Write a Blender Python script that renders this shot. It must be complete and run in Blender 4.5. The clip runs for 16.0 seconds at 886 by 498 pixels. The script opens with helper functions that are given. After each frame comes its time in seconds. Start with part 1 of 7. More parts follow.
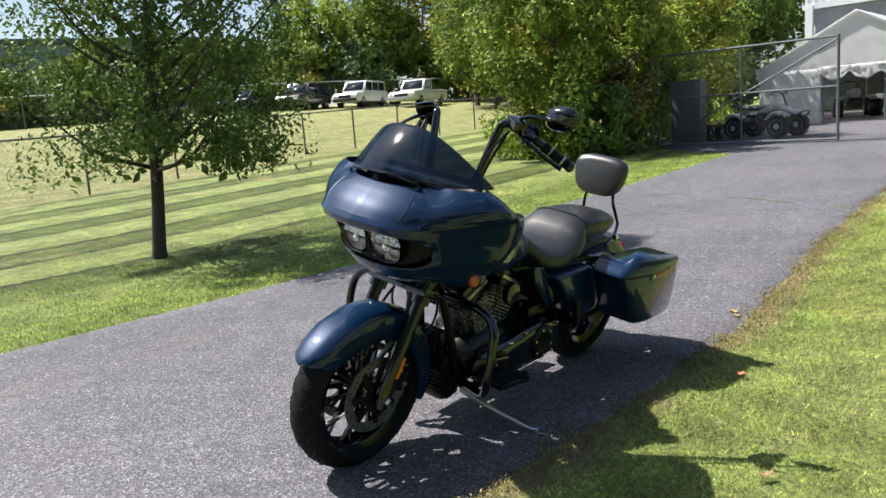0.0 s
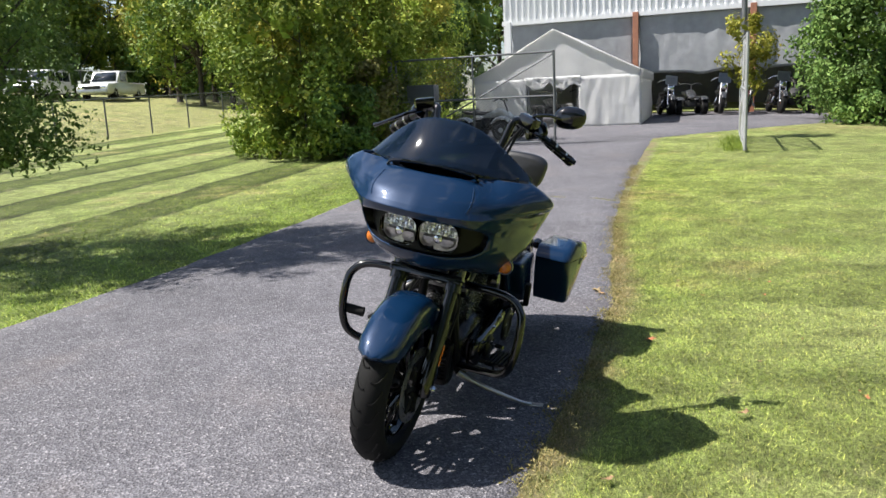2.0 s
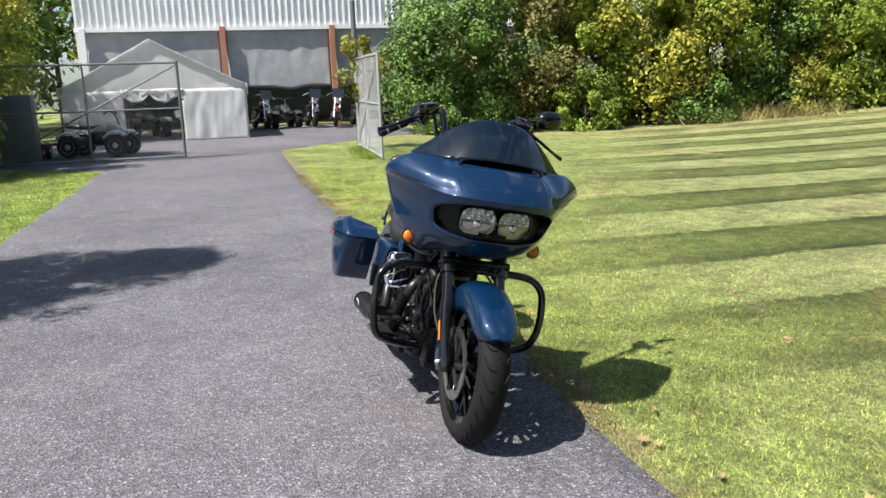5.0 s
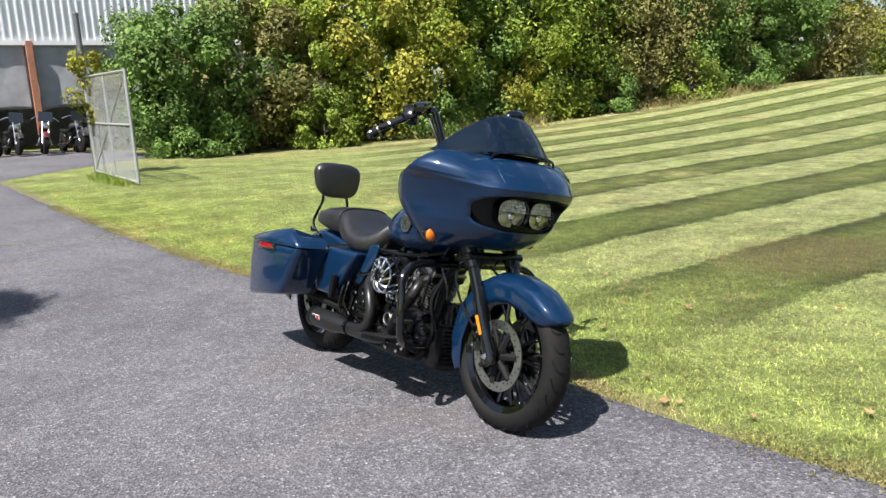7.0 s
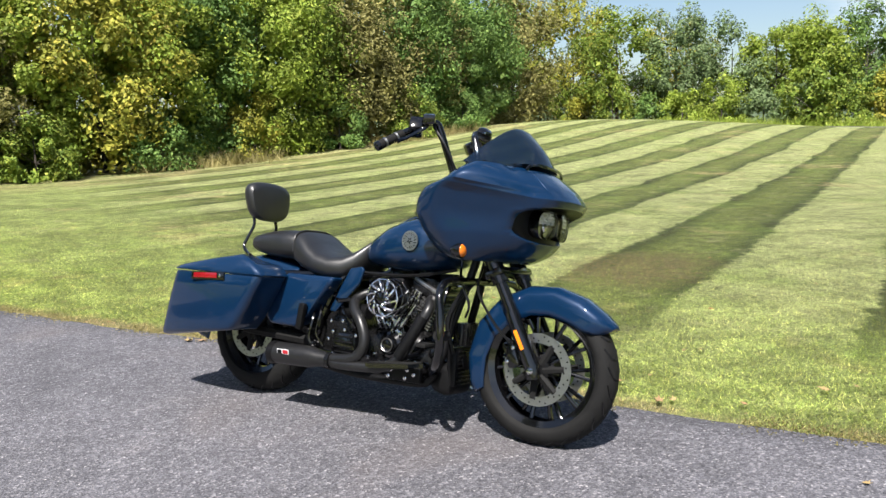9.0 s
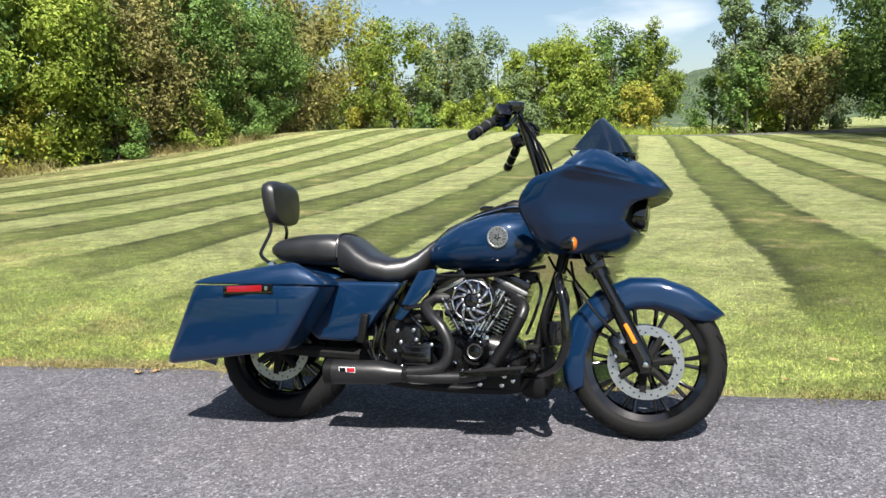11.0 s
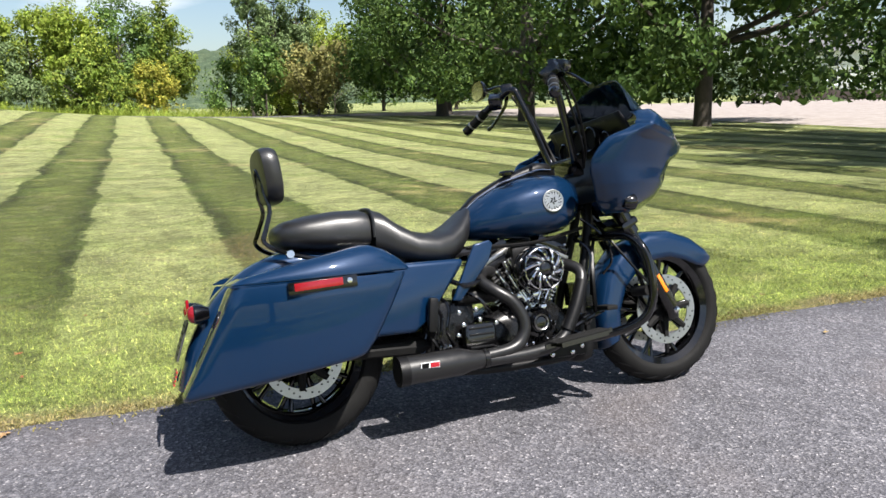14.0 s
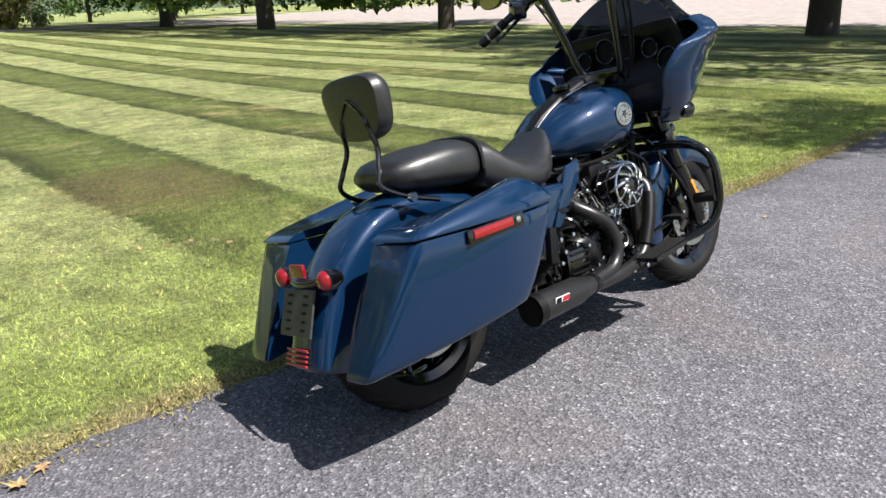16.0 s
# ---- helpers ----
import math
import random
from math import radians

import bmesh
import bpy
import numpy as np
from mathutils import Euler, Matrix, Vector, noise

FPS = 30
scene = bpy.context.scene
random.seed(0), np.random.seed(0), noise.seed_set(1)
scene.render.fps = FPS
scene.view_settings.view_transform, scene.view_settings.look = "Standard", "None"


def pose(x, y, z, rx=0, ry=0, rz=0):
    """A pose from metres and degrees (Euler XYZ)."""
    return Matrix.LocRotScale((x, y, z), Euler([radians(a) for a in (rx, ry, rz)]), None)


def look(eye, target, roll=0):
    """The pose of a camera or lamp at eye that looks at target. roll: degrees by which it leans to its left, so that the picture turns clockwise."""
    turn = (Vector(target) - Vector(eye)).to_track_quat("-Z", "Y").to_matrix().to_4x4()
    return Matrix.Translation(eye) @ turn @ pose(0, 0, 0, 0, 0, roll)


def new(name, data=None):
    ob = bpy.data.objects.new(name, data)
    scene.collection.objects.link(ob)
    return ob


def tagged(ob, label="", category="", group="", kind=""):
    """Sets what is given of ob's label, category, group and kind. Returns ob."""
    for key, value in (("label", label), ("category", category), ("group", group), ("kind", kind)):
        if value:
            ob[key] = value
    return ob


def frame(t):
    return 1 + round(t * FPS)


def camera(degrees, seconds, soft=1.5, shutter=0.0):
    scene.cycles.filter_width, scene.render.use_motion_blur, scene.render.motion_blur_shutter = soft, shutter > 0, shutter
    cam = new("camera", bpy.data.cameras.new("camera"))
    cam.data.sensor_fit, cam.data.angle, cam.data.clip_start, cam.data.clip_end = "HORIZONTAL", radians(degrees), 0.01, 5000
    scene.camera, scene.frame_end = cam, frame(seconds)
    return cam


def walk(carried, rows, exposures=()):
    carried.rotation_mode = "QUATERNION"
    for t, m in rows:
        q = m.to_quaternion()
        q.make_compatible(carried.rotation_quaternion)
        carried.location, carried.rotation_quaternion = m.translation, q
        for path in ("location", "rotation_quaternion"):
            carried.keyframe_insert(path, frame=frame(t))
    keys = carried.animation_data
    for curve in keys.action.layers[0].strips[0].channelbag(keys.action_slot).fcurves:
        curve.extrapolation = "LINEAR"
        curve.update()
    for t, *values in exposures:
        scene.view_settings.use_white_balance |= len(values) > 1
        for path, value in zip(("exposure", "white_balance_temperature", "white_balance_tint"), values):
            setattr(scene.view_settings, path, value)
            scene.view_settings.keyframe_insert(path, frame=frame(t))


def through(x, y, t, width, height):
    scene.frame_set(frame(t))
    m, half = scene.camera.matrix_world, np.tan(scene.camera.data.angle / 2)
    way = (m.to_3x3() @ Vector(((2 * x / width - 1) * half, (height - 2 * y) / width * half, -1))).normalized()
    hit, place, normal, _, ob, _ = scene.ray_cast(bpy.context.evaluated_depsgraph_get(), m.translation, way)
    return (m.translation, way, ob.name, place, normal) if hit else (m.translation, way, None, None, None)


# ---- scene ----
cam = camera(59.9, 16.0)
PATH = [
    (0, (3.518, 2.215, 1.31), (2.05, 0.895, 0.987), -4.2),
    (0.5, (3.738, 1.993, 1.322), (2.145, 0.83, 0.988), -3.9),
    (1, (3.987, 1.738, 1.362), (2.287, 0.743, 1.016), -3.5),
    (1.5, (4.159, 1.443, 1.338), (2.371, 0.621, 0.981), -3.0),
    (2, (4.264, 1.175, 1.368), (2.408, 0.527, 1.0), -2.6),
    (2.5, (4.43, 0.853, 1.399), (2.523, 0.386, 1.016), -2.3),
    (3, (4.503, 0.545, 1.397), (2.563, 0.262, 1.001), -2.0),
    (3.5, (4.551, 0.218, 1.418), (2.594, 0.119, 1.015), -1.9),
    (4, (4.601, -0.123, 1.41), (2.643, -0.031, 1.01), -1.9),
    (4.2, (4.609, -0.254, 1.423), (2.656, -0.085, 1.027), -1.9),
    (6.3, (4.29, -1.597, 1.383), (2.554, -0.675, 1.016), -3.2),
    (6.5, (4.21, -1.704, 1.397), (2.51, -0.716, 1.029), -3.3),
    (7, (4.022, -1.997, 1.374), (2.424, -0.85, 1.012), -3.4),
    (7.5, (3.795, -2.261, 1.374), (2.316, -0.961, 1.023), -3.3),
    (8, (3.514, -2.475, 1.343), (2.174, -1.03, 0.999), -2.8),
    (8.5, (3.229, -2.654, 1.337), (2.036, -1.083, 1.005), -2.4),
    (9, (2.945, -2.822, 1.327), (1.895, -1.147, 1.024), -2.1),
    (9.2, (2.816, -2.878, 1.329), (1.827, -1.167, 1.02), -2.1),
    (11.3, (1.401, -3.147, 1.263), (1.005, -1.21, 0.96), -2.0),
    (11.5, (1.249, -3.151, 1.249), (0.934, -1.2, 0.94), -1.8),
    (12, (0.892, -3.133, 1.275), (0.79, -1.161, 0.956), -1.2),
    (12.5, (0.557, -3.052, 1.251), (0.658, -1.081, 0.928), -0.9),
    (13, (0.196, -2.978, 1.239), (0.51, -1.032, 0.9), -0.5),
    (13.5, (-0.146, -2.889, 1.259), (0.372, -0.991, 0.899), -0.6),
    (14, (-0.47, -2.695, 1.246), (0.257, -0.87, 0.87), -1.0),
    (14.5, (-0.793, -2.523, 1.258), (0.116, -0.79, 0.844), -1.3),
    (15, (-1.061, -2.326, 1.285), (-0.006, -0.691, 0.82), -1.7),
    (15.5, (-1.264, -2.038, 1.277), (-0.093, -0.507, 0.743), -2.0),
    (16, (-1.433, -1.787, 1.297), (-0.169, -0.367, 0.679), -2.2),
]
walk(cam, [(t, look(eye, target, roll)) for t, eye, target, roll in PATH],
     exposures=[(0.0, 0.85), (16.0, 0.85)])

# ---------------------------------------------------------------- light
world = bpy.data.worlds.new("world")
scene.world = world
world.use_nodes = True
wn, wl = world.node_tree.nodes, world.node_tree.links
wn.clear()
sky = wn.new("ShaderNodeTexSky")
sky.sky_type = "NISHITA"
sky.sun_disc = False
sky.sun_elevation = radians(56.1)
sky.sun_rotation = radians(162)
sky.air_density, sky.dust_density, sky.ozone_density = 1.0, 1.2, 1.2
coord = wn.new("ShaderNodeTexCoord")
stretch = wn.new("ShaderNodeMapping")
stretch.inputs["Scale"].default_value = (1.6, 1.6, 5.0)
cloud = wn.new("ShaderNodeTexNoise")
cloud.inputs["Scale"].default_value, cloud.inputs["Detail"].default_value = 2.2, 7
cloud_ramp = wn.new("ShaderNodeMapRange")
cloud_ramp.inputs["From Min"].default_value, cloud_ramp.inputs["From Max"].default_value = 0.56, 0.76
cloud_mix = wn.new("ShaderNodeMixRGB")
cloud_mix.inputs[2].default_value = (8.5, 8.8, 9.3, 1)
back = wn.new("ShaderNodeBackground")
back.inputs["Strength"].default_value = 0.080
wout = wn.new("ShaderNodeOutputWorld")
wl.new(coord.outputs["Generated"], stretch.inputs["Vector"])
wl.new(stretch.outputs["Vector"], cloud.inputs["Vector"])
wl.new(cloud.outputs["Fac"], cloud_ramp.inputs["Value"])
wl.new(cloud_ramp.outputs["Result"], cloud_mix.inputs[0])
wl.new(sky.outputs["Color"], cloud_mix.inputs[1])
wl.new(cloud_mix.outputs["Color"], back.inputs["Color"])
wl.new(back.outputs["Background"], wout.inputs["Surface"])
sun = new("sun", bpy.data.lights.new("sun", "SUN"))
sun.data.energy, sun.data.angle, sun.data.color = 5.75, radians(0.55), (1.0, 0.95, 0.895)
sun.matrix_world = look((2.3, -6.3, 10), (0, 0, 0))


# ---------------------------------------------------------------- materials
class Mat:
    """A small builder of node materials in object coordinates."""

    def __init__(self, name, color=(0.5, 0.5, 0.5), rough=0.5, metal=0.0, coat=0.0, spec=0.5):
        self.m = bpy.data.materials.new(name)
        self.m.use_nodes = True
        self.n, self.l = self.m.node_tree.nodes, self.m.node_tree.links
        self.b = self.n["Principled BSDF"]
        self.set("Base Color", (*color, 1))
        self.set("Roughness", rough)
        self.set("Metallic", metal)
        self.set("Coat Weight", coat)
        self.set("Coat Roughness", 0.04)
        self.set("Specular IOR Level", spec)
        self.co = self.n.new("ShaderNodeTexCoord").outputs["Object"]

    def set(self, key, value):
        self.b.inputs[key].default_value = value

    def noise(self, scale, detail=4, rough=0.55, vec=None, out="Fac"):
        t = self.n.new("ShaderNodeTexNoise")
        t.inputs["Scale"].default_value, t.inputs["Detail"].default_value = scale, detail
        t.inputs["Roughness"].default_value = rough
        self.l.new(vec or self.co, t.inputs["Vector"])
        return t.outputs[out]

    def voronoi(self, scale, out="Distance", feature="F1"):
        t = self.n.new("ShaderNodeTexVoronoi")
        t.feature = feature
        t.inputs["Scale"].default_value = scale
        self.l.new(self.co, t.inputs["Vector"])
        return t.outputs[out]

    def span(self, value, a, b, c=0.0, d=1.0):
        t = self.n.new("ShaderNodeMapRange")
        for k, v in zip(("From Min", "From Max", "To Min", "To Max"), (a, b, c, d)):
            t.inputs[k].default_value = v
        self.l.new(value, t.inputs["Value"])
        return t.outputs["Result"]

    def math(self, op, a, b=0.0):
        t = self.n.new("ShaderNodeMath")
        t.operation = op
        for i, v in enumerate((a, b)):
            if isinstance(v, (int, float)):
                t.inputs[i].default_value = v
            else:
                self.l.new(v, t.inputs[i])
        return t.outputs[0]

    def mix(self, fac, a, b, mode="MIX"):
        t = self.n.new("ShaderNodeMixRGB")
        t.blend_type = mode
        for i, v in enumerate((fac, a, b)):
            if isinstance(v, tuple):
                t.inputs[i].default_value = (*v, 1)
            elif isinstance(v, (int, float)):
                t.inputs[i].default_value = v
            else:
                self.l.new(v, t.inputs[i])
        return t.outputs["Color"]

    def ramp(self, fac, *stops):
        t = self.n.new("ShaderNodeValToRGB")
        while len(t.color_ramp.elements) < len(stops):
            t.color_ramp.elements.new(0.5)
        for e, (p, c) in zip(t.color_ramp.elements, stops):
            e.position, e.color = p, (*c, 1)
        self.l.new(fac, t.inputs["Fac"])
        return t.outputs["Color"]

    def axes(self):
        t = self.n.new("ShaderNodeSeparateXYZ")
        self.l.new(self.co, t.inputs[0])
        return t.outputs

    def link(self, value, key):
        self.l.new(value, self.b.inputs[key])

    def bump(self, height, strength=0.3, dist=0.01):
        t = self.n.new("ShaderNodeBump")
        t.inputs["Strength"].default_value, t.inputs["Distance"].default_value = strength, dist
        self.l.new(height, t.inputs["Height"])
        self.link(t.outputs["Normal"], "Normal")

    def island(self):
        return self.n.new("ShaderNodeNewGeometry").outputs["Random Per Island"]

    def see_through(self, amount, color):
        """Thin leaves let some light through."""
        tr = self.n.new("ShaderNodeBsdfTranslucent")
        if isinstance(color, tuple):
            tr.inputs["Color"].default_value = (*color, 1)
        else:
            self.l.new(color, tr.inputs["Color"])
        mixer = self.n.new("ShaderNodeMixShader")
        mixer.inputs[0].default_value = amount
        self.l.new(self.b.outputs[0], mixer.inputs[1])
        self.l.new(tr.outputs[0], mixer.inputs[2])
        self.l.new(mixer.outputs[0], self.n["Material Output"].inputs["Surface"])


def plain(name, color, rough=0.5, metal=0.0, coat=0.0, wear=0.25, scale=30, relief=0.0, spec=0.5):
    """A surface with slight colour and gloss variation at two scales."""
    m = Mat(name, color, rough, metal, coat, spec)
    v = m.math("ADD", m.math("MULTIPLY", m.noise(scale, 5), 0.6), m.math("MULTIPLY", m.noise(scale / 9, 3), 0.4))
    dark = tuple(c * (1 - wear) for c in color)
    light = tuple(min(1, c * (1 + wear)) for c in color)
    m.link(m.mix(m.span(v, 0.3, 0.7), dark, light), "Base Color")
    m.link(m.span(v, 0.3, 0.7, max(0.02, rough * 0.8), min(1, rough * 1.2)), "Roughness")
    if relief:
        m.bump(m.noise(scale * 3, 4), relief, 0.004)
    return m.m


def grass_material():
    m = Mat("lawn_grass", rough=0.75, spec=0.25)
    ax = m.axes()
    wob = m.math("MULTIPLY", m.math("SUBTRACT", m.noise(0.35, 2), 0.5), 0.45)
    edge = m.math("MULTIPLY", m.math("SUBTRACT", m.noise(7, 4, 0.7), 0.5), 0.30)
    across = m.math("ADD", m.math("ADD", ax["X"], wob), edge)
    along = m.math("ADD", m.math("ADD", m.math("ADD", ax["Y"], m.math("MULTIPLY", ax["X"], -0.12)), wob), edge)

    def bands(v, shift):
        w = m.math("SINE", m.math("MULTIPLY", m.math("ADD", v, shift), 2 * math.pi / 2.42))
        return m.span(w, -1.0, 1.0)

    side = m.span(ax["Y"], -2.4, -2.0)
    wave = m.mix(side, bands(along, 0.3), bands(across, 0.965))
    tone = m.ramp(wave, (0.0, (0.145, 0.172, 0.040)), (0.22, (0.098, 0.122, 0.024)), (0.38, (0.036, 0.050, 0.009)), (0.46, (0.075, 0.098, 0.022)), (0.51, (0.34, 0.372, 0.142)), (1.0, (0.385, 0.412, 0.168)))
    west = m.math("MULTIPLY", m.math("MAXIMUM", m.math("SUBTRACT", -1.0, ax["X"]), 0.0), m.math("MULTIPLY", m.span(ax["Y"], -2.4, -2.0), 0.5))
    fade = m.span(m.math("SUBTRACT", m.math("ABSOLUTE", m.math("SUBTRACT", ax["Y"], -1.45)), west), 2.6, 4.8, 0.10, 1.0)
    fade = m.math("MULTIPLY", fade, m.span(m.noise(0.6, 3), 0.3, 0.55, 0.8, 1.0))
    tone = m.mix(fade, (0.298, 0.355, 0.106), tone)
    tone = m.mix(1.0, tone, m.mix(side, (0.88, 0.97, 0.76), (1.0, 1.0, 1.0)), "MULTIPLY")
    meadow = m.span(m.math("ADD", m.math("SUBTRACT", ax["Y"], m.math("MULTIPLY", ax["X"], 0.197)), 14.7), -0.3, 0.1)
    tone = m.mix(meadow, (0.33, 0.335, 0.125), tone)
    dry = m.span(m.math("ADD", m.math("MULTIPLY", m.noise(0.42, 5, 0.6), 0.7), m.math("MULTIPLY", m.noise(3.1, 4), 0.3)), 0.55, 0.65)
    tone = m.mix(m.math("MULTIPLY", dry, 0.7), tone, (0.46, 0.37, 0.17))
    foot = m.math("MULTIPLY", m.span(m.math("ADD", ax["X"], m.math("MULTIPLY", m.noise(0.5, 3), 3.0)), -13.2, -15.2), m.span(m.noise(1.6, 4), 0.38, 0.6))
    tone = m.mix(m.math("MULTIPLY", m.math("MULTIPLY", foot, m.span(ax["Y"], 2.0, 4.0)), 0.75), tone, (0.46, 0.37, 0.18))
    lush = m.span(m.noise(0.8, 4), 0.5, 0.7)
    tone = m.mix(m.math("MULTIPLY", lush, 0.6), tone, (0.17, 0.245, 0.045))
    mott = m.span(m.noise(6.5, 5, 0.7), 0.3, 0.7, 0.66, 1.34)
    tone = m.mix(1.0, tone, mott, "MULTIPLY")
    patchy = m.span(m.math("ADD", m.math("MULTIPLY", m.noise(1.7, 4, 0.6), 0.6), m.math("MULTIPLY", m.noise(3.6, 3), 0.4)), 0.36, 0.64, 0.70, 1.32)
    tone = m.mix(1.0, tone, patchy, "MULTIPLY")
    pale = m.span(m.noise(2.4, 5, 0.65), 0.56, 0.70, 0.0, 0.35)
    tone = m.mix(pale, tone, (0.47, 0.43, 0.24))
    tuft = m.span(m.noise(38, 5, 0.7), 0.29, 0.71, 0.34, 1.60)
    tuft2 = m.span(m.noise(210, 3, 0.6), 0.25, 0.75, 0.35, 1.62)
    tone = m.mix(1.0, tone, m.math("MULTIPLY", tuft, tuft2), "MULTIPLY")
    scruff = m.span(m.math("ADD", m.math("MULTIPLY", m.noise(1.3, 5, 0.65), 0.6), m.math("MULTIPLY", m.noise(11, 4, 0.7), 0.4)), 0.54, 0.66)
    tone = m.mix(m.math("MULTIPLY", scruff, 0.6), tone, (0.10, 0.105, 0.028))
    inset = m.math("POWER", math.e, m.math("DIVIDE", m.math("MINIMUM", m.math("ADD", ax["X"], 1.0), 0.0), 4.5))
    inset = m.math("MULTIPLY", m.math("SUBTRACT", 1.0, inset), 0.66)
    off = m.math("ABSOLUTE", m.math("SUBTRACT", m.math("SUBTRACT", ax["Y"], m.math("MULTIPLY", m.math("MAXIMUM", m.math("SUBTRACT", ax["X"], 2.5), 0.0), 0.03)), m.math("SUBTRACT", 0.61, inset)))
    earth = m.math("MULTIPLY", m.span(m.math("ADD", off, m.math("MULTIPLY", m.math("SUBTRACT", m.noise(5, 4), 0.5), 0.35)), 0.03, 0.19, 1.0, 0.0), m.span(m.noise(0.9, 3), 0.34, 0.52))
    tone = m.mix(m.math("MULTIPLY", earth, 0.8), tone, m.ramp(m.noise(45, 4, 0.7), (0.3, (0.17, 0.13, 0.08)), (0.55, (0.34, 0.265, 0.165)), (0.75, (0.50, 0.42, 0.29))))
    # worn brown turf in one of the dark bands
    worn = m.math("ADD", m.math("POWER", m.math("DIVIDE", m.math("SUBTRACT", ax["X"], 0.75), 0.85), 2.0), m.math("POWER", m.math("DIVIDE", m.math("SUBTRACT", ax["Y"], 4.1), 1.15), 2.0))
    worn = m.math("MULTIPLY", m.span(m.math("ADD", worn, m.math("MULTIPLY", m.noise(2.6, 4, 0.65), 1.2)), 0.8, 1.5, 1.0, 0.0), m.span(m.noise(14, 4, 0.7), 0.34, 0.56))
    tone = m.mix(m.math("MULTIPLY", worn, 0.8), tone, m.ramp(m.noise(30, 4, 0.7), (0.3, (0.085, 0.065, 0.028)), (0.55, (0.20, 0.150, 0.065)), (0.75, (0.38, 0.29, 0.14))))
    tone = m.mix(0.04, tone, (0.36, 0.345, 0.22))
    m.link(tone, "Base Color")
    m.bump(m.math("ADD", m.noise(60, 4, 0.7), m.noise(240, 2)), 0.9, 0.03)
    return m, tone


def blade_material():
    """The same stripes and patches on single blades, with some colour of their own."""
    m, tone = grass_material()
    m.m.name = "grass_blade"
    own = m.ramp(m.island(), (0.0, (0.28, 0.40, 0.20)), (0.40, (0.92, 0.99, 0.80)), (0.80, (1.42, 1.38, 1.18)), (1.0, (2.5, 2.15, 1.85)))
    tone = m.mix(1.0, tone, own, "MULTIPLY")
    tone = m.mix(1.0, tone, (1.16, 1.16, 1.18), "MULTIPLY")
    m.link(tone, "Base Color")
    for link in list(m.b.inputs["Normal"].links):
        m.l.remove(link)
    m.see_through(0.35, tone)
    return m.m


def asphalt_material():
    m = Mat("asphalt", rough=0.85, spec=0.35)
    grain = m.voronoi(86, "Color")
    g = m.n.new("ShaderNodeRGBToBW")
    m.l.new(grain, g.inputs[0])
    fine = m.voronoi(215, "Color")
    f = m.n.new("ShaderNodeRGBToBW")
    m.l.new(fine, f.inputs[0])
    base = m.ramp(g.outputs[0], (0.0, (0.022, 0.022, 0.024)), (0.40, (0.068, 0.067, 0.071)), (0.70, (0.130, 0.128, 0.134)), (0.88, (0.25, 0.245, 0.243)), (1.0, (0.54, 0.52, 0.50)))
    base = m.mix(0.42, base, m.ramp(f.outputs[0], (0.0, (0.02, 0.02, 0.024)), (0.55, (0.125, 0.124, 0.133)), (0.85, (0.26, 0.255, 0.25)), (1.0, (0.6, 0.58, 0.55))))
    patch = m.span(m.math("ADD", m.math("MULTIPLY", m.noise(0.55, 4), 0.6), m.math("MULTIPLY", m.noise(4.5, 5, 0.65), 0.4)), 0.33, 0.67, 0.70, 1.28)
    base = m.mix(1.0, base, patch, "MULTIPLY")
    base = m.mix(m.span(m.noise(1.1, 4), 0.55, 0.7, 0.0, 0.35), base, (0.115, 0.095, 0.082))
    for scale, size, most in ((14, 0.11, 0.72), (27, 0.15, 0.62), (48, 0.21, 0.58)):
        chips = m.span(m.voronoi(scale), size * 0.7, size, 1.0, 0.0)
        lone = m.n.new("ShaderNodeRGBToBW")
        m.l.new(m.voronoi(scale, "Color"), lone.inputs[0])
        chips = m.math("MULTIPLY", chips, m.span(lone.outputs[0], most, most + 0.02))
        base = m.mix(m.math("MULTIPLY", chips, 0.85), base, m.ramp(lone.outputs[0], (most, (0.22, 0.21, 0.205)), (0.88, (0.52, 0.50, 0.475))))
    base = m.mix(1.0, base, (0.92, 0.915, 0.985), "MULTIPLY")
    m.link(base, "Base Color")
    m.bump(m.math("ADD", m.voronoi(86), m.math("MULTIPLY", m.noise(14, 3), 0.6)), 0.8, 0.008)
    return m.m


def leaf_material(name, dark, mid, light, through=0.2):
    m = Mat(name, rough=0.6, spec=0.2)
    tone = m.ramp(m.island(), (0.0, tuple(0.4 * a + 0.6 * b for a, b in zip(dark, mid))), (0.5, mid), (0.9, tuple(0.5 * a + 0.5 * b for a, b in zip(light, mid))), (1.0, light))
    tone = m.mix(1.0, tone, m.span(m.noise(0.9, 4), 0.32, 0.68, 0.5, 1.4), "MULTIPLY")
    m.link(tone, "Base Color")
    m.see_through(through, tone)
    return m.m


GRASS = grass_material()[0].m
BLADE = blade_material()
ASPHALT = asphalt_material()
LEAF_HEDGE = leaf_material("hedge_leaf", (0.066, 0.109, 0.020), (0.162, 0.237, 0.037), (0.372, 0.403, 0.073))
LEAF_YELLOW = leaf_material("yellowing_leaf", (0.105, 0.139, 0.019), (0.266, 0.276, 0.042), (0.546, 0.455, 0.083))
LEAF_DARK = leaf_material("dark_leaf", (0.049, 0.102, 0.026), (0.114, 0.199, 0.047), (0.230, 0.320, 0.082))
LEAF_MAPLE = leaf_material("maple_leaf", (0.050, 0.093, 0.022), (0.109, 0.179, 0.040), (0.217, 0.290, 0.074))
LEAF_RUST = leaf_material("rusty_leaf", (0.098, 0.101, 0.031), (0.215, 0.203, 0.069), (0.332, 0.304, 0.103))
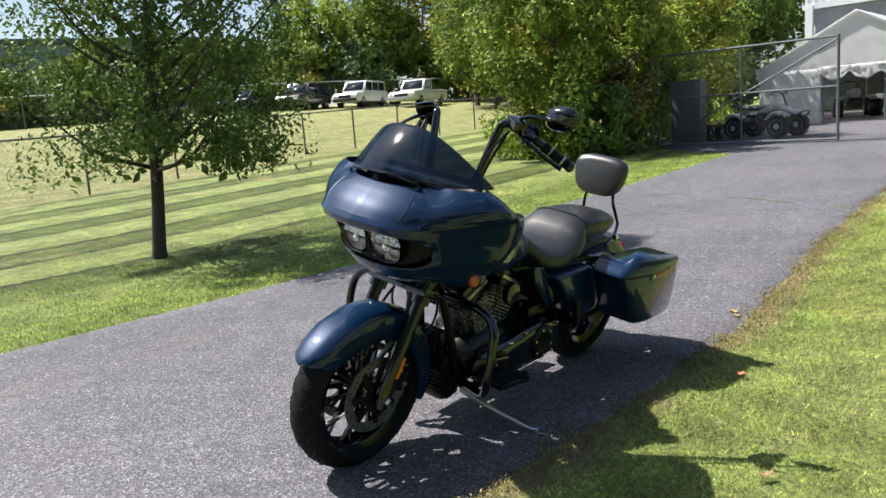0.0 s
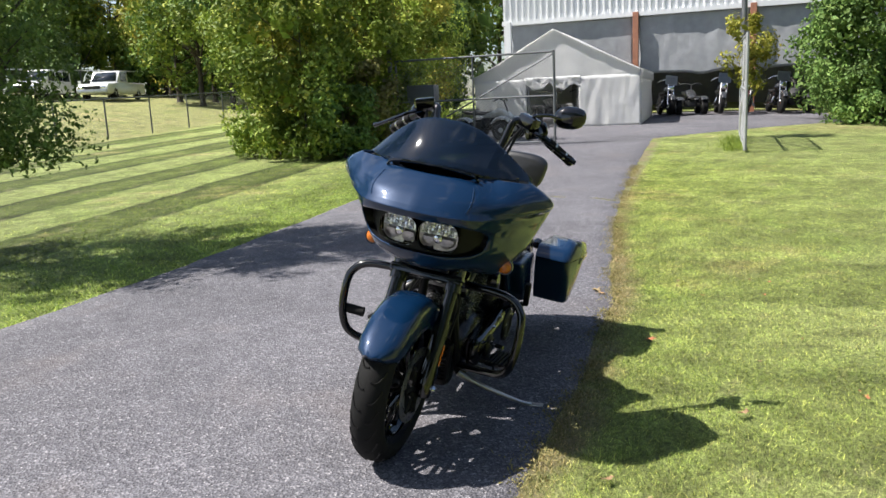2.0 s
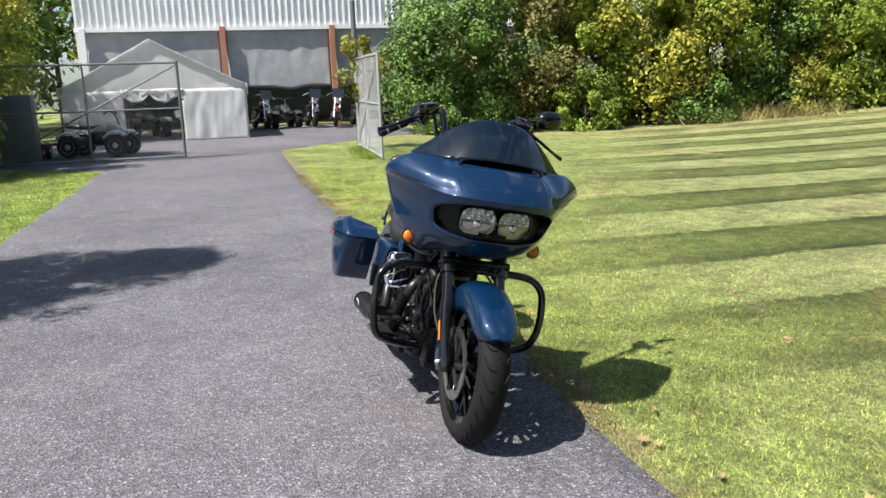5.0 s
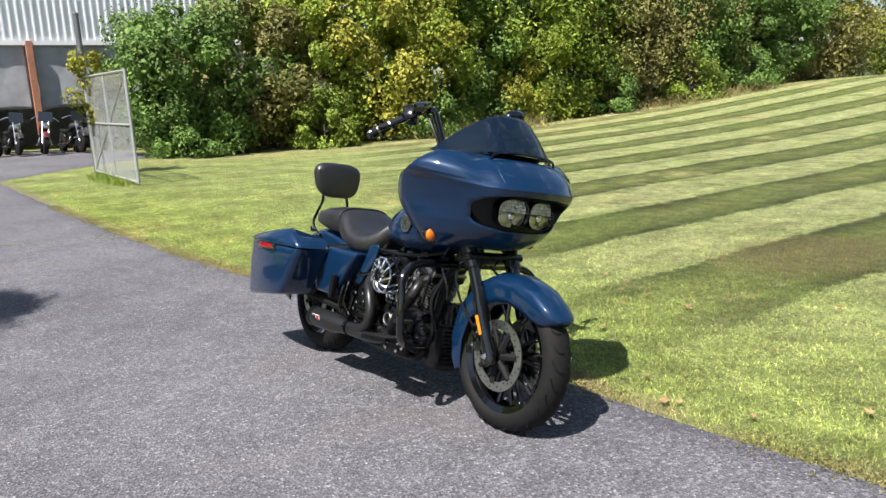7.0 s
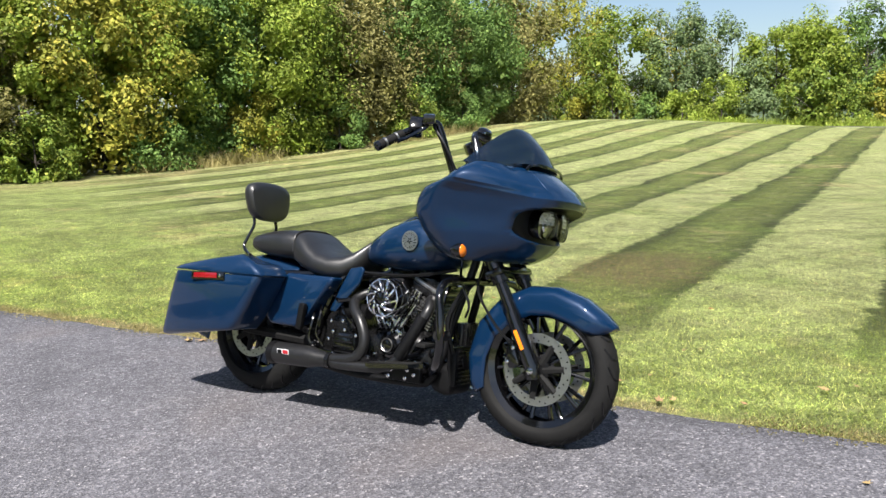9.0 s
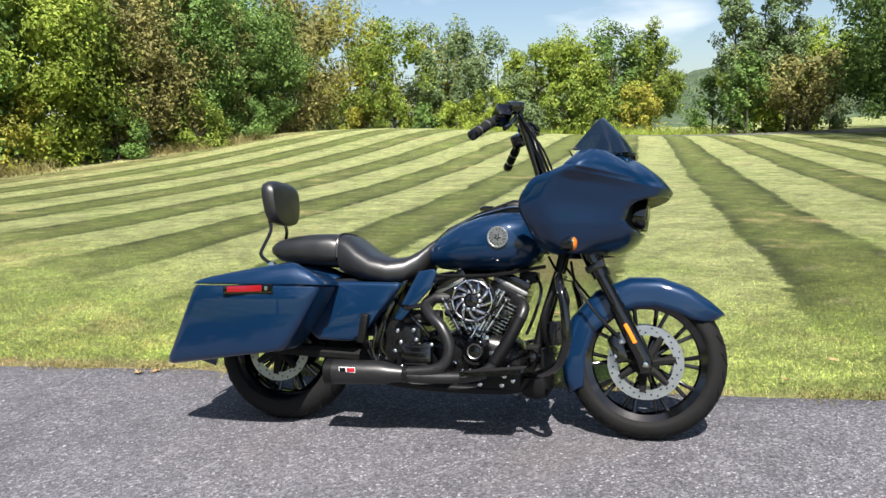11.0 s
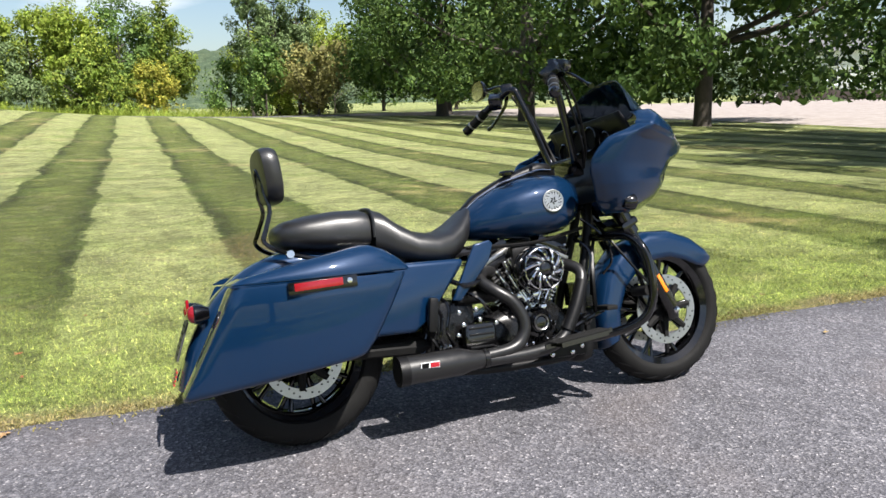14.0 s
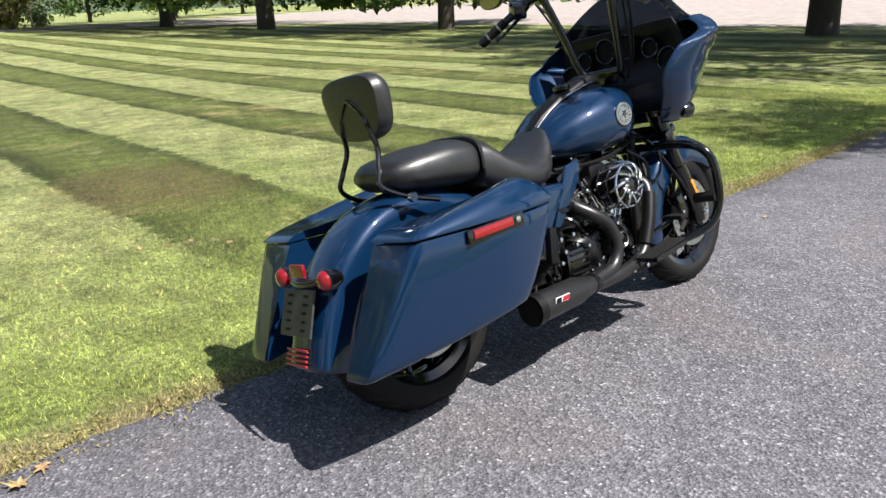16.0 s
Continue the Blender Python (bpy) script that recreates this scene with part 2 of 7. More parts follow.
LEAF_PALE = leaf_material("pale_leaf", (0.09, 0.14, 0.055), (0.150, 0.215, 0.088), (0.25, 0.32, 0.15))
LEAF_LIME = leaf_material("lime_green_leaf", (0.112, 0.173, 0.023), (0.239, 0.320, 0.046), (0.479, 0.531, 0.105), 0.3)
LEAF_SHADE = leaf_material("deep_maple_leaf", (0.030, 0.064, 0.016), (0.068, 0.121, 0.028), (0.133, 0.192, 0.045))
BARK = plain("bark", (0.055, 0.045, 0.036), 0.9, wear=0.5, scale=14, relief=0.8)
STRAW = leaf_material("dry_tall_grass", (0.12, 0.12, 0.03), (0.24, 0.21, 0.08), (0.36, 0.30, 0.14))
PAINT = plain("dark_blue_metallic_paint", (0.0020, 0.0175, 0.0530), 0.40, 0.16, coat=1.0, wear=0.06, scale=900, spec=0.08)
GLOSS_BLACK = plain("gloss_black", (0.0025, 0.0025, 0.003), 0.12, 0.0, coat=0.6, wear=0.2, scale=60)
SATIN_BLACK = plain("satin_black", (0.004, 0.004, 0.0045), 0.42, 0.0, wear=0.25, scale=80, spec=0.25)
RUBBER = plain("tyre_rubber", (0.0105, 0.0105, 0.0105), 0.72, wear=0.3, scale=120, relief=0.1, spec=0.15)
LEATHER = plain("black_leather", (0.009, 0.009, 0.0095), 0.40, wear=0.2, scale=160, relief=0.06, spec=0.85)
STEEL = plain("brushed_steel", (0.50, 0.49, 0.47), 0.33, 1.0, wear=0.12, scale=90)
DISC = plain("brake_disc_steel", (0.46, 0.46, 0.46), 0.34, 1.0, wear=0.15, scale=200)
DARK_METAL = plain("dark_engine_metal", (0.008, 0.008, 0.0085), 0.26, 0.3, wear=0.3, scale=90)
CHROME = plain("polished_metal", (0.72, 0.72, 0.73), 0.12, 1.0, wear=0.05, scale=60)
PIPE = plain("ceramic_black_pipe", (0.010, 0.010, 0.0105), 0.36, 0.0, wear=0.25, scale=70, spec=0.5)
SMOKE = Mat("smoked_screen", (0.004, 0.010, 0.022), 0.14, spec=0.5)
SMOKE.link(SMOKE.span(SMOKE.noise(30, 3), 0.3, 0.7, 0.05, 0.09), "Roughness")
tint = SMOKE.n.new("ShaderNodeBsdfTransparent")
tint.inputs["Color"].default_value = (0.55, 0.65, 0.8, 1)
blend = SMOKE.n.new("ShaderNodeMixShader")
blend.inputs[0].default_value = 0.22
SMOKE.l.new(SMOKE.b.outputs[0], blend.inputs[1])
SMOKE.l.new(tint.outputs[0], blend.inputs[2])
SMOKE.l.new(blend.outputs[0], SMOKE.n["Material Output"].inputs["Surface"])
SMOKE = SMOKE.m
AMBER = plain("amber_lens", (0.50, 0.13, 0.006), 0.15, coat=0.5, wear=0.15, scale=150)
ORANGE = plain("orange_reflector", (0.85, 0.22, 0.01), 0.2, coat=0.5, wear=0.1, scale=200)
RED = plain("red_lens", (0.22, 0.005, 0.010), 0.12, coat=0.6, wear=0.2, scale=200)
PLASTIC_GREY = plain("dark_grey_steel", (0.055, 0.057, 0.060), 0.45, 0.3, wear=0.2, scale=60)
TAG_RED = plain("red_enamel", (0.42, 0.02, 0.03), 0.3, wear=0.1, scale=200)
GALV_BRIGHT = plain("bright_galvanised_steel", (0.36, 0.37, 0.38), 0.45, 0.3, wear=0.15, scale=40)
GALV = plain("galvanised_steel", (0.13, 0.137, 0.145), 0.5, 0.3, wear=0.2, scale=40)
WHITE_SHEET = Mat("white_tarpaulin", (0.78, 0.79, 0.80), 0.5)
WHITE_SHEET.link(WHITE_SHEET.mix(WHITE_SHEET.span(WHITE_SHEET.noise(4, 5), 0.3, 0.7), (0.72, 0.73, 0.75), (0.82, 0.83, 0.84)), "Base Color")
WHITE_SHEET.bump(WHITE_SHEET.noise(2.2, 4), 0.35, 0.05)
WHITE_SHEET.see_through(0.55, (0.86, 0.86, 0.85))
WHITE_SHEET = WHITE_SHEET.m
GREY_SHEET = plain("grey_tarpaulin", (0.31, 0.32, 0.335), 0.5, wear=0.2, scale=3, relief=0.3)
WHITE_METAL = plain("white_metal_cladding", (0.72, 0.73, 0.74), 0.45, wear=0.06, scale=2)
RUST = plain("orange_painted_post", (0.34, 0.15, 0.09), 0.6, wear=0.3, scale=12)
LENS = Mat("clear_lens", (1, 1, 1), 0.03)
LENS.set("Transmission Weight", 1.0)
LENS.set("IOR", 1.15)
LENS = LENS.m
FIN = plain("machined_fin_edge", (0.42, 0.42, 0.42), 0.26, 0.9, wear=0.2, scale=90)
REFLECTOR = plain("bright_reflector", (0.90, 0.90, 0.91), 0.30, 0.8, wear=0.05, scale=60)


# ---------------------------------------------------------------- shape helpers
def mesh_of(name, verts, faces, material=None, smooth=False):
    """A mesh from arrays: verts n x 3, faces m x k."""
    verts, faces = np.asarray(verts, np.float32), np.asarray(faces, np.int32)
    me = bpy.data.meshes.new(name)
    k = faces.shape[1]
    me.vertices.add(len(verts))
    me.vertices.foreach_set("co", verts.ravel())
    me.loops.add(faces.size)
    me.loops.foreach_set("vertex_index", faces.ravel())
    me.polygons.add(len(faces))
    me.polygons.foreach_set("loop_start", np.arange(0, faces.size, k, dtype=np.int32))
    if smooth:
        me.polygons.foreach_set("use_smooth", np.ones(len(faces), bool))
    me.update(calc_edges=True)
    if material:
        me.materials.append(material)
    return me


def part(name, bm, material, parent=None, label="", smooth=True):
    """Link a bmesh as one mesh object, under a thing or a part."""
    me = bpy.data.meshes.new(name)
    bmesh.ops.recalc_face_normals(bm, faces=bm.faces)
    bm.to_mesh(me)
    bm.free()
    for p in me.polygons:
        p.use_smooth = smooth
    if smooth:
        me.set_sharp_from_angle(angle=radians(42))
    me.materials.append(material)
    ob = new(name, me)
    ob.parent = parent
    return tagged(ob, label)


def thing(name, at, label, category, group="", kind=""):
    ob = new(name)
    ob.empty_display_size = 0.2
    ob.matrix_basis = at
    return tagged(ob, label, category, group, kind)


def loft(bm, rings, closed=True, caps=True):
    """Quads between rings of equal length."""
    vs = [[bm.verts.new(p) for p in ring] for ring in rings]
    n = len(vs[0])
    for a, b in zip(vs, vs[1:]):
        for i in range(n if closed else n - 1):
            j = (i + 1) % n
            bm.faces.new((a[i], a[j], b[j], b[i]))
    if caps and closed:
        bm.faces.new(vs[0])
        bm.faces.new(vs[-1])
    return vs


def lofted(rings, caps):
    bm = bmesh.new()
    loft(bm, rings, True, caps)
    return bm


def smooth_line(pts, steps=6):
    """A Catmull-Rom line through points."""
    p = [Vector(q) for q in pts]
    p = [2 * p[0] - p[1]] + p + [2 * p[-1] - p[-2]]
    out = []
    for i in range(1, len(p) - 2):
        for k in range(steps):
            t = k / steps
            a, b, c, d = p[i - 1:i + 3]
            out.append(0.5 * ((2 * b) + (c - a) * t + (2 * a - 5 * b + 4 * c - d) * t * t + (3 * b - a - 3 * c + d) * t ** 3))
    out.append(p[-2])
    return out


def tube(bm, pts, radius, sides=8, steps=5, caps=True):
    """A round bar along a smooth line; radius is one number or one for each point."""
    line = smooth_line(pts, steps) if steps > 1 and len(pts) > 2 else [Vector(q) for q in pts]
    if isinstance(radius, (int, float)):
        rad = [radius] * len(line)
    else:
        rad = np.interp(np.linspace(0, 1, len(line)), np.linspace(0, 1, len(radius)), radius)
    rings, ref = [], None
    for i, p in enumerate(line):
        d = (line[min(i + 1, len(line) - 1)] - line[max(i - 1, 0)]).normalized()
        if ref is None:
            ref = d.orthogonal().normalized()
        ref = (ref - d * ref.dot(d)).normalized()
        side = d.cross(ref)
        rings.append([p + (ref * math.cos(a) + side * math.sin(a)) * float(rad[i]) for a in np.linspace(0, 2 * math.pi, sides, endpoint=False)])
    loft(bm, rings, True, caps)
    return bm


def lathe(bm, profile, segments=32, axis="y", at=(0, 0, 0)):
    """Turn (radius, along) points round an axis."""
    at = Vector(at)
    rings = []
    for r, h in profile:
        ring = []
        for a in np.linspace(0, 2 * math.pi, segments, endpoint=False):
            u, v = r * math.cos(a), r * math.sin(a)
            ring.append(at + Vector({"y": (u, h, v), "x": (h, u, v), "z": (u, v, h)}[axis]))
        rings.append(ring)
    loft(bm, rings, True, True)
    return bm


def box(bm, size, at=(0, 0, 0), bevel=0.0, turn=None):
    got = bmesh.ops.create_cube(bm, size=1.0)["verts"]
    for v in got:
        v.co = Vector((v.co.x * size[0], v.co.y * size[1], v.co.z * size[2]))
    if bevel:
        es = list({e for v in got for e in v.link_edges})
        got = list({v for f in bmesh.ops.bevel(bm, geom=es, offset=bevel, segments=2, affect="EDGES", profile=0.6)["faces"] for v in f.verts} | {v for v in got if v.is_valid})
    m = Matrix.Translation(at) @ (turn or Matrix())
    for v in got:
        v.co = m @ v.co
    return bm


def hull(bm, stations, n=28, along="x"):
    """A rounded body through stations (x, bottom, top, half width, squareness[, middle y])."""
    rings = []
    for st in stations:
        x, lo, hi, hw, sq = st[:5]
        cy = st[5] if len(st) > 5 else 0.0
        ring = []
        for a in np.linspace(0, 2 * math.pi, n, endpoint=False):
            c, s = math.cos(a), math.sin(a)
            y = math.copysign(abs(c) ** (2 / sq), c) * hw + cy
            z = (lo + hi) / 2 + math.copysign(abs(s) ** (2 / sq), s) * (hi - lo) / 2
            ring.append((x, y, z))
        rings.append(ring)
    loft(bm, rings)
    return bm


def slab(bm, outline, y0, y1, bevel=0.012, bulge=0.0):
    """A plate with an outline in x, z between two y, with rounded rims."""
    a = [bm.verts.new((x, y0, z)) for x, z in outline]
    b = [bm.verts.new((x, y1, z)) for x, z in outline]
    fa, fb = bm.faces.new(a), bm.faces.new(b)
    n = len(a)
    for i in range(n):
        bm.faces.new((a[i], a[(i + 1) % n], b[(i + 1) % n], b[i]))
    if bevel:
        es = [e for e in bm.edges if e.verts[0] in set(a + b) and e.verts[1] in set(a + b)]
        bmesh.ops.bevel(bm, geom=es, offset=bevel, segments=3, affect="EDGES", profile=0.55)
    return bm


# ---------------------------------------------------------------- ground
def ground_z(x, y):
    """Height of the land."""
    x, y = np.asarray(x, float), np.asarray(y, float)
    west = np.maximum(0, -x - 0.5)
    west = west * west / (west + 1.5)
    west = np.minimum(west, 26 + 0.3 * (west - 26).clip(0))
    z = 0.030 * west * (0.5 + 0.5 / (1 + np.exp((y - 5.0) / 1.2)))
    z = z + 1.5 * np.exp(-((x + 14) / 15) ** 2 - ((y - 40) / 17) ** 2)
    z = z + 0.014 * np.clip(y - 18, 0, 40) / (1 + np.exp(-(x - 2) / 4))
    z = z + 0.020 * np.clip(x - 25, 0, 60) / (1 + np.exp(-(y - 8) / 4))
    z = z + 0.02 * np.clip(-y - 8, 0, 30) + 0.085 * np.clip(-y - 20, 0, 14) + 0.045 * np.clip(-y - 34, 0, 30)
    return z


def gz(x, y):
    return float(ground_z(x, y))


def grown_axis(near, far, fine, grow=1.22):
    out, step, v = [0.0], fine, 0.0
    while v < far:
        if v > near:
            step *= grow
        v += step
        out.append(v)
    a = np.array(out)
    return np.concatenate([-a[:0:-1], a])


def far_ground(x, y):
    """Beyond the place the land runs on level, to the horizon."""
    r = np.hypot(x, y)
    z = ground_z(np.clip(x, -60, 90), np.clip(y, -70, 70))
    return z - np.clip(r - 90, 0, 60) * 0.01


gx, gy = grown_axis(26, 900, 0.7), grown_axis(46, 900, 0.7)
XX, YY = np.meshgrid(gx, gy)
ZZ = far_ground(XX, YY)
nx, ny = len(gx), len(gy)
ids = np.arange(nx * ny).reshape(ny, nx)
quads = np.stack([ids[:-1, :-1], ids[:-1, 1:], ids[1:, 1:], ids[1:, :-1]], -1).reshape(-1, 4)
ground = new("ground", mesh_of("ground", np.stack([XX, YY, ZZ], -1).reshape(-1, 3), quads, GRASS, True))
tagged(ground, "mown striped lawn in light and dark green bands", "lawn", kind="structure")


def wobble(v, seed, amount=0.06):
    return amount * noise.noise(Vector((v * 0.9, seed, 0))) + amount * 0.5 * noise.noise(Vector((v * 4.3, seed + 5, 0)))


def strip(name, stations, material, lift, label, category, cols=10):
    """A paved strip: stations (x, y one side, y other side), draped on the land."""
    verts, faces = [], []
    for x, a, b in stations:
        for k in range(cols + 1):
            y = a + (b - a) * min(max((k - 0.9) / (cols - 1.8), 0.0 if k else -0.004), 1.0 if k < cols else 1.004)
            drop = 0.03 if k in (0, cols) else 0.0
            verts.append((x, y, gz(x, y) + lift - drop))
    for i in range(len(stations) - 1):
        for k in range(cols):
            p = i * (cols + 1) + k
            faces.append((p, p + 1, p + cols + 2, p + cols + 1))
    return tagged(new(name, mesh_of(name, verts, faces, material, True)), label, category, kind="structure")


def drive_edges(x):
    north = 0.585 + 0.03 * max(0.0, x - 2.5) + wobble(x, 1.0, 0.05) - 0.66 * (1 - math.exp(-max(0.0, -x - 1.0) / 4.5))
    south = -3.35 - 0.02 * max(0, -x) + wobble(x, 9.0)
    if x < -11.5:
        south -= min(3.0, (-11.5 - x) * 1.2)
        north += min(5.0, max(0, -14.5 - x) * 1.0)
    return south, north


strip("road_driveway", [(x, *drive_edges(x)) for x in np.arange(-25.5, 30, 0.22)], ASPHALT, 0.012,
      "worn grey asphalt driveway with pale stone chips", "driveway", 18)


# ---------------------------------------------------------------- grass, leaves and trees
rng = np.random.default_rng(7)


def leaf_mesh(name, centres, size, material, flat=0.0, slim=0.55, out=None):
    """Small folded leaves at the centres, turned at random; with out, they spread their faces that way."""
    n = len(centres)
    d = rng.normal(size=(n, 3))
    d[:, 2] -= 0.4
    d /= np.linalg.norm(d, axis=1)[:, None]
    u = rng.normal(size=(n, 3))
    u[:, 2] += flat
    s = np.cross(d, u)
    s /= np.linalg.norm(s, axis=1)[:, None] + 1e-9
    up = np.cross(s, d)
    if out is not None:
        up = out * 1.0 + rng.normal(size=(n, 3)) * 0.6 + np.array([0, 0, 0.2])
        up /= np.linalg.norm(up, axis=1)[:, None]
        d = np.cross(up, rng.normal(size=(n, 3)))
        d /= np.linalg.norm(d, axis=1)[:, None] + 1e-9
        s = np.cross(d, up)
    L = (size * rng.uniform(0.6, 1.35, n))[:, None]
    c = np.asarray(centres)
    verts = np.stack([c - d * L * 0.5, c + s * L * slim * 0.5 + up * L * 0.12, c + d * L * 0.5, c - s * L * slim * 0.5 + up * L * 0.12], 1).reshape(-1, 3)
    i = np.arange(n)[:, None] * 4
    faces = np.concatenate([i + np.array([0, 1, 2]), i + np.array([0, 2, 3])], 1).reshape(-1, 3)
    return mesh_of(name, verts, faces, material)


def crown_points(centre, radius, height, n, clumps, gap=0.5, spread=0.23, skirt=False, belly=0.22):
    """Leaf places in uneven clumps inside an egg-shaped crown; also the clump centres."""
    cs = []
    while len(cs) < clumps:
        p = rng.uniform(-1, 1, 3)
        r = np.linalg.norm(p)
        if gap < r < 1.0 or (r < gap and rng.random() < 0.25):
            wide = 1.0 - 0.35 * max(0, p[2]) ** 2
            cs.append((p[0] * wide, p[1] * wide, p[2]))
    cs = np.array(cs)
    if skirt:
        # widest low down, with hanging outer boughs
        def width(t):
            up = np.sqrt(np.maximum(0.05, 1 - ((t - belly) / (1.02 - belly)) ** 2))
            return np.where(t > belly, up, 0.92 - max(0.0, belly - 0.22) * 1.1 * (1 - t / belly))

        flat = np.hypot(cs[:, 0], cs[:, 1]) + 1e-6
        cs[:, 2] = rng.random(clumps) ** (1.25 - (belly - 0.22)) * 2 - 1
        r = (gap + (1 - gap) * rng.random(clumps) ** 0.6) * width((cs[:, 2] + 1) / 2)
        cs[:, 0], cs[:, 1] = cs[:, 0] / flat * r, cs[:, 1] / flat * r
    size = rng.uniform(0.6, 1.4, clumps) * spread
    pick = rng.integers(0, clumps, n)
    off = rng.normal(size=(n, 3))
    off /= np.linalg.norm(off, axis=1)[:, None]
    off *= (rng.random(n) ** 0.33)[:, None] * size[pick][:, None]
    round_size = (radius * radius * height / 2) ** (1 / 3)
    face = off / (np.linalg.norm(off, axis=1)[:, None] + 1e-9) + 0.6 * cs[pick]
    face /= np.linalg.norm(face, axis=1)[:, None] + 1e-9
    scale = np.array([radius, radius, height / 2])
    return cs[pick] * scale + off * round_size + np.asarray(centre), cs * scale + np.asarray(centre), face


def tree(x, y, height, radius, low, leaves, leaf, trunk_r, material, label, category="tree", clumps=60, name="tree",
         lean=(0, 0), gap=0.45, limbs=14, group="", spread=0.23, fork=None, skirt=False, taper=0.0, belly=0.22, core=0.08):
    """A trunk with limbs into a clumped crown of leaves."""
    z0 = gz(x, y)
    ob = thing(name, Matrix.Translation((x, y, z0)), label, category, group)
    mid = np.array([lean[0], lean[1], (low + height) / 2])
    pts, cs, face = crown_points(mid, radius, height - low, leaves, clumps, gap, spread, skirt, belly)
    if taper:
        for q in (pts, cs):
            k = 1 - taper * np.clip((q[:, 2] - height * 0.48) / (height * 0.52), 0, 1)
            q[:, 0], q[:, 1] = lean[0] + (q[:, 0] - lean[0]) * k, lean[1] + (q[:, 1] - lean[1]) * k
    keep = pts[:, 2] > max(low * 0.7, 0.03)
    size = np.full(keep.sum(), leaf)
    pts, face = pts[keep], face[keep]
    if core:
        # larger leaves deep inside close the crown
        deep = rng.integers(0, len(pts), int(len(pts) * core))
        centre = np.array([lean[0], lean[1], 0.0])
        hold = centre + (pts[deep] - centre) * np.array([0.74, 0.74, 0.93])
        pts, face = np.concatenate([pts, hold]), np.concatenate([face, face[deep]])
        size = np.concatenate([size, np.full(len(deep), leaf * 2.3)])
    crown = new("crown", leaf_mesh("crown", pts, size, material, out=face))
    crown.parent = ob
    bm = bmesh.new()
    top = height * 0.72
    fork = fork or max(low * 0.8, 0.5)
    tube(bm, [(0, 0, -0.15), (0.02 * lean[0], 0.0, 0.12), (lean[0] * 0.3, lean[1] * 0.3, fork), (lean[0] * 0.8, lean[1] * 0.8, (fork + top) / 2), (lean[0], lean[1], top)],
         [trunk_r * 1.75, trunk_r * 1.1, trunk_r * 0.95, trunk_r * 0.5, trunk_r * 0.12], 10, 5)
    steep = [k for k in range(len(cs)) if cs[k][2] > fork + 0.35 * math.hypot(cs[k][0], cs[k][1])]
    far = sorted(steep, key=lambda k: -np.hypot(cs[k][0] - mid[0], cs[k][1] - mid[1]))[:limbs * 2:2]
    for k in far:
        c = Vector(cs[k])
        start_h = min(max(fork, c.z - 0.8 * math.hypot(c.x, c.y)), top * 0.9)
        s = Vector((lean[0] * start_h / top, lean[1] * start_h / top, start_h))
        bend = s.lerp(c, 0.5) + Vector((0, 0, -0.04 * height * rng.random()))
        tube(bm, [s, bend, c], [trunk_r * 0.42, trunk_r * 0.25, trunk_r * 0.06], 6, 4)
    part("trunk", bm, BARK, ob)
    return ob


def blades(name, n, where, tall, wide, material, label, category):
    """Grass blades: where(n) gives x, y."""
    x, y = where(n)
    n = len(x)
    z = ground_z(x, y) - 0.005
    a = rng.uniform(0, 2 * math.pi, n)
    lean = rng.uniform(0.2, 1.5, n) * tall
    h = tall * rng.uniform(0.45, 1.25, n)
    b = rng.uniform(0, 2 * math.pi, n)
    dx, dy = np.cos(a) * wide / 2, np.sin(a) * wide / 2
    p = np.stack([x, y, z], 1)
    w = np.stack([dx, dy, np.zeros(n)], 1)
    t = np.stack([np.cos(b) * lean, np.sin(b) * lean, h], 1)
    verts = np.stack([p - w, p + w, p + t], 1).reshape(-1, 3)
    faces = np.arange(3 * n).reshape(-1, 3)
    return tagged(new(name, mesh_of(name, verts, faces, material)), label, category, kind="stuff")


edge_x = np.arange(-26, 31, 0.1)
edge_s = np.array([drive_edges(x)[0] for x in edge_x])
edge_n = np.array([drive_edges(x)[1] for x in edge_x])


def lawn_north(n):
    x = rng.uniform(-7.5, 9.5, n)
    tail = rng.random(n) < 0.13
    x = np.where(tail, -7.5 - rng.exponential(2.4, n), x)
    depth = rng.exponential(1.6, n)
    y = np.interp(x, edge_x, edge_n) - 0.04 + depth
    ok = (depth < 9) & (y - 0.0 > 0.2)
    return x[ok], y[ok]


def lawn_south(n):
    x = rng.uniform(-12, 6, n)
    depth = rng.exponential(1.6, n)
    y = np.interp(x, edge_x, edge_s) + 0.04 - depth
    return x[depth < 6], y[depth < 6]


blades("lawn_grass", 430000, lawn_north, 0.023, 0.0046, BLADE, "short mown green grass beside the driveway", "grass")
blades("lawn_grass", 60000, lawn_south, 0.034, 0.010, BLADE, "short mown green grass by the young tree", "grass")


# ---------------------------------------------------------------- trees and hedges
tree(-0.85, -6.12, 7.6, 1.8, 1.15, 50000, 0.058, 0.072, LEAF_MAPLE, "young ornamental tree with green leaves beside the driveway", clumps=300, limbs=44,
     lean=(-0.32, 0.0), gap=0.15, spread=0.135, fork=1.0, skirt=True, taper=0.5, belly=0.30, core=0.05)
tree(8.7, -4.5, 9.6, 2.0, 5.6, 7000, 0.14, 0.16, LEAF_MAPLE, "leafy tree shading the driveway", clumps=60)
maple = "spreading maple tree with a dense dark green crown on the lawn"
tree(18.3, 32.6, 14.5, 8.6, 1.5, 30000, 0.215, 0.40, LEAF_SHADE, maple, group="row of maples", clumps=150, limbs=9, gap=0.45, spread=0.15, skirt=True, fork=3.2, core=0.06)
tree(21.4, 23.1, 13.5, 7.6, 1.4, 34000, 0.25, 0.34, LEAF_SHADE, maple, group="row of maples", clumps=190, limbs=7, gap=0.15, spread=0.15, skirt=True, fork=3.2, core=0.06)
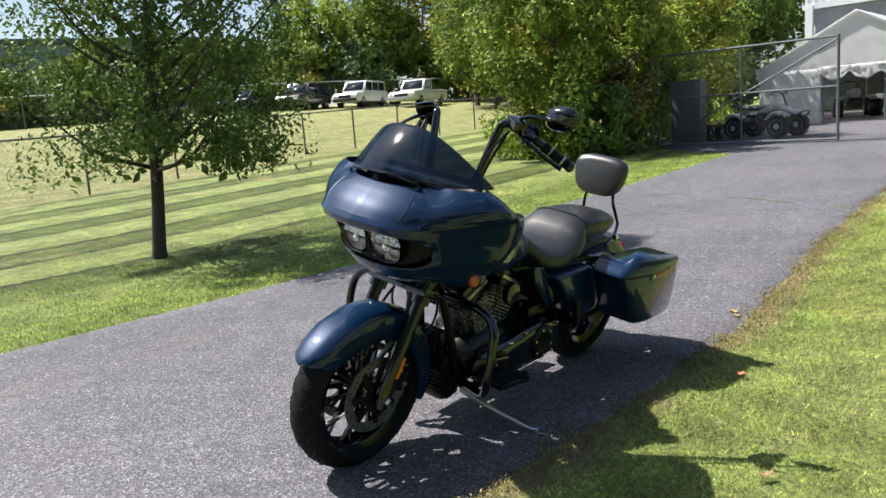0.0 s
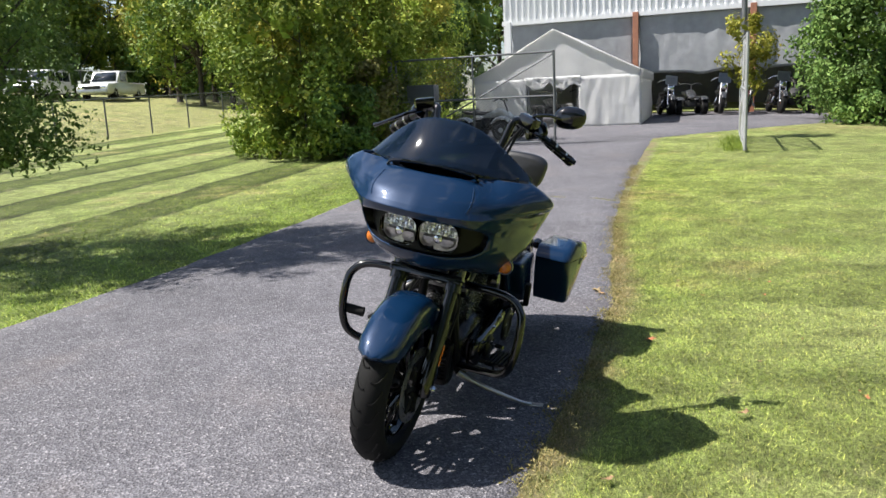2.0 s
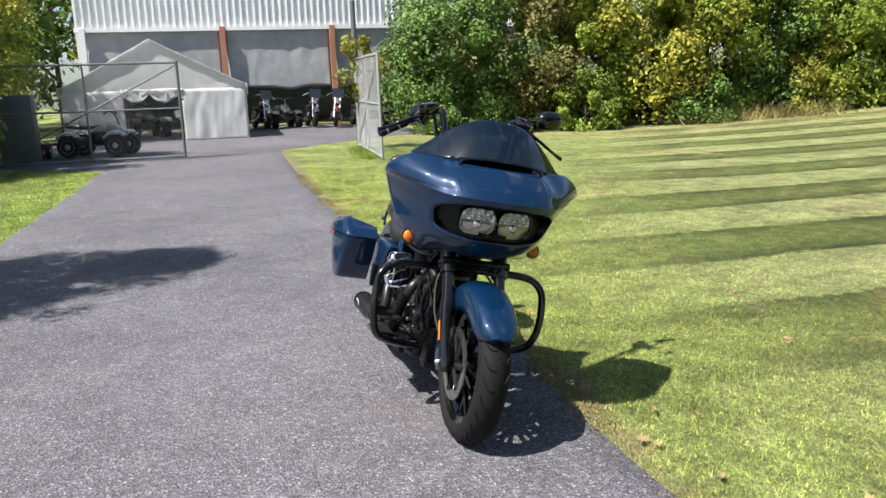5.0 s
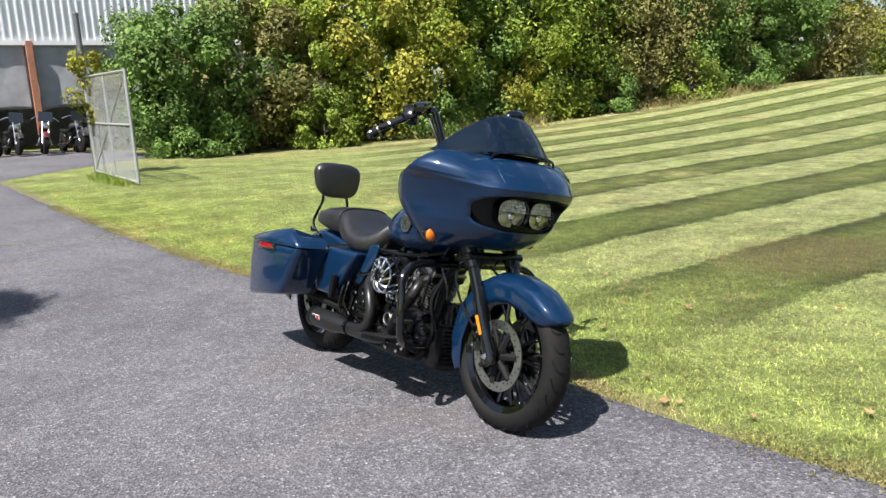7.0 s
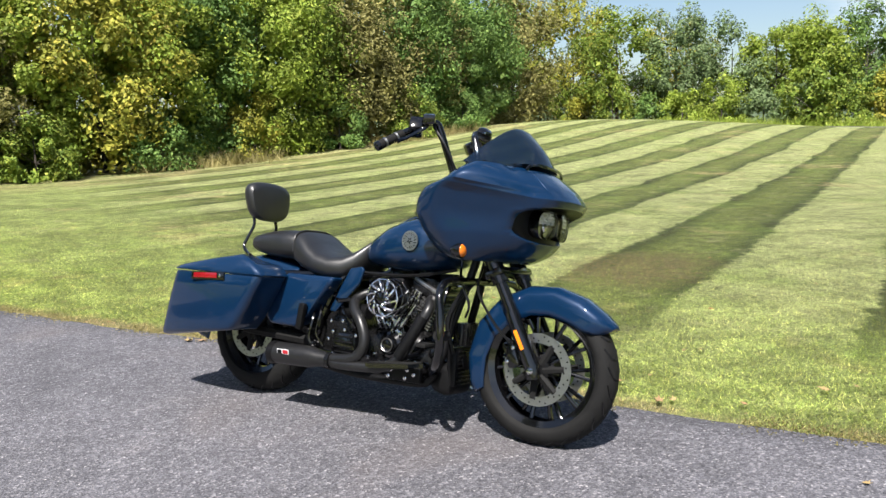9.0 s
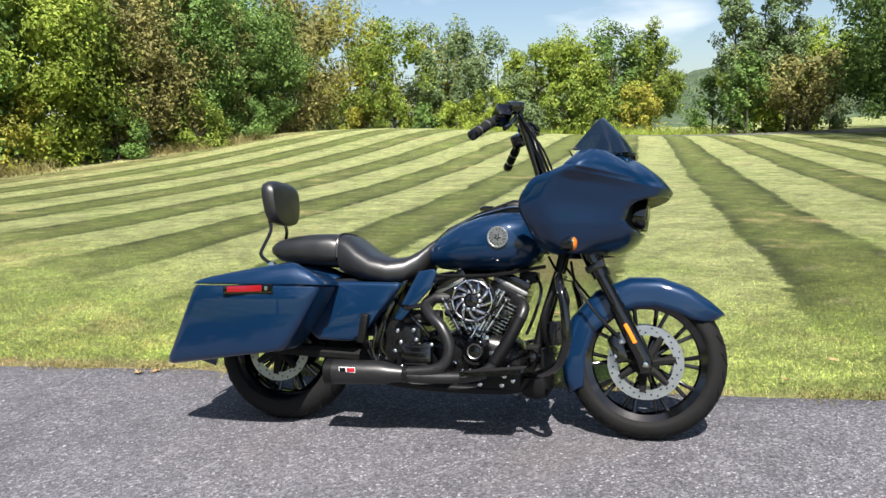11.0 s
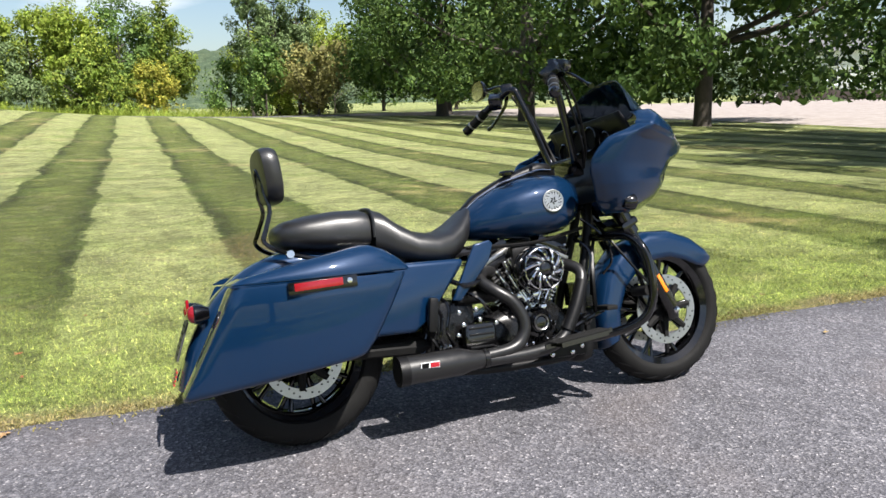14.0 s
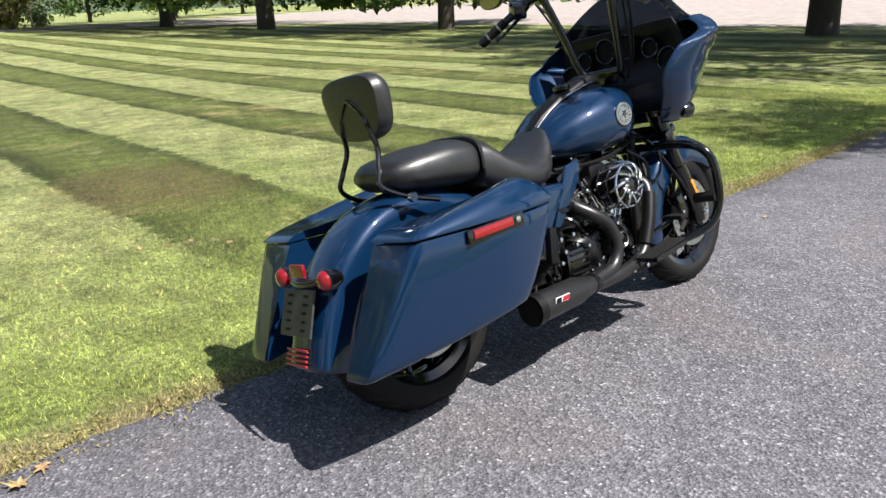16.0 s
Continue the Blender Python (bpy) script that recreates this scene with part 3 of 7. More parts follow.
tree(20.7, 7.3, 13.5, 6.9, 2.1, 36000, 0.245, 0.38, LEAF_SHADE, maple, group="row of maples", clumps=190, limbs=7, gap=0.15, spread=0.15, skirt=True, fork=3.2, core=0.06)
# Unseen maple, added beyond the view to throw shade on the lawn.
tree(16.8, -0.2, 13.0, 6.5, 5.8, 16000, 0.2, 0.36, LEAF_SHADE, maple, group="row of maples", clumps=80, limbs=12, gap=0.35, spread=0.18, skirt=True)
tree(17.8, 42.9, 13.5, 7.6, 1.5, 18000, 0.28, 0.36, LEAF_SHADE, maple, group="row of maples", clumps=80, limbs=18, gap=0.35, spread=0.17, skirt=True)
tree(19.4, 46.0, 13, 7.4, 1.6, 14000, 0.28, 0.34, LEAF_SHADE, maple, group="row of maples", clumps=80, limbs=12, gap=0.35, spread=0.18, skirt=True)

# The hedge of shrubs and small trees along the west of the lawn.
hedge_label = "overgrown green hedge shrub at the edge of the lawn"
hedge_kinds = [LEAF_DARK, LEAF_RUST, LEAF_LIME, LEAF_YELLOW, LEAF_LIME, LEAF_DARK, LEAF_LIME, LEAF_HEDGE, LEAF_RUST, LEAF_RUST, LEAF_DARK, LEAF_RUST, LEAF_DARK, LEAF_DARK, LEAF_RUST]
for i, hy in enumerate(np.arange(5.9, 38, 2.3)):
    hx = -20.2 + rng.uniform(-0.5, 0.5) + 0.08 * max(0, hy - 14)
    tall = rng.uniform(4.4, 5.0) if hy < 10 else rng.uniform(5.2, 6.2) if hy < 15 else rng.uniform(6.2, 8.6)
    tree(hx, hy, tall, rng.uniform(2.3, 2.9), 0.0, 12500, 0.15, 0.08, hedge_kinds[i], hedge_label, "shrub",
         clumps=56, limbs=5, name="shrub", gap=0.55, group="hedge by the lawn", spread=0.25, skirt=True, belly=0.5, core=0.22)
# Low front row; its dark leaves stand for shade under the overhanging crowns.
for i, hy in enumerate(np.arange(5.4, 34, 4.3)):
    hx = -18.4 + rng.uniform(-0.5, 0.3) + 0.09 * max(0, hy - 14)
    tree(hx, hy, rng.uniform(1.1, 2.4), rng.uniform(1.0, 1.5), 0.0, 4500, 0.11, 0.04, (LEAF_DARK, LEAF_HEDGE, LEAF_DARK, LEAF_YELLOW)[i % 4], hedge_label, "shrub",
         clumps=40, limbs=4, name="shrub", gap=0.45, group="hedge by the lawn", spread=0.28, skirt=True)
for i, hy in enumerate(np.arange(17, 40, 4.0)):
    tree(-24.5 + rng.uniform(-1, 1), hy, rng.uniform(8, 10.5), rng.uniform(2.4, 3.2), 1.5, 4500, 0.22, 0.14, hedge_kinds[(i * 5) % 15],
         "tree rising behind the hedge", clumps=40, limbs=8, group="trees behind the hedge")
tree(-20.4, 38.4, 8.2, 2.9, 0.0, 9000, 0.17, 0.10, LEAF_DARK, hedge_label, "shrub", clumps=56, limbs=5, name="shrub", gap=0.5, group="hedge by the lawn", spread=0.25, skirt=True, belly=0.5, core=0.2)
tree(-20.0, 43.0, 8.8, 3.5, 0.0, 11000, 0.18, 0.12, LEAF_RUST, "broad rounded olive-green tree at the end of the hedge", clumps=70, limbs=6, gap=0.5, spread=0.24, skirt=True, belly=0.45, core=0.2)
# Beside the gate.
for x, y, h, r, k, n in ((-11.7, -7.6, 6.0, 1.75, LEAF_HEDGE, 13000), (-13.6, -8.2, 7.6, 2.1, LEAF_YELLOW, 13000), (-12.2, -8.6, 5.0, 1.5, LEAF_HEDGE, 7000),
                         (-13.0, -6.6, 4.6, 1.1, LEAF_LIME, 6000), (-11.4, -6.5, 1.7, 0.85, LEAF_DARK, 3000), (-12.4, -6.3, 2.2, 0.8, LEAF_RUST, 2500), (-15.6, -10.6, 6.0, 2.0, LEAF_LIME, 6000), (-15.2, -7.2, 3.4, 1.1, LEAF_LIME, 5000),
                         (-16.8, -7.4, 4.2, 1.3, LEAF_LIME, 5000), (-18.6, -7.4, 5.0, 1.5, LEAF_YELLOW, 5000), (-20.5, -8.0, 5.6, 1.6, LEAF_LIME, 5000)):
    tree(x, y, h, r, 0.0, n, 0.115, 0.03, k, "overgrown shrub with vines beside the gate", "shrub", clumps=46, limbs=4, name="shrub", gap=0.55,
         group="shrubs beside the gate", spread=0.22, skirt=True, belly=0.5)
tree(-13.9, 1.95, 2.9, 0.5, 1.0, 1600, 0.09, 0.02, LEAF_YELLOW, "yellow-green vine climbing the gate post", "vine", clumps=16, limbs=3, name="vine", gap=0.2, spread=0.35)

# Trees across the far end of the lawn.
end_kinds = [LEAF_DARK, LEAF_HEDGE, LEAF_LIME, LEAF_HEDGE, LEAF_PALE, LEAF_LIME, LEAF_YELLOW, LEAF_PALE]
far_kinds = [LEAF_DARK, LEAF_HEDGE, LEAF_HEDGE, LEAF_LIME, LEAF_PALE, LEAF_HEDGE, LEAF_YELLOW, LEAF_DARK]
for i, (x, y, h, r) in enumerate(((-31, 52, 13, 4.5), (-26, 55, 12, 4.5), (-21.5, 57, 11.5, 4.2), (-17.5, 56, 11, 3.8), (-13.5, 58, 9.8, 3.6), (-9.8, 60, 8.6, 3.2), (-6.8, 61, 9.0, 3.0),
                                  (-3.6, 60, 8.4, 3.0), (-0.8, 61, 9.4, 2.6), (2.2, 62, 9.0, 2.6), (-15, 63, 10, 4), (-5, 66, 9, 4), (1, 67, 9, 4), (-24, 62, 13, 5),
                                  (10.5, 60, 7.2, 3.6), (14.5, 62, 8.2, 3.6), (20, 62, 9, 4), (26, 60, 9, 4.2), (33, 62, 10, 4.5))):
    tree(x, y, h, r, 0.6, 8000, 0.215, 0.16, end_kinds[(i * 3) % 8], "tall tree in the row at the far end of the lawn", clumps=50, limbs=9, gap=0.4,
         group="trees at the end of the lawn", spread=0.22)
for x, y, h in ((7.6, 53, 11.5), (9.6, 54, 12.5), (11.2, 54.5, 10.5)):
    tree(x, y, h, 1.5, 2.0, 6000, 0.19, 0.12, LEAF_PALE, "slender pale poplar tree", clumps=45, limbs=10, gap=0.3, group="poplars", spread=0.22)
for i, x in enumerate(np.arange(-30, 16, 2.6)):
    if 3.2 < x < 6.4:
        continue
    tree(x, 54.5 + rng.uniform(-1.5, 1.5), rng.uniform(2.4, 4.2), rng.uniform(1.6, 2.2), 0.0, 3200, 0.19, 0.06, end_kinds[(i * 5 + 2) % 8],
         "low bushy shrub under the far trees", "shrub", clumps=30, limbs=4, name="shrub", gap=0.3, group="shrubs at the end of the lawn", spread=0.3, skirt=True)
tree(-3.1, 50.5, 4.0, 1.9, 0.0, 3500, 0.22, 0.07, LEAF_HEDGE, "rounded green bush standing at the end of the lawn", "shrub", clumps=40, limbs=6, name="shrub", gap=0.3, spread=0.26)
tree(8.0, 49.5, 5.0, 1.4, 0.2, 2600, 0.22, 0.07, LEAF_DARK, "narrow dark conifer-like bush by the road", "shrub", clumps=34, limbs=5, name="shrub", gap=0.3, spread=0.26)
tree(11.8, 51.0, 5.6, 2.8, 0.2, 4000, 0.26, 0.10, LEAF_RUST, "brownish broad bush by the road", "shrub", clumps=44, limbs=6, name="shrub", gap=0.3, spread=0.26)
# Woods behind the parked trucks and the hall.
for i in range(34):
    a = i / 33
    x, y = -62 + 58 * a + rng.uniform(-3, 3), -40 - 16 * a + rng.uniform(-4, 4)
    low_wood = 1.0 if a < 0.33 else 0.7 if a < 0.45 else 0.36
    tree(x, y, rng.uniform(11, 16) * low_wood, rng.uniform(3, 4.6) * low_wood ** 0.5, 1.0, 3000, 0.32, 0.22, far_kinds[(i * 3 + 1) % 8], "tall tree in the wood behind the car park", clumps=40, limbs=10,
         gap=0.4, group="wood behind the car park", spread=0.24)
for i in range(14):
    x, y = -29 - 1.2 * i + rng.uniform(-2, 2), -13 - 1.9 * i + rng.uniform(-2, 2)
    tree(x, y, rng.uniform(9, 14), rng.uniform(2.6, 3.6), 0.6, 3600, 0.28, 0.18, far_kinds[(i * 5 + 2) % 8], "tall tree in the wood behind the fence", clumps=40, limbs=9,
         gap=0.4, group="wood behind the fence", spread=0.24)


for i in range(26):
    a = i / 25
    x, y = -58 + 56 * a + rng.uniform(-2, 2), -36.5 - 15 * a + rng.uniform(-2, 2)
    tree(x, y, rng.uniform(3.5, 7) * (1.0 if a < 0.45 else 0.6), rng.uniform(2.2, 3.2), 0.0, 1800, 0.36, 0.07, far_kinds[(i * 5 + 2) % 8], "shrub at the edge of the wood", "shrub", clumps=30, limbs=4,
         name="shrub", gap=0.3, group="undergrowth of the wood", spread=0.3)
for i in range(9):
    x, y = -25.5 - 2.2 * i + rng.uniform(-1, 1), -11.5 - 2.2 * i + rng.uniform(-1, 1)
    tree(x, y, rng.uniform(3, 6), rng.uniform(1.8, 2.4), 0.0, 3500, 0.19, 0.07, far_kinds[(i * 3 + 2) % 8], "shrub behind the fence", "shrub", clumps=30, limbs=4,
         name="shrub", gap=0.3, group="shrubs behind the fence", spread=0.3)


for x, y, h in ((-21, -10.5, 5.5), (-24.5, -11.5, 8), (-27.5, -9.5, 11), (-31, -11, 12), (-18.5, -12.0, 6.0), (-35, -9, 13), (-40, -14, 14), (-29, -15, 12), (-23, -14.5, 9.5)):
    tree(x, y, h, h * 0.27, 0.3, 3600, 0.28, 0.16, far_kinds[int(abs(x * 7)) % 8], "leafy tree beside the storage hall", clumps=44, limbs=8, gap=0.35, group="trees beside the hall", spread=0.25)


def tall_grass(name, n, area, tall, wide, material, label):
    def where(k):
        t = rng.random(k)
        a, b = np.array(area[0]), np.array(area[1])
        p = a + (b - a) * t[:, None] + rng.normal(size=(k, 2)) * area[2]
        return p[:, 0], p[:, 1]
    return blades(name, n, where, tall, wide, material, label, "tall grass")


tall_grass("tall_grass", 900, ((-18.2, 13), (-17.3, 18), 0.45), 0.5, 0.03, STRAW, "tall dry grass along the foot of the hedge")
tall_grass("tall_grass", 1200, ((-17.3, 24), (-16.3, 31), 0.5), 0.45, 0.03, STRAW, "tall dry grass along the foot of the hedge")
tall_grass("tall_grass", 700, ((-13.6, 1.7), (-11.0, 1.6), 0.12), 0.16, 0.012, LEAF_HEDGE, "tuft of tall grass under the open gate")
tall_grass("tall_grass", 2400, ((-12, 50.8), (6, 49.8), 0.9), 0.6, 0.05, LEAF_LIME, "tall yellow-green grass at the end of the lawn")


# ---------------------------------------------------------------- chain-link gate and fence
def wires(bm, a, b, low, high, pitch, r):
    """Crossed wires between two uprights a and b (x, y), from low to high above them."""
    a, b = Vector((*a, 0)), Vector((*b, 0))
    length = (b - a).length
    d = (b - a) / length
    za, zb = gz(a.x, a.y), gz(b.x, b.y)
    h = high - low

    def at(u, v):
        p = a + d * u
        return Vector((p.x, p.y, za + (zb - za) * u / length + low + v))

    for lean in (1, -1):
        u = -h
        while u < length:
            u0, v0, u1, v1 = u, 0.0, u + h, h
            if u0 < 0:
                v0, u0 = -u0, 0.0
            if u1 > length:
                v1, u1 = v1 - (u1 - length), length
            if lean < 0:
                u0, u1 = length - u0, length - u1
            if v1 > v0 + 0.01:
                tube(bm, [at(u0, v0), at(u1, v1)], r, 3, 1, False)
            u += pitch
    return bm


def gate_leaf(a, b, label, metal=GALV, pitch=0.085, wire=0.0022):
    ob = thing("metal_gate", Matrix(), label, "gate", "chain-link gate leaves")
    a, b = Vector((*a, 0)), Vector((*b, 0))
    z = [gz(p.x, p.y) for p in (a, b)]

    def at(u, v):
        p = a.lerp(b, u)
        return Vector((p.x, p.y, z[0] + (z[1] - z[0]) * u + v))

    for name, p, q, r in (("gate_upright", (0, 0.05), (0, 2.12), 0.028), ("gate_upright", (1, 0.05), (1, 2.12), 0.030), ("gate_upright", (0.5, 0.05), (0.5, 2.12), 0.022),
                          ("gate_rail", (0, 0.08), (1, 0.08), 0.024), ("gate_rail", (0, 2.09), (1, 2.09), 0.024), ("gate_rail", (0, 1.12), (1, 1.12), 0.022),
                          ("gate_brace", (0, 0.12), (1, 2.05), 0.018)):
        part(name, tube(bmesh.new(), [at(*p), at(*q)], r, 8, 1), metal, ob)
    part("wire_mesh", wires(bmesh.new(), (a.x, a.y), (b.x, b.y), 0.08, 2.09, pitch, wire), GALV, ob, "woven chain-link wire")
    return ob


gate_leaf((-13.3, -5.95), (-13.4, -2.15), "closed galvanised chain-link gate leaf across the driveway")
gate_leaf((-14.15, 1.83), (-10.73, 1.80), "open galvanised chain-link gate leaf swung over the lawn", GALV_BRIGHT, 0.07, 0.003)
for x, y, h in ((-13.3, -6.1, 2.5), (-14.3, 1.87, 3.4)):
    post = thing("gate_post", Matrix.Translation((x, y, gz(x, y))), "grey steel gate post beside the driveway", "post", "gate posts")
    part("pole", tube(bmesh.new(), [(0, 0, -0.2), (0, 0, h)], 0.06, 12, 1), GALV, post)
    part("cap", lathe(bmesh.new(), [(0.066, 0), (0.066, 0.03), (0.03, 0.06)], 12, "z", (0, 0, h)), GALV, post)

fence_line = [(0.5, -14.6), (-4.5, -16.0), (-10.0, -17.6), (-13.3, -18.9), (-17.9, -18.9), (-23.7, -19.8), (-30, -20.6)]
fence = thing("fence", Matrix(), "long chain-link fence on thin steel posts across the grass", "fence")
for (x0, y0), (x1, y1) in zip(fence_line, fence_line[1:]):
    spans = max(1, round(math.hypot(x1 - x0, y1 - y0) / 3.0))
    for k in range(spans):
        x, y = x0 + (x1 - x0) * k / spans, y0 + (y1 - y0) * k / spans
        part("post", tube(bmesh.new(), [(x, y, gz(x, y) - 0.1), (x, y, gz(x, y) + 1.42)], 0.03, 8, 1), GALV, fence)
    part("top_rail", tube(bmesh.new(), [(x0, y0, gz(x0, y0) + 1.4), (x1, y1, gz(x1, y1) + 1.4)], 0.025, 6, 1), GALV, fence)
    part("wire_mesh", wires(bmesh.new(), (x0, y0), (x1, y1), 0.05, 1.4, 0.17, 0.0026), GALV, fence, "woven chain-link wire")

upper_line = [(-8, -46), (-20, -43), (-32, -40), (-44, -37.5), (-58, -33)]
upper = thing("fence", Matrix(), "tall chain-link fence with a pale top rail before the wood", "fence")
for (x0, y0), (x1, y1) in zip(upper_line, upper_line[1:]):
    for k in range(4):
        x, y = x0 + (x1 - x0) * k / 4, y0 + (y1 - y0) * k / 4
        part("post", tube(bmesh.new(), [(x, y, gz(x, y) - 0.1), (x, y, gz(x, y) + 1.85)], 0.04, 8, 1), GALV, upper)
    part("top_rail", tube(bmesh.new(), [(x0, y0, gz(x0, y0) + 1.85), (x1, y1, gz(x1, y1) + 1.85)], 0.035, 6, 1), WHITE_METAL, upper)
    part("wire_mesh", wires(bmesh.new(), (x0, y0), (x1, y1), 0.05, 1.8, 0.30, 0.003), GALV, upper, "woven chain-link wire")


# ---------------------------------------------------------------- tent and storage hall
def sheet(bm, f, nu, nv):
    """A surface f(u, v), u and v from 0 to 1."""
    vs = [[bm.verts.new(f(i / nu, j / nv)) for j in range(nv + 1)] for i in range(nu + 1)]
    for i in range(nu):
        for j in range(nv):
            bm.faces.new((vs[i][j], vs[i + 1][j], vs[i + 1][j + 1], vs[i][j + 1]))
    return bm


def folds(u, v, s, k):
    return s * (noise.noise(Vector((u * 9, v * 2.2, k))) + 0.5 * noise.noise(Vector((u * 23, v * 4, k + 3))))


def thicken(ob, t):
    mod = ob.modifiers.new("thickness", "SOLIDIFY")
    mod.thickness, mod.offset = t, 0
    return ob


tx0, tx1, ty0, ty1, tpk = -19.5, -24.2, -5.80, -0.73, -3.30
tz = 0.52
tent = thing("party_tent", Matrix.Translation((0, 0, 0)), "white fabric frame tent with an open front flap", "tent")


def roof_z(y):
    t = (y - ty0) / (tpk - ty0) if y < tpk else (ty1 - y) / (ty1 - tpk)
    return 2.15 + (3.46 - 2.15) * max(0.0, t) ** 1.06


for lo, hi in ((ty0 - 0.06, tpk), (tpk, ty1 + 0.06)):
    def slope(u, v, lo=lo, hi=hi):
        y = lo + (hi - lo) * v
        return (tx0 + 0.10 + (tx1 - tx0) * u, y, roof_z(min(max(y, ty0), ty1)) + folds(u, v, 0.022, 2.0) - 0.05 * math.sin(math.pi * v) * abs(math.sin(u * 9.4)))
    thicken(part("roof", sheet(bmesh.new(), slope, 40, 24), WHITE_SHEET, tent), 0.006)
    ye = lo if lo < tpk - 1 else hi

    def valance(u, v, ye=ye):
        return (tx0 + 0.10 + (tx1 - tx0) * u, ye + folds(u, v, 0.02, 7), 2.15 - 0.28 * v)
    thicken(part("valance", sheet(bmesh.new(), valance, 40, 4), WHITE_SHEET, tent), 0.006)
for ye, k in ((ty0, 1.0), (ty1, 4.0)):
    def wall(u, v, ye=ye, k=k):
        return (tx0 + (tx1 - tx0) * u, ye + folds(u, v, 0.03, k), tz + (2.15 - tz) * v)
    thicken(part("side_wall", sheet(bmesh.new(), wall, 40, 12), WHITE_SHEET, tent), 0.006)


def gable(u, v):
    y = ty0 + (ty1 - ty0) * u
    low = 1.98 + 0.04 * math.sin(u * 31) * math.exp(-((u - 0.46) / 0.2) ** 2)
    return (tx0 + folds(u, v, 0.02, 11), y, low + (roof_z(y) - low) * v)


thicken(part("gable", sheet(bmesh.new(), gable, 60, 14), WHITE_SHEET, tent), 0.006)
for a, b, k in ((ty0, -4.15, 21.0), (-2.55, ty1, 27.0)):
    def flap(u, v, a=a, b=b, k=k):
        return (tx0 + 0.02 + folds(u, v, 0.028, k), a + (b - a) * u, tz - 0.02 + (2.05 - tz) * v)
    thicken(part("front_panel", sheet(bmesh.new(), flap, 30, 14), WHITE_SHEET, tent), 0.006)


def drape(u, v):
    y = -4.2 + 1.7 * u
    drop = 0.18 + 0.22 * abs(math.sin(u * 7.0)) + 0.1 * noise.noise(Vector((u * 6, 0, 1)))
    return (tx0 + 0.04 + folds(u, v, 0.06, 33), y, 2.06 - drop * v)


thicken(part("rolled_flap", sheet(bmesh.new(), drape, 40, 6), WHITE_SHEET, tent), 0.01)
for y in (ty0 + 0.05, -4.1, -2.6, ty1 - 0.05):
    for x in (tx0 - 0.06, tx1):
        part("pole", tube(bmesh.new(), [(x, y, tz - 0.05), (x, y, roof_z(y) - 0.06)], 0.025, 8, 1), GALV, tent)

hx0, hy0, hy1, eave = -25.0, -6.15, 15.0, 4.25
hall = thing("storage_hall", Matrix(), "white metal storage hall with grey tarpaulin curtains", "building")
part("roof", box(bmesh.new(), (14, hy1 - hy0 + 0.4, 0.2), (hx0 - 8.0, (hy0 + hy1) / 2, 7.4)), WHITE_METAL, hall, smooth=False)
bm = bmesh.new()
y = hy0
while y < hy1:
    box(bm, (0.04, 0.05, 3.0), (hx0 + 0.035, y, eave + 1.62))
    y += 0.23
box(bm, (0.06, hy1 - hy0, 3.1), (hx0 - 0.03, (hy0 + hy1) / 2, eave + 1.60))
part("cladding", bm, WHITE_METAL, hall, "ribbed white metal sheets", smooth=False)
part("eave_beam", box(bmesh.new(), (0.22, hy1 - hy0 + 0.2, 0.16), (hx0, (hy0 + hy1) / 2, eave)), WHITE_METAL, hall, smooth=False)
part("back_wall", box(bmesh.new(), (0.2, hy1 - hy0, 7.2), (hx0 - 14.5, (hy0 + hy1) / 2, 3.7)), GREY_SHEET, hall, smooth=False)
for y in (hy0, hy1):
    part("end_wall", box(bmesh.new(), (14.3, 0.2, 7.2), (hx0 - 7.3, y, 3.7)), WHITE_METAL, hall, smooth=False)
for y, m in ((hy0 + 0.15, WHITE_METAL), (-1.35, RUST), (2.55, RUST), (7.0, RUST), (11.4, RUST)):
    part("post", box(bmesh.new(), (0.18, 0.2, eave - 0.55), (hx0 + 0.12, y, 0.6 + (eave - 0.55) / 2), 0.01), m, hall, "orange-brown steel post", smooth=False)
for a, b, k in ((hy0 + 0.2, -1.45, 41.0), (-1.25, 2.45, 43.0), (2.65, 6.9, 47.0), (7.1, 14.9, 49.0)):
    def curtain(u, v, a=a, b=b, k=k):
        hem = 2.05 + 0.10 * abs(math.sin(u * 5.5)) + 0.06 * noise.noise(Vector((u * 4, k, 0)))
        return (hx0 - 0.05 + folds(u, v, 0.022, k), a + (b - a) * u, eave - 0.05 - (eave - 0.05 - hem) * v)
    thicken(part("curtain", sheet(bmesh.new(), curtain, 44, 20), GREY_SHEET, hall, "grey tarpaulin curtain"), 0.006)


# ---------------------------------------------------------------- the motorcycle
bike = thing("motorcycle", pose(0.031, -0.028, 0.018, -11.8, 0.09, 0.12),
             "dark blue touring motorcycle leaning on its side stand on the asphalt", "motorcycle")


def arc_shell(bm, centre, rows, n=20):
    """A fender: rows of (angle, radius, half width, skirt depth) round a wheel centre."""
    rings = []
    for ang, r, hw, skirt in rows:
        a = radians(ang)
        out, cx, cz = Vector((math.cos(a), 0, math.sin(a))), centre[0], centre[1]
        ring = []
        for k in range(n + 1):
            t = -1 + 2 * k / n
            # a flat crown, round shoulders and a skirt
            y = hw * math.copysign(min(1, abs(t) * 1.55) ** 0.9, t) if abs(t) < 0.645 else hw * math.copysign(1, t)
            fall = 0.028 * min(1, abs(t) / 0.645) ** 3 + (max(0, abs(t) - 0.645) / 0.355) * skirt
            ring.append(Vector((cx, y, cz)) + out * (r - fall))
        rings.append(ring)
    loft(bm, rings, False, False)
    return bm


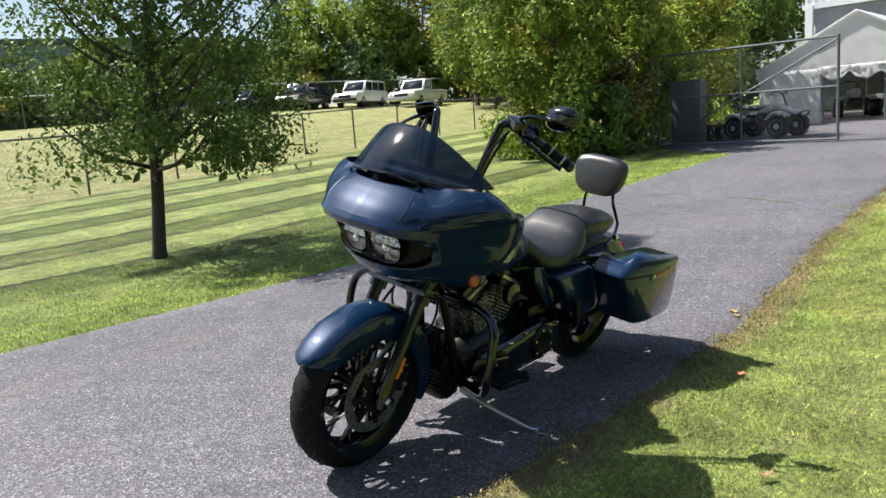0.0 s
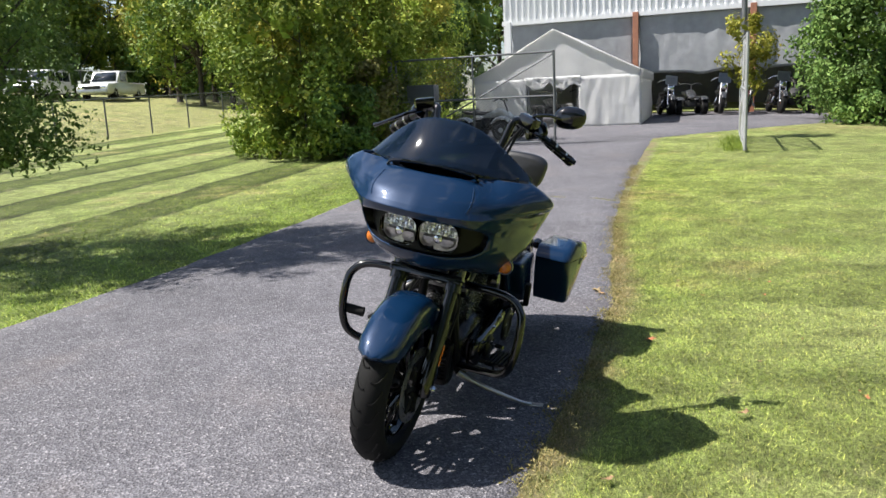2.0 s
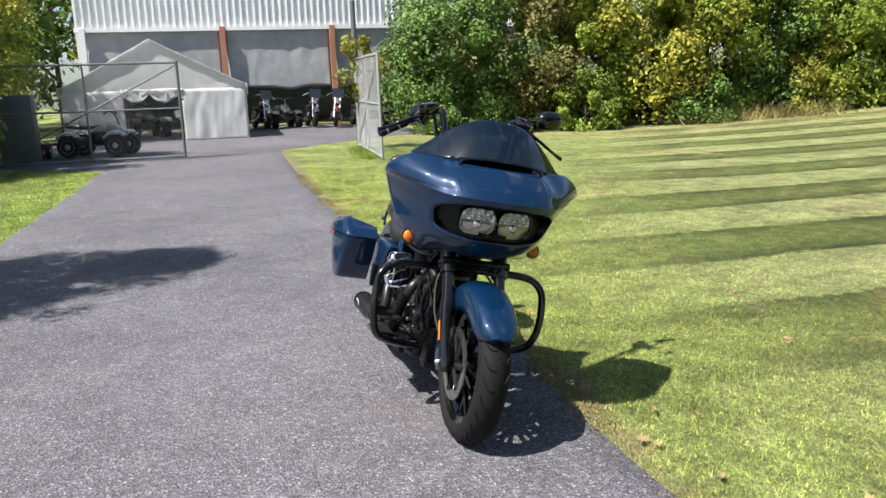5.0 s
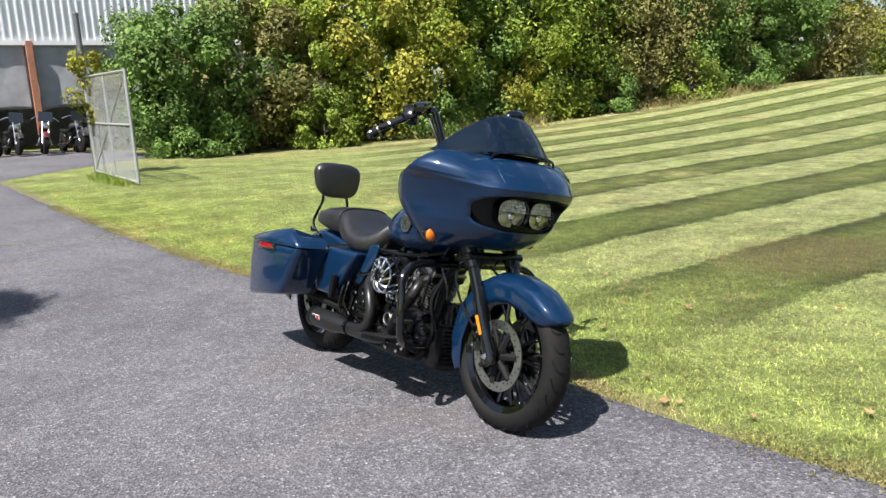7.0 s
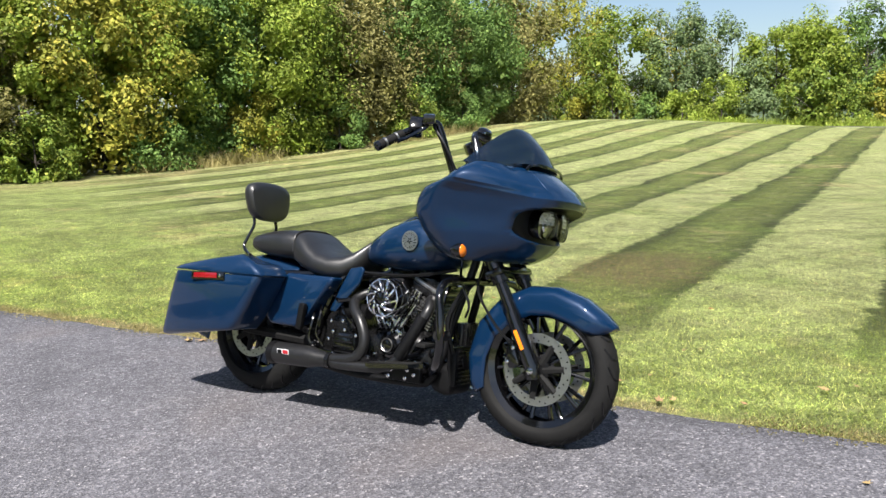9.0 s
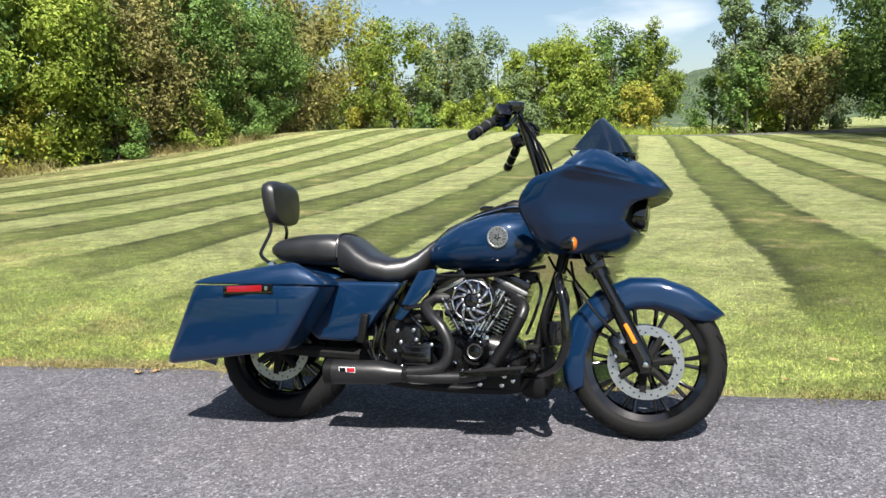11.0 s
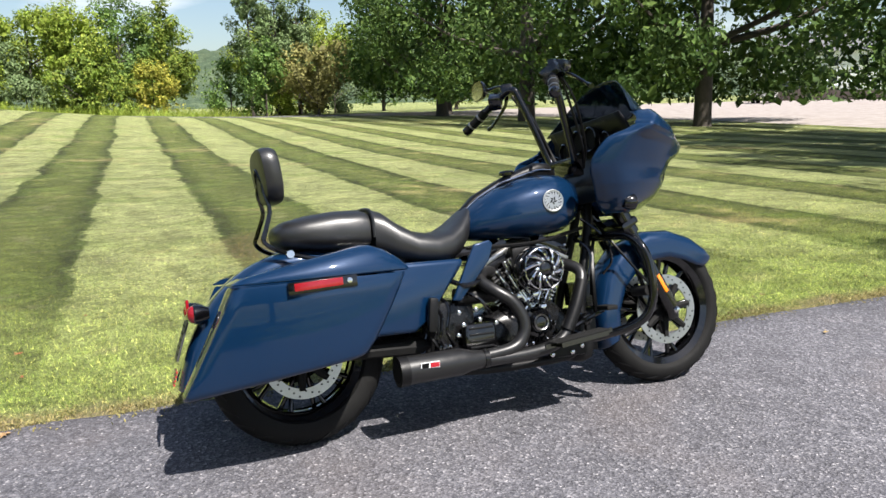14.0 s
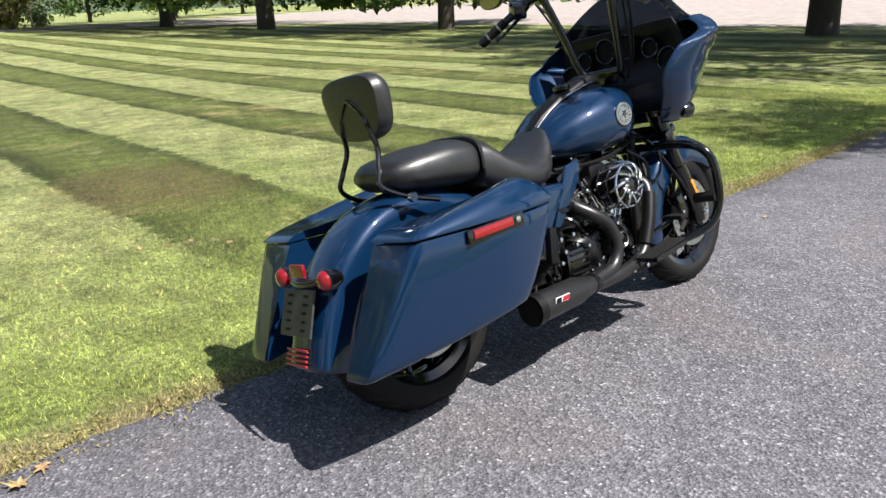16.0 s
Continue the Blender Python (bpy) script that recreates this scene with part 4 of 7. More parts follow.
def wheel(at, R, width, rim_r, spokes, disc_sides, disc_r):
    x, z = at
    ob = new("wheel")
    ob.empty_display_size = 0.1
    ob.parent = bike
    ob.matrix_basis = Matrix.Translation((x, 0, z))
    w = width / 2
    rows = []
    for a in np.linspace(-100, 100, 19):
        rows.append((R - w * 0.86 + w * 0.86 * math.cos(radians(a)), w * math.sin(radians(a)) * 1.0))
    rows = [(rim_r - 0.004, -w * 0.78)] + rows + [(rim_r - 0.004, w * 0.78)]
    bm = bmesh.new()
    ring = []
    for r, h in rows:
        ring.append([(r * math.cos(t), h, r * math.sin(t)) for t in np.linspace(0, 2 * math.pi, 72, endpoint=False)])
    loft(bm, ring, True, False)
    part("tyre", bm, RUBBER, ob, "black road tyre with curved tread grooves")
    # tread grooves
    bm = bmesh.new()
    for i in range(26):
        a0 = 2 * math.pi * i / 26
        for s in (1, -1):
            pts = []
            for k in range(6):
                u = k / 5
                b = radians(8 + 46 * u) * s
                a = a0 + (0.09 if s > 0 else 0) + 0.16 * u - 0.07 * math.sin(u * 3.1)
                r = R - w * 0.86 + w * 0.86 * math.cos(b) - 0.0005
                pts.append((r * math.cos(a), w * math.sin(b), r * math.sin(a)))
            tube(bm, pts, 0.0042, 4, 1)
    tagged(part("tread_groove", bm, SATIN_BLACK, ob), kind="stuff")
    bm = bmesh.new()
    prof = [(rim_r - 0.030, -w * 0.60), (rim_r, -w * 0.80), (rim_r + 0.006, -w * 0.84), (rim_r + 0.004, -w * 0.74), (rim_r - 0.018, -w * 0.5),
            (rim_r - 0.034, 0), (rim_r - 0.018, w * 0.5), (rim_r + 0.004, w * 0.74), (rim_r + 0.006, w * 0.84), (rim_r, w * 0.80), (rim_r - 0.030, w * 0.60)]
    loft(bm, [[(r * math.cos(t), h, r * math.sin(t)) for t in np.linspace(0, 2 * math.pi, 64, endpoint=False)] for r, h in prof], True, False)
    part("rim", bm, GLOSS_BLACK, ob)
    for i in range(spokes):
        a = 2 * math.pi * i / spokes
        for s in (1, -1):
            bm = bmesh.new()
            hub, tip, off = 0.05, rim_r - 0.022, 0.11 * s
            rings = []
            for u, hw, th in ((0, 0.010, 0.016), (0.5, 0.0075, 0.011), (0.9, 0.0085, 0.011), (1.0, 0.013, 0.013)):
                r = hub + (tip - hub) * u
                b = a + off * u
                c = Vector((r * math.cos(b), 0.028 * s * (1 - u), r * math.sin(b)))
                t, o = Vector((-math.sin(b), 0, math.cos(b))), Vector((0, 1, 0))
                rings.append([c + t * hw + o * th * 0.6, c + t * hw * 0.4 + o * th, c - t * hw * 0.4 + o * th, c - t * hw + o * th * 0.6,
                              c - t * hw - o * th * 0.6, c - t * hw * 0.4 - o * th, c + t * hw * 0.4 - o * th, c + t * hw - o * th * 0.6])
            loft(bm, rings)
            part("spoke", bm, GLOSS_BLACK, ob)
    part("hub", lathe(bmesh.new(), [(0.02, -0.085), (0.042, -0.08), (0.046, -0.045), (0.06, -0.035), (0.058, 0), (0.06, 0.035), (0.046, 0.045), (0.042, 0.08), (0.02, 0.085)], 24), SATIN_BLACK, ob)
    for s in disc_sides:
        y = s * (w + 0.012)
        bm = bmesh.new()
        prof = [(disc_r * 0.74, y - 0.0025), (disc_r, y - 0.0025), (disc_r, y + 0.0025), (disc_r * 0.74, y + 0.0025), (disc_r * 0.74, y - 0.0025)]
        rings = [[(r * math.cos(t), h, r * math.sin(t)) for t in np.linspace(0, 2 * math.pi, 48, endpoint=False)] for r, h in prof]
        loft(bm, rings, True, False)
        disc = part("brake_disc", bm, DISC, ob, "drilled steel brake disc")
        bm = bmesh.new()
        for i in range(36):
            a, r = 2 * math.pi * i / 36, disc_r * (0.80 + 0.065 * (i % 3))
            lathe(bm, [(0.004, y - 0.0032), (0.004, y + 0.0032)], 6, "y", (r * math.cos(a), 0, r * math.sin(a)))
        tagged(part("drill_hole", bm, SATIN_BLACK, disc), kind="stuff")
        for i in range(7):
            a = 2 * math.pi * i / 7
            bm = tube(bmesh.new(), [(0.03 * math.cos(a), y * 0.92, 0.03 * math.sin(a)), (disc_r * 0.8 * math.cos(a + 0.12), y, disc_r * 0.8 * math.sin(a + 0.12))], [0.019, 0.013], 6, 1)
            part("carrier_arm", bm, RUBBER, disc)
            part("carrier_bolt", lathe(bmesh.new(), [(0.007, y), (0.007, y + 0.005 * s), (0.002, y + 0.007 * s)], 8, "y", (disc_r * 0.74 * math.cos(a + 0.12), 0, disc_r * 0.74 * math.sin(a + 0.12))), CHROME, disc)
        bm = lathe(bmesh.new(), [(0.025, y * 0.8), (0.055, y * 0.9), (0.055, y + 0.004 * s), (0.025, y + 0.006 * s)], 20)
        part("disc_carrier", bm, SATIN_BLACK, disc)
    return ob


FW, RW = (1.602, 0.316), (0.0, 0.321)
wheel(FW, 0.320, 0.130, 0.246, 10, (1, -1), 0.150)
rear_wheel = wheel(RW, 0.327, 0.180, 0.234, 10, (-1,), 0.146)
# Black disc added to stand for the shade seen through the rear wheel.
pulley = lathe(bmesh.new(), [(0.020, 0.088), (0.058, 0.086), (0.096, 0.096), (0.112, 0.090), (0.112, 0.122), (0.098, 0.118), (0.060, 0.104), (0.020, 0.106)], 40)
part("shade_pulley", pulley, SATIN_BLACK, rear_wheel, "black pulley disc added to darken the view through the wheel")

# Front fender and fork.
bm = arc_shell(bmesh.new(), FW, [(32, 0.366, 0.006, 0.006), (33.5, 0.366, 0.045, 0.03), (37, 0.362, 0.070, 0.055), (45, 0.355, 0.080, 0.075), (60, 0.350, 0.083, 0.085), (80, 0.348, 0.084, 0.09), (100, 0.348, 0.084, 0.095),
                                 (125, 0.348, 0.084, 0.095), (150, 0.346, 0.084, 0.085), (175, 0.343, 0.082, 0.075), (195, 0.341, 0.078, 0.06), (203, 0.340, 0.068, 0.045), (205, 0.340, 0.05, 0.03)])
thicken(part("front_fender", bm, PAINT, bike, "blue painted front fender"), 0.005)
for s in (1, -1):
    y = 0.116 * s
    leg = part("fork_leg", tube(bmesh.new(), [(1.604, y, 0.279), (1.596, y, 0.330), (1.487, y, 0.545)], [0.026, 0.034, 0.031], 16, 1), GLOSS_BLACK, bike, "black fork slider")
    part("fork_tube", tube(bmesh.new(), [(1.495, y, 0.535), (1.330, y, 0.850)], 0.0255, 16, 1), GLOSS_BLACK, leg)
    part("fork_cover", tube(bmesh.new(), [(1.430, y, 0.660), (1.340, y, 0.830)], 0.036, 16, 1), GLOSS_BLACK, leg)
    part("axle_nut", lathe(bmesh.new(), [(0.0, 0.028 * s), (0.013, 0.028 * s), (0.015, 0.036 * s), (0.009, 0.046 * s), (0.0, 0.047 * s)], 12, "y", (1.602, y, 0.316)), CHROME, leg)
    part("fork_reflector", box(bmesh.new(), (0.016, 0.003, 0.085), (1.543, y + 0.0330 * s, 0.435), 0.001, Matrix.Rotation(radians(-28), 4, "Y")), ORANGE, leg, "orange side reflector")
    cal = part("brake_caliper", box(bmesh.new(), (0.055, 0.05, 0.115), (1.494, 0.092 * s, 0.369), 0.014, Matrix.Rotation(radians(-22), 4, "Y")), GLOSS_BLACK, bike, "black brake caliper")
    for k in (-0.03, 0.03):
        part("bolt", lathe(bmesh.new(), [(0.0, 0), (0.009, 0), (0.009, 0.006 * s), (0.0, 0.008 * s)], 8, "y", (1.494 + k * 0.4, 0.116 * s, 0.369 + k)), CHROME, cal)
for z, x in ((0.70, 1.405), (0.86, 1.325)):
    part("fork_clamp", box(bmesh.new(), (0.085, 0.31, 0.035), (x, 0, z), 0.012, Matrix.Rotation(radians(-27), 4, "Y")), GLOSS_BLACK, bike)

# Fairing: level slices, each a U seen from above.
levels = [  # z, rear x, half width, front x, half width of the front face
    (0.748, 1.240, 0.255, 1.485, 0.10), (0.765, 1.212, 0.280, 1.528, 0.130), (0.80, 1.175, 0.308, 1.575, 0.165), (0.855, 1.148, 0.342, 1.612, 0.188), (0.915, 1.120, 0.376, 1.648, 0.200),
    (0.975, 1.172, 0.412, 1.690, 0.204), (1.008, 1.262, 0.430, 1.710, 0.204), (1.026, 1.300, 0.434, 1.698, 0.202), (1.064, 1.318, 0.420, 1.664, 0.212), (1.104, 1.334, 0.390, 1.615, 0.198), (1.140, 1.344, 0.348, 1.562, 0.176)]


def plan(xr, hw, xf, w1):
    """Half of a slice, from the nose to the rear edge."""
    up = min(1, max(0, (xr - 1.14) / 0.14))
    k = [(xf, 0.0), (xf - 0.012, w1 * 0.5), (xf - 0.042, w1 * 0.9), (xf - 0.090, w1 + 0.035), (xf * 0.55 + xr * 0.45, w1 + (hw - w1) * (0.60 - 0.10 * up) + 0.012), (xr + 0.13 - 0.06 * up, hw - 0.004), (xr + 0.050 - 0.025 * up, hw - 0.016), (xr, hw - 0.042)]
    return smooth_line([(a, b, 0) for a, b in k], 5)


def level_at(g):
    """Between the levels: rounded below and above the crease, straight across it."""
    lo, hi = (0, 6) if g <= 6 else (6, 7) if g < 7 else (7, len(levels) - 1)
    i = min(max(int(g), lo), hi - 1)
    u = g - i
    a, b, c, d = (levels[min(max(k, lo), hi)] for k in (i - 1, i, i + 1, i + 2))
    return [0.5 * (2 * q + (r - p) * u + (2 * p - 5 * q + 4 * r - s) * u * u + (3 * q - p - 3 * r + s) * u ** 3) for p, q, r, s in zip(a, b, c, d)]


def slice_row(f):
    """One line round the fairing at a height between the levels; the middle of the top dips to leave the air slot."""
    def at(g):
        lv = level_at(g)
        half = plan(*lv[1:])
        return [Vector((p.x, -p.y, lv[0])) for p in half[::-1]] + [Vector((p.x, p.y, lv[0])) for p in half[1:]]

    row = at(f)
    if f > 9:
        low = at(9 + (f - 9) * 0.62)
        for j, p in enumerate(row):
            w = min(1, max(0, (0.190 - abs(p.y)) / 0.05))
            row[j] = p.lerp(low[j], w * w * (3 - 2 * w))
    # the crease climbs towards the rear
    for p in row:
        back = min(1, max(0, (1.62 - p.x) / 0.32))
        p.z += 0.050 * back * min(1, max(0, (p.z - 0.86) / 0.12)) * min(1, max(0, (1.140 - p.z) / 0.105))
    return row


bm, cup_bm = bmesh.new(), bmesh.new()
rows = [slice_row(f) for f in np.linspace(0, len(levels) - 1, 91)]


def opening(c):
    """Below 1 inside the headlight opening."""
    return (abs(c.y) / (0.248 + 0.28 * (c.z - 0.905))) ** 3.4 + (abs(c.z - 0.909) / 0.074) ** 3.4


skin = [[p.copy() for p in row] for row in rows]


def skin_x(y, z):
    """How far forward the skin lies at a place of the front."""
    row = min(skin, key=lambda r: abs(r[len(r) // 2].z - z))
    for p, q in zip(row, row[1:]):
        if p.y <= y <= q.y and q.y > p.y:
            return p.x + (q.x - p.x) * (y - p.y) / (q.y - p.y)
    return row[len(row) // 2].x


holes = {(i, j) for i in range(len(rows) - 1) for j in range(len(rows[0]) - 1) if rows[i][j].x > 1.45 and opening((rows[i][j] + rows[i + 1][j + 1]) / 2) < 1}
for i in range(1, len(rows) - 1):
    for j in range(1, len(rows[0]) - 1):
        touch = [(i + a, j + b) in holes for a in (-1, 0) for b in (-1, 0)]
        if any(touch) and not all(touch):
            p = rows[i][j]
            k = opening(p) ** (-1 / 3.4)
            rows[i][j] = Vector((skin_x(p.y * k, 0.909 + (p.z - 0.909) * k), p.y * k, 0.909 + (p.z - 0.909) * k))
grid = [[bm.verts.new(p) for p in row] for row in rows]
inner = [[None] * len(row) for row in rows]


def sunk(i, j):
    """The floor of the headlight recess, behind the skin."""
    if inner[i][j] is None:
        p = rows[i][j]
        inner[i][j] = cup_bm.verts.new((min(p.x - 0.016, 1.580 - 1.1 * p.y * p.y), p.y * 0.90, 0.905 + (p.z - 0.905) * 0.95))
    return inner[i][j]


for i in range(len(rows) - 1):
    for j in range(len(rows[0]) - 1):
        if (i, j) not in holes:
            bm.faces.new((grid[i][j], grid[i][j + 1], grid[i + 1][j + 1], grid[i + 1][j]))
            continue
        cup_bm.faces.new((sunk(i, j), sunk(i, j + 1), sunk(i + 1, j + 1), sunk(i + 1, j)))
        for di, dj, e in ((-1, 0, ((i, j), (i, j + 1))), (1, 0, ((i + 1, j), (i + 1, j + 1))), (0, -1, ((i, j), (i + 1, j))), (0, 1, ((i, j + 1), (i + 1, j + 1)))):
            if (i + di, j + dj) not in holes:
                rim = [cup_bm.verts.new(rows[p][q] + Vector((-0.003, 0, 0))) for p, q in e]
                cup_bm.faces.new((sunk(*e[0]), sunk(*e[1]), rim[1], rim[0]))
bmesh.ops.delete(bm, geom=[v for v in bm.verts if not v.link_faces], context="VERTS")
centre_col = len(rows[0]) // 2
for s in (1, -1):
    ridge_line = [rows[i][centre_col + 10 * s] + Vector((0.001, 0, 0.001)) for i in range(64, 84, 3)]
    part("nose_ridge", tube(bmesh.new(), ridge_line, 0.0038, 6, 2), PAINT, bike)
fairing = thicken(part("fairing", bm, PAINT, bike, "blue shark-nosed front fairing"), 0.006)
# The dark recess behind both headlights.
bmesh.ops.recalc_face_normals(cup_bm, faces=cup_bm.faces)
part("headlight_housing", cup_bm, SATIN_BLACK, bike, "black headlight recess")
for s in (1, -1):
    lamp = new("headlight")
    lamp.parent = bike
    tagged(lamp, "clear twin headlight with reflector facets")
    lamp.matrix_basis = Matrix.Translation((1.590, 0.0775 * s, 0.912)) @ Matrix.Rotation(radians(6 * s), 4, "Z") @ Matrix.Rotation(radians(5), 4, "Y")

    def oval_ring(x, k, n=40):
        return [(x, 0.0780 * k * math.copysign(abs(math.cos(a)) ** 0.66, math.cos(a)), 0.0590 * k * math.copysign(abs(math.sin(a)) ** 0.72, math.sin(a))) for a in np.linspace(0, 2 * math.pi, n, endpoint=False)]

    part("bezel", lofted([oval_ring(0.010, 0.975), oval_ring(0.018, 0.985), oval_ring(0.019, 0.995), oval_ring(0.014, 1.005), oval_ring(-0.03, 1.005)], False), GLOSS_BLACK, lamp)
    # bright cells above, a dark bowl with two pale wings below
    bm = bmesh.new()
    for r in range(4):
        for c in range(11):
            y, z = -0.062 + 0.0124 * c, 0.046 - 0.0122 * r
            if (abs(y) / 0.073) ** 2.6 + (abs(z) / 0.056) ** 2.6 > 1.0:
                continue
            box(bm, (0.006, 0.0108, 0.0104), (0.0, y, z), 0.0015, Matrix.Rotation(radians(18 * math.sin(c * 2.4 + r) - 24), 4, "Y") @ Matrix.Rotation(radians(20 * math.cos(c * 1.7 + r * 2)), 4, "Z"))
    part("reflector", bm, REFLECTOR, lamp, "bright faceted upper reflector", smooth=False)
    part("backing", lofted([oval_ring(-0.012, 0.96), oval_ring(-0.014, 0.5), oval_ring(-0.014, 0.02)], False), STEEL, lamp)
    for e in (1, -1):
        bm = bmesh.new()
        loft(bm, [[(0.004 - 0.010 * k, e * (0.010 + 0.050 * u), -0.006 - (0.004 + 0.036 * math.sin(math.pi * (0.25 + 0.55 * u))) * k) for u in np.linspace(0, 1, 8)] for k in (0.0, 0.35, 0.7, 1.0)], False, False)
        part("lower_bowl", bm, STEEL, lamp, "grey lower reflector bowl")
    part("projector", lathe(bmesh.new(), [(0.016, -0.010), (0.017, 0.004), (0.013, 0.008), (0.006, 0.010), (0.001, 0.0105)], 18, "x", (0.0, 0.0, -0.010)), CHROME, lamp)
    lens = part("lens", lofted([oval_ring(0.017, 0.95), oval_ring(0.023, 0.7), oval_ring(0.026, 0.35), oval_ring(0.027, 0.02)], True), LENS, lamp, "clear lens")
    lens.visible_shadow = False
    # turn signals
    sig = new("turn_signal")
    sig.parent = bike
    tagged(sig, "round amber turn signal on a short stalk")
    sig.matrix_basis = Matrix.Translation((1.325, 0.288 * s, 0.784))
    part("shell", lathe(bmesh.new(), [(0.004, -0.045), (0.02, -0.042), (0.031, -0.02), (0.034, 0.000), (0.033, 0.006), (0.030, 0.006)], 20, "x"), GLOSS_BLACK, sig)
    part("lens", lathe(bmesh.new(), [(0.029, -0.004), (0.028, 0.006), (0.022, 0.014), (0.012, 0.018), (0.002, 0.019)], 20, "x"), AMBER, sig)
    part("stalk", tube(bmesh.new(), [(-0.01, 0, 0), (-0.012, -0.12 * s, 0.0)], 0.011, 8, 1), GLOSS_BLACK, sig)

bm = bmesh.new()
loft(bm, [[(x - 0.9 * y * y, y, z) for y in np.linspace(-0.178, 0.178, 16)] for x, z in ((1.556, 1.156), (1.48, 1.150), (1.44, 1.12), (1.46, 1.090), (1.588, 1.112))], False, False)
part("air_duct", bm, SATIN_BLACK, bike)
part("air_duct_lip", tube(bmesh.new(), [(1.540, -0.182, 1.130), (1.549, -0.160, 1.150), (1.560, -0.10, 1.159), (1.567, 0, 1.162), (1.560, 0.10, 1.159), (1.549, 0.160, 1.150), (1.540, 0.182, 1.130)], 0.006, 6, 5), GLOSS_BLACK, bike)

# Smoked windscreen.
bm = bmesh.new()
rows = []
for v in np.linspace(0, 1, 18):
    row = []
    for u in np.linspace(-1, 1, 41):
        w = abs(u)
        foot = Vector((1.562 - 0.215 * w ** 2.1, 0.338 * math.copysign(w ** 0.92, u), 1.142))
        foot.z += 0.018 * max(0.0, 1 - (foot.y / 0.18) ** 4)
        head = Vector((1.432 - 0.105 * w ** 2.4, foot.y * (1 - 0.20 * (1 - w ** 3)), 1.325 - 0.182 * w ** 2.5))
        p = foot.lerp(head, v)
        row.append((p.x + 0.016 * math.sin(math.pi * v) * (1 - w), p.y, p.z))
    rows.append(row)
loft(bm, rows, False, False)
screen = thicken(part("windscreen", bm, SMOKE, bike, "low smoked dark windscreen"), 0.004)
for s in (1, -1):
    for y in (0.20, 0.29):
        part("screen_bolt", lathe(bmesh.new(), [(0.007, 0), (0.007, 0.004), (0.003, 0.006)], 8, "z", (1.562 - 0.235 * (y / 0.338) ** 2.28 + 0.004, y * s, 1.150)), GLOSS_BLACK, screen)

# Inner fairing with dials.
bm = bmesh.new()
loft(bm, [[(x, y * k, z) for y in np.linspace(-0.30, 0.30, 14)] for x, z, k in ((1.31, 1.15, 0.93), (1.34, 1.10, 0.97), (1.35, 1.02, 1.05), (1.30, 0.94, 1.08), (1.25, 0.88, 1.06), (1.22, 0.80, 0.95))], False, False)
dash = thicken(part("dash", bm, SATIN_BLACK, bike, "black inner fairing with gauges"), 0.006)
for y, z, r in ((0.05, 1.075, 0.05), (-0.05, 1.075, 0.05), (0.165, 1.05, 0.036), (-0.165, 1.05, 0.036), (0.245, 0.99, 0.05), (-0.245, 0.99, 0.05)):
    part("gauge", lathe(bmesh.new(), [(r * 0.9, 0.01), (r, 0.0), (r, -0.012), (r * 0.92, -0.015), (r * 0.86, -0.004), (0.002, -0.003)], 24, "x", (1.325, y, z)), RUBBER, dash)

for y, z, r in ((0.05, 1.075, 0.05), (-0.05, 1.075, 0.05), (0.165, 1.05, 0.036), (-0.165, 1.05, 0.036), (0.245, 0.99, 0.05), (-0.245, 0.99, 0.05)):
    part("gauge_ring", lofted([[(1.309 + 0.004 * math.cos(q), y + (r + 0.004 * math.sin(q)) * math.cos(t), z + (r + 0.004 * math.sin(q)) * math.sin(t)) for t in np.linspace(0, 2 * math.pi, 28, endpoint=False)] for q in np.linspace(0, 2 * math.pi, 7)], False), GLOSS_BLACK, dash)

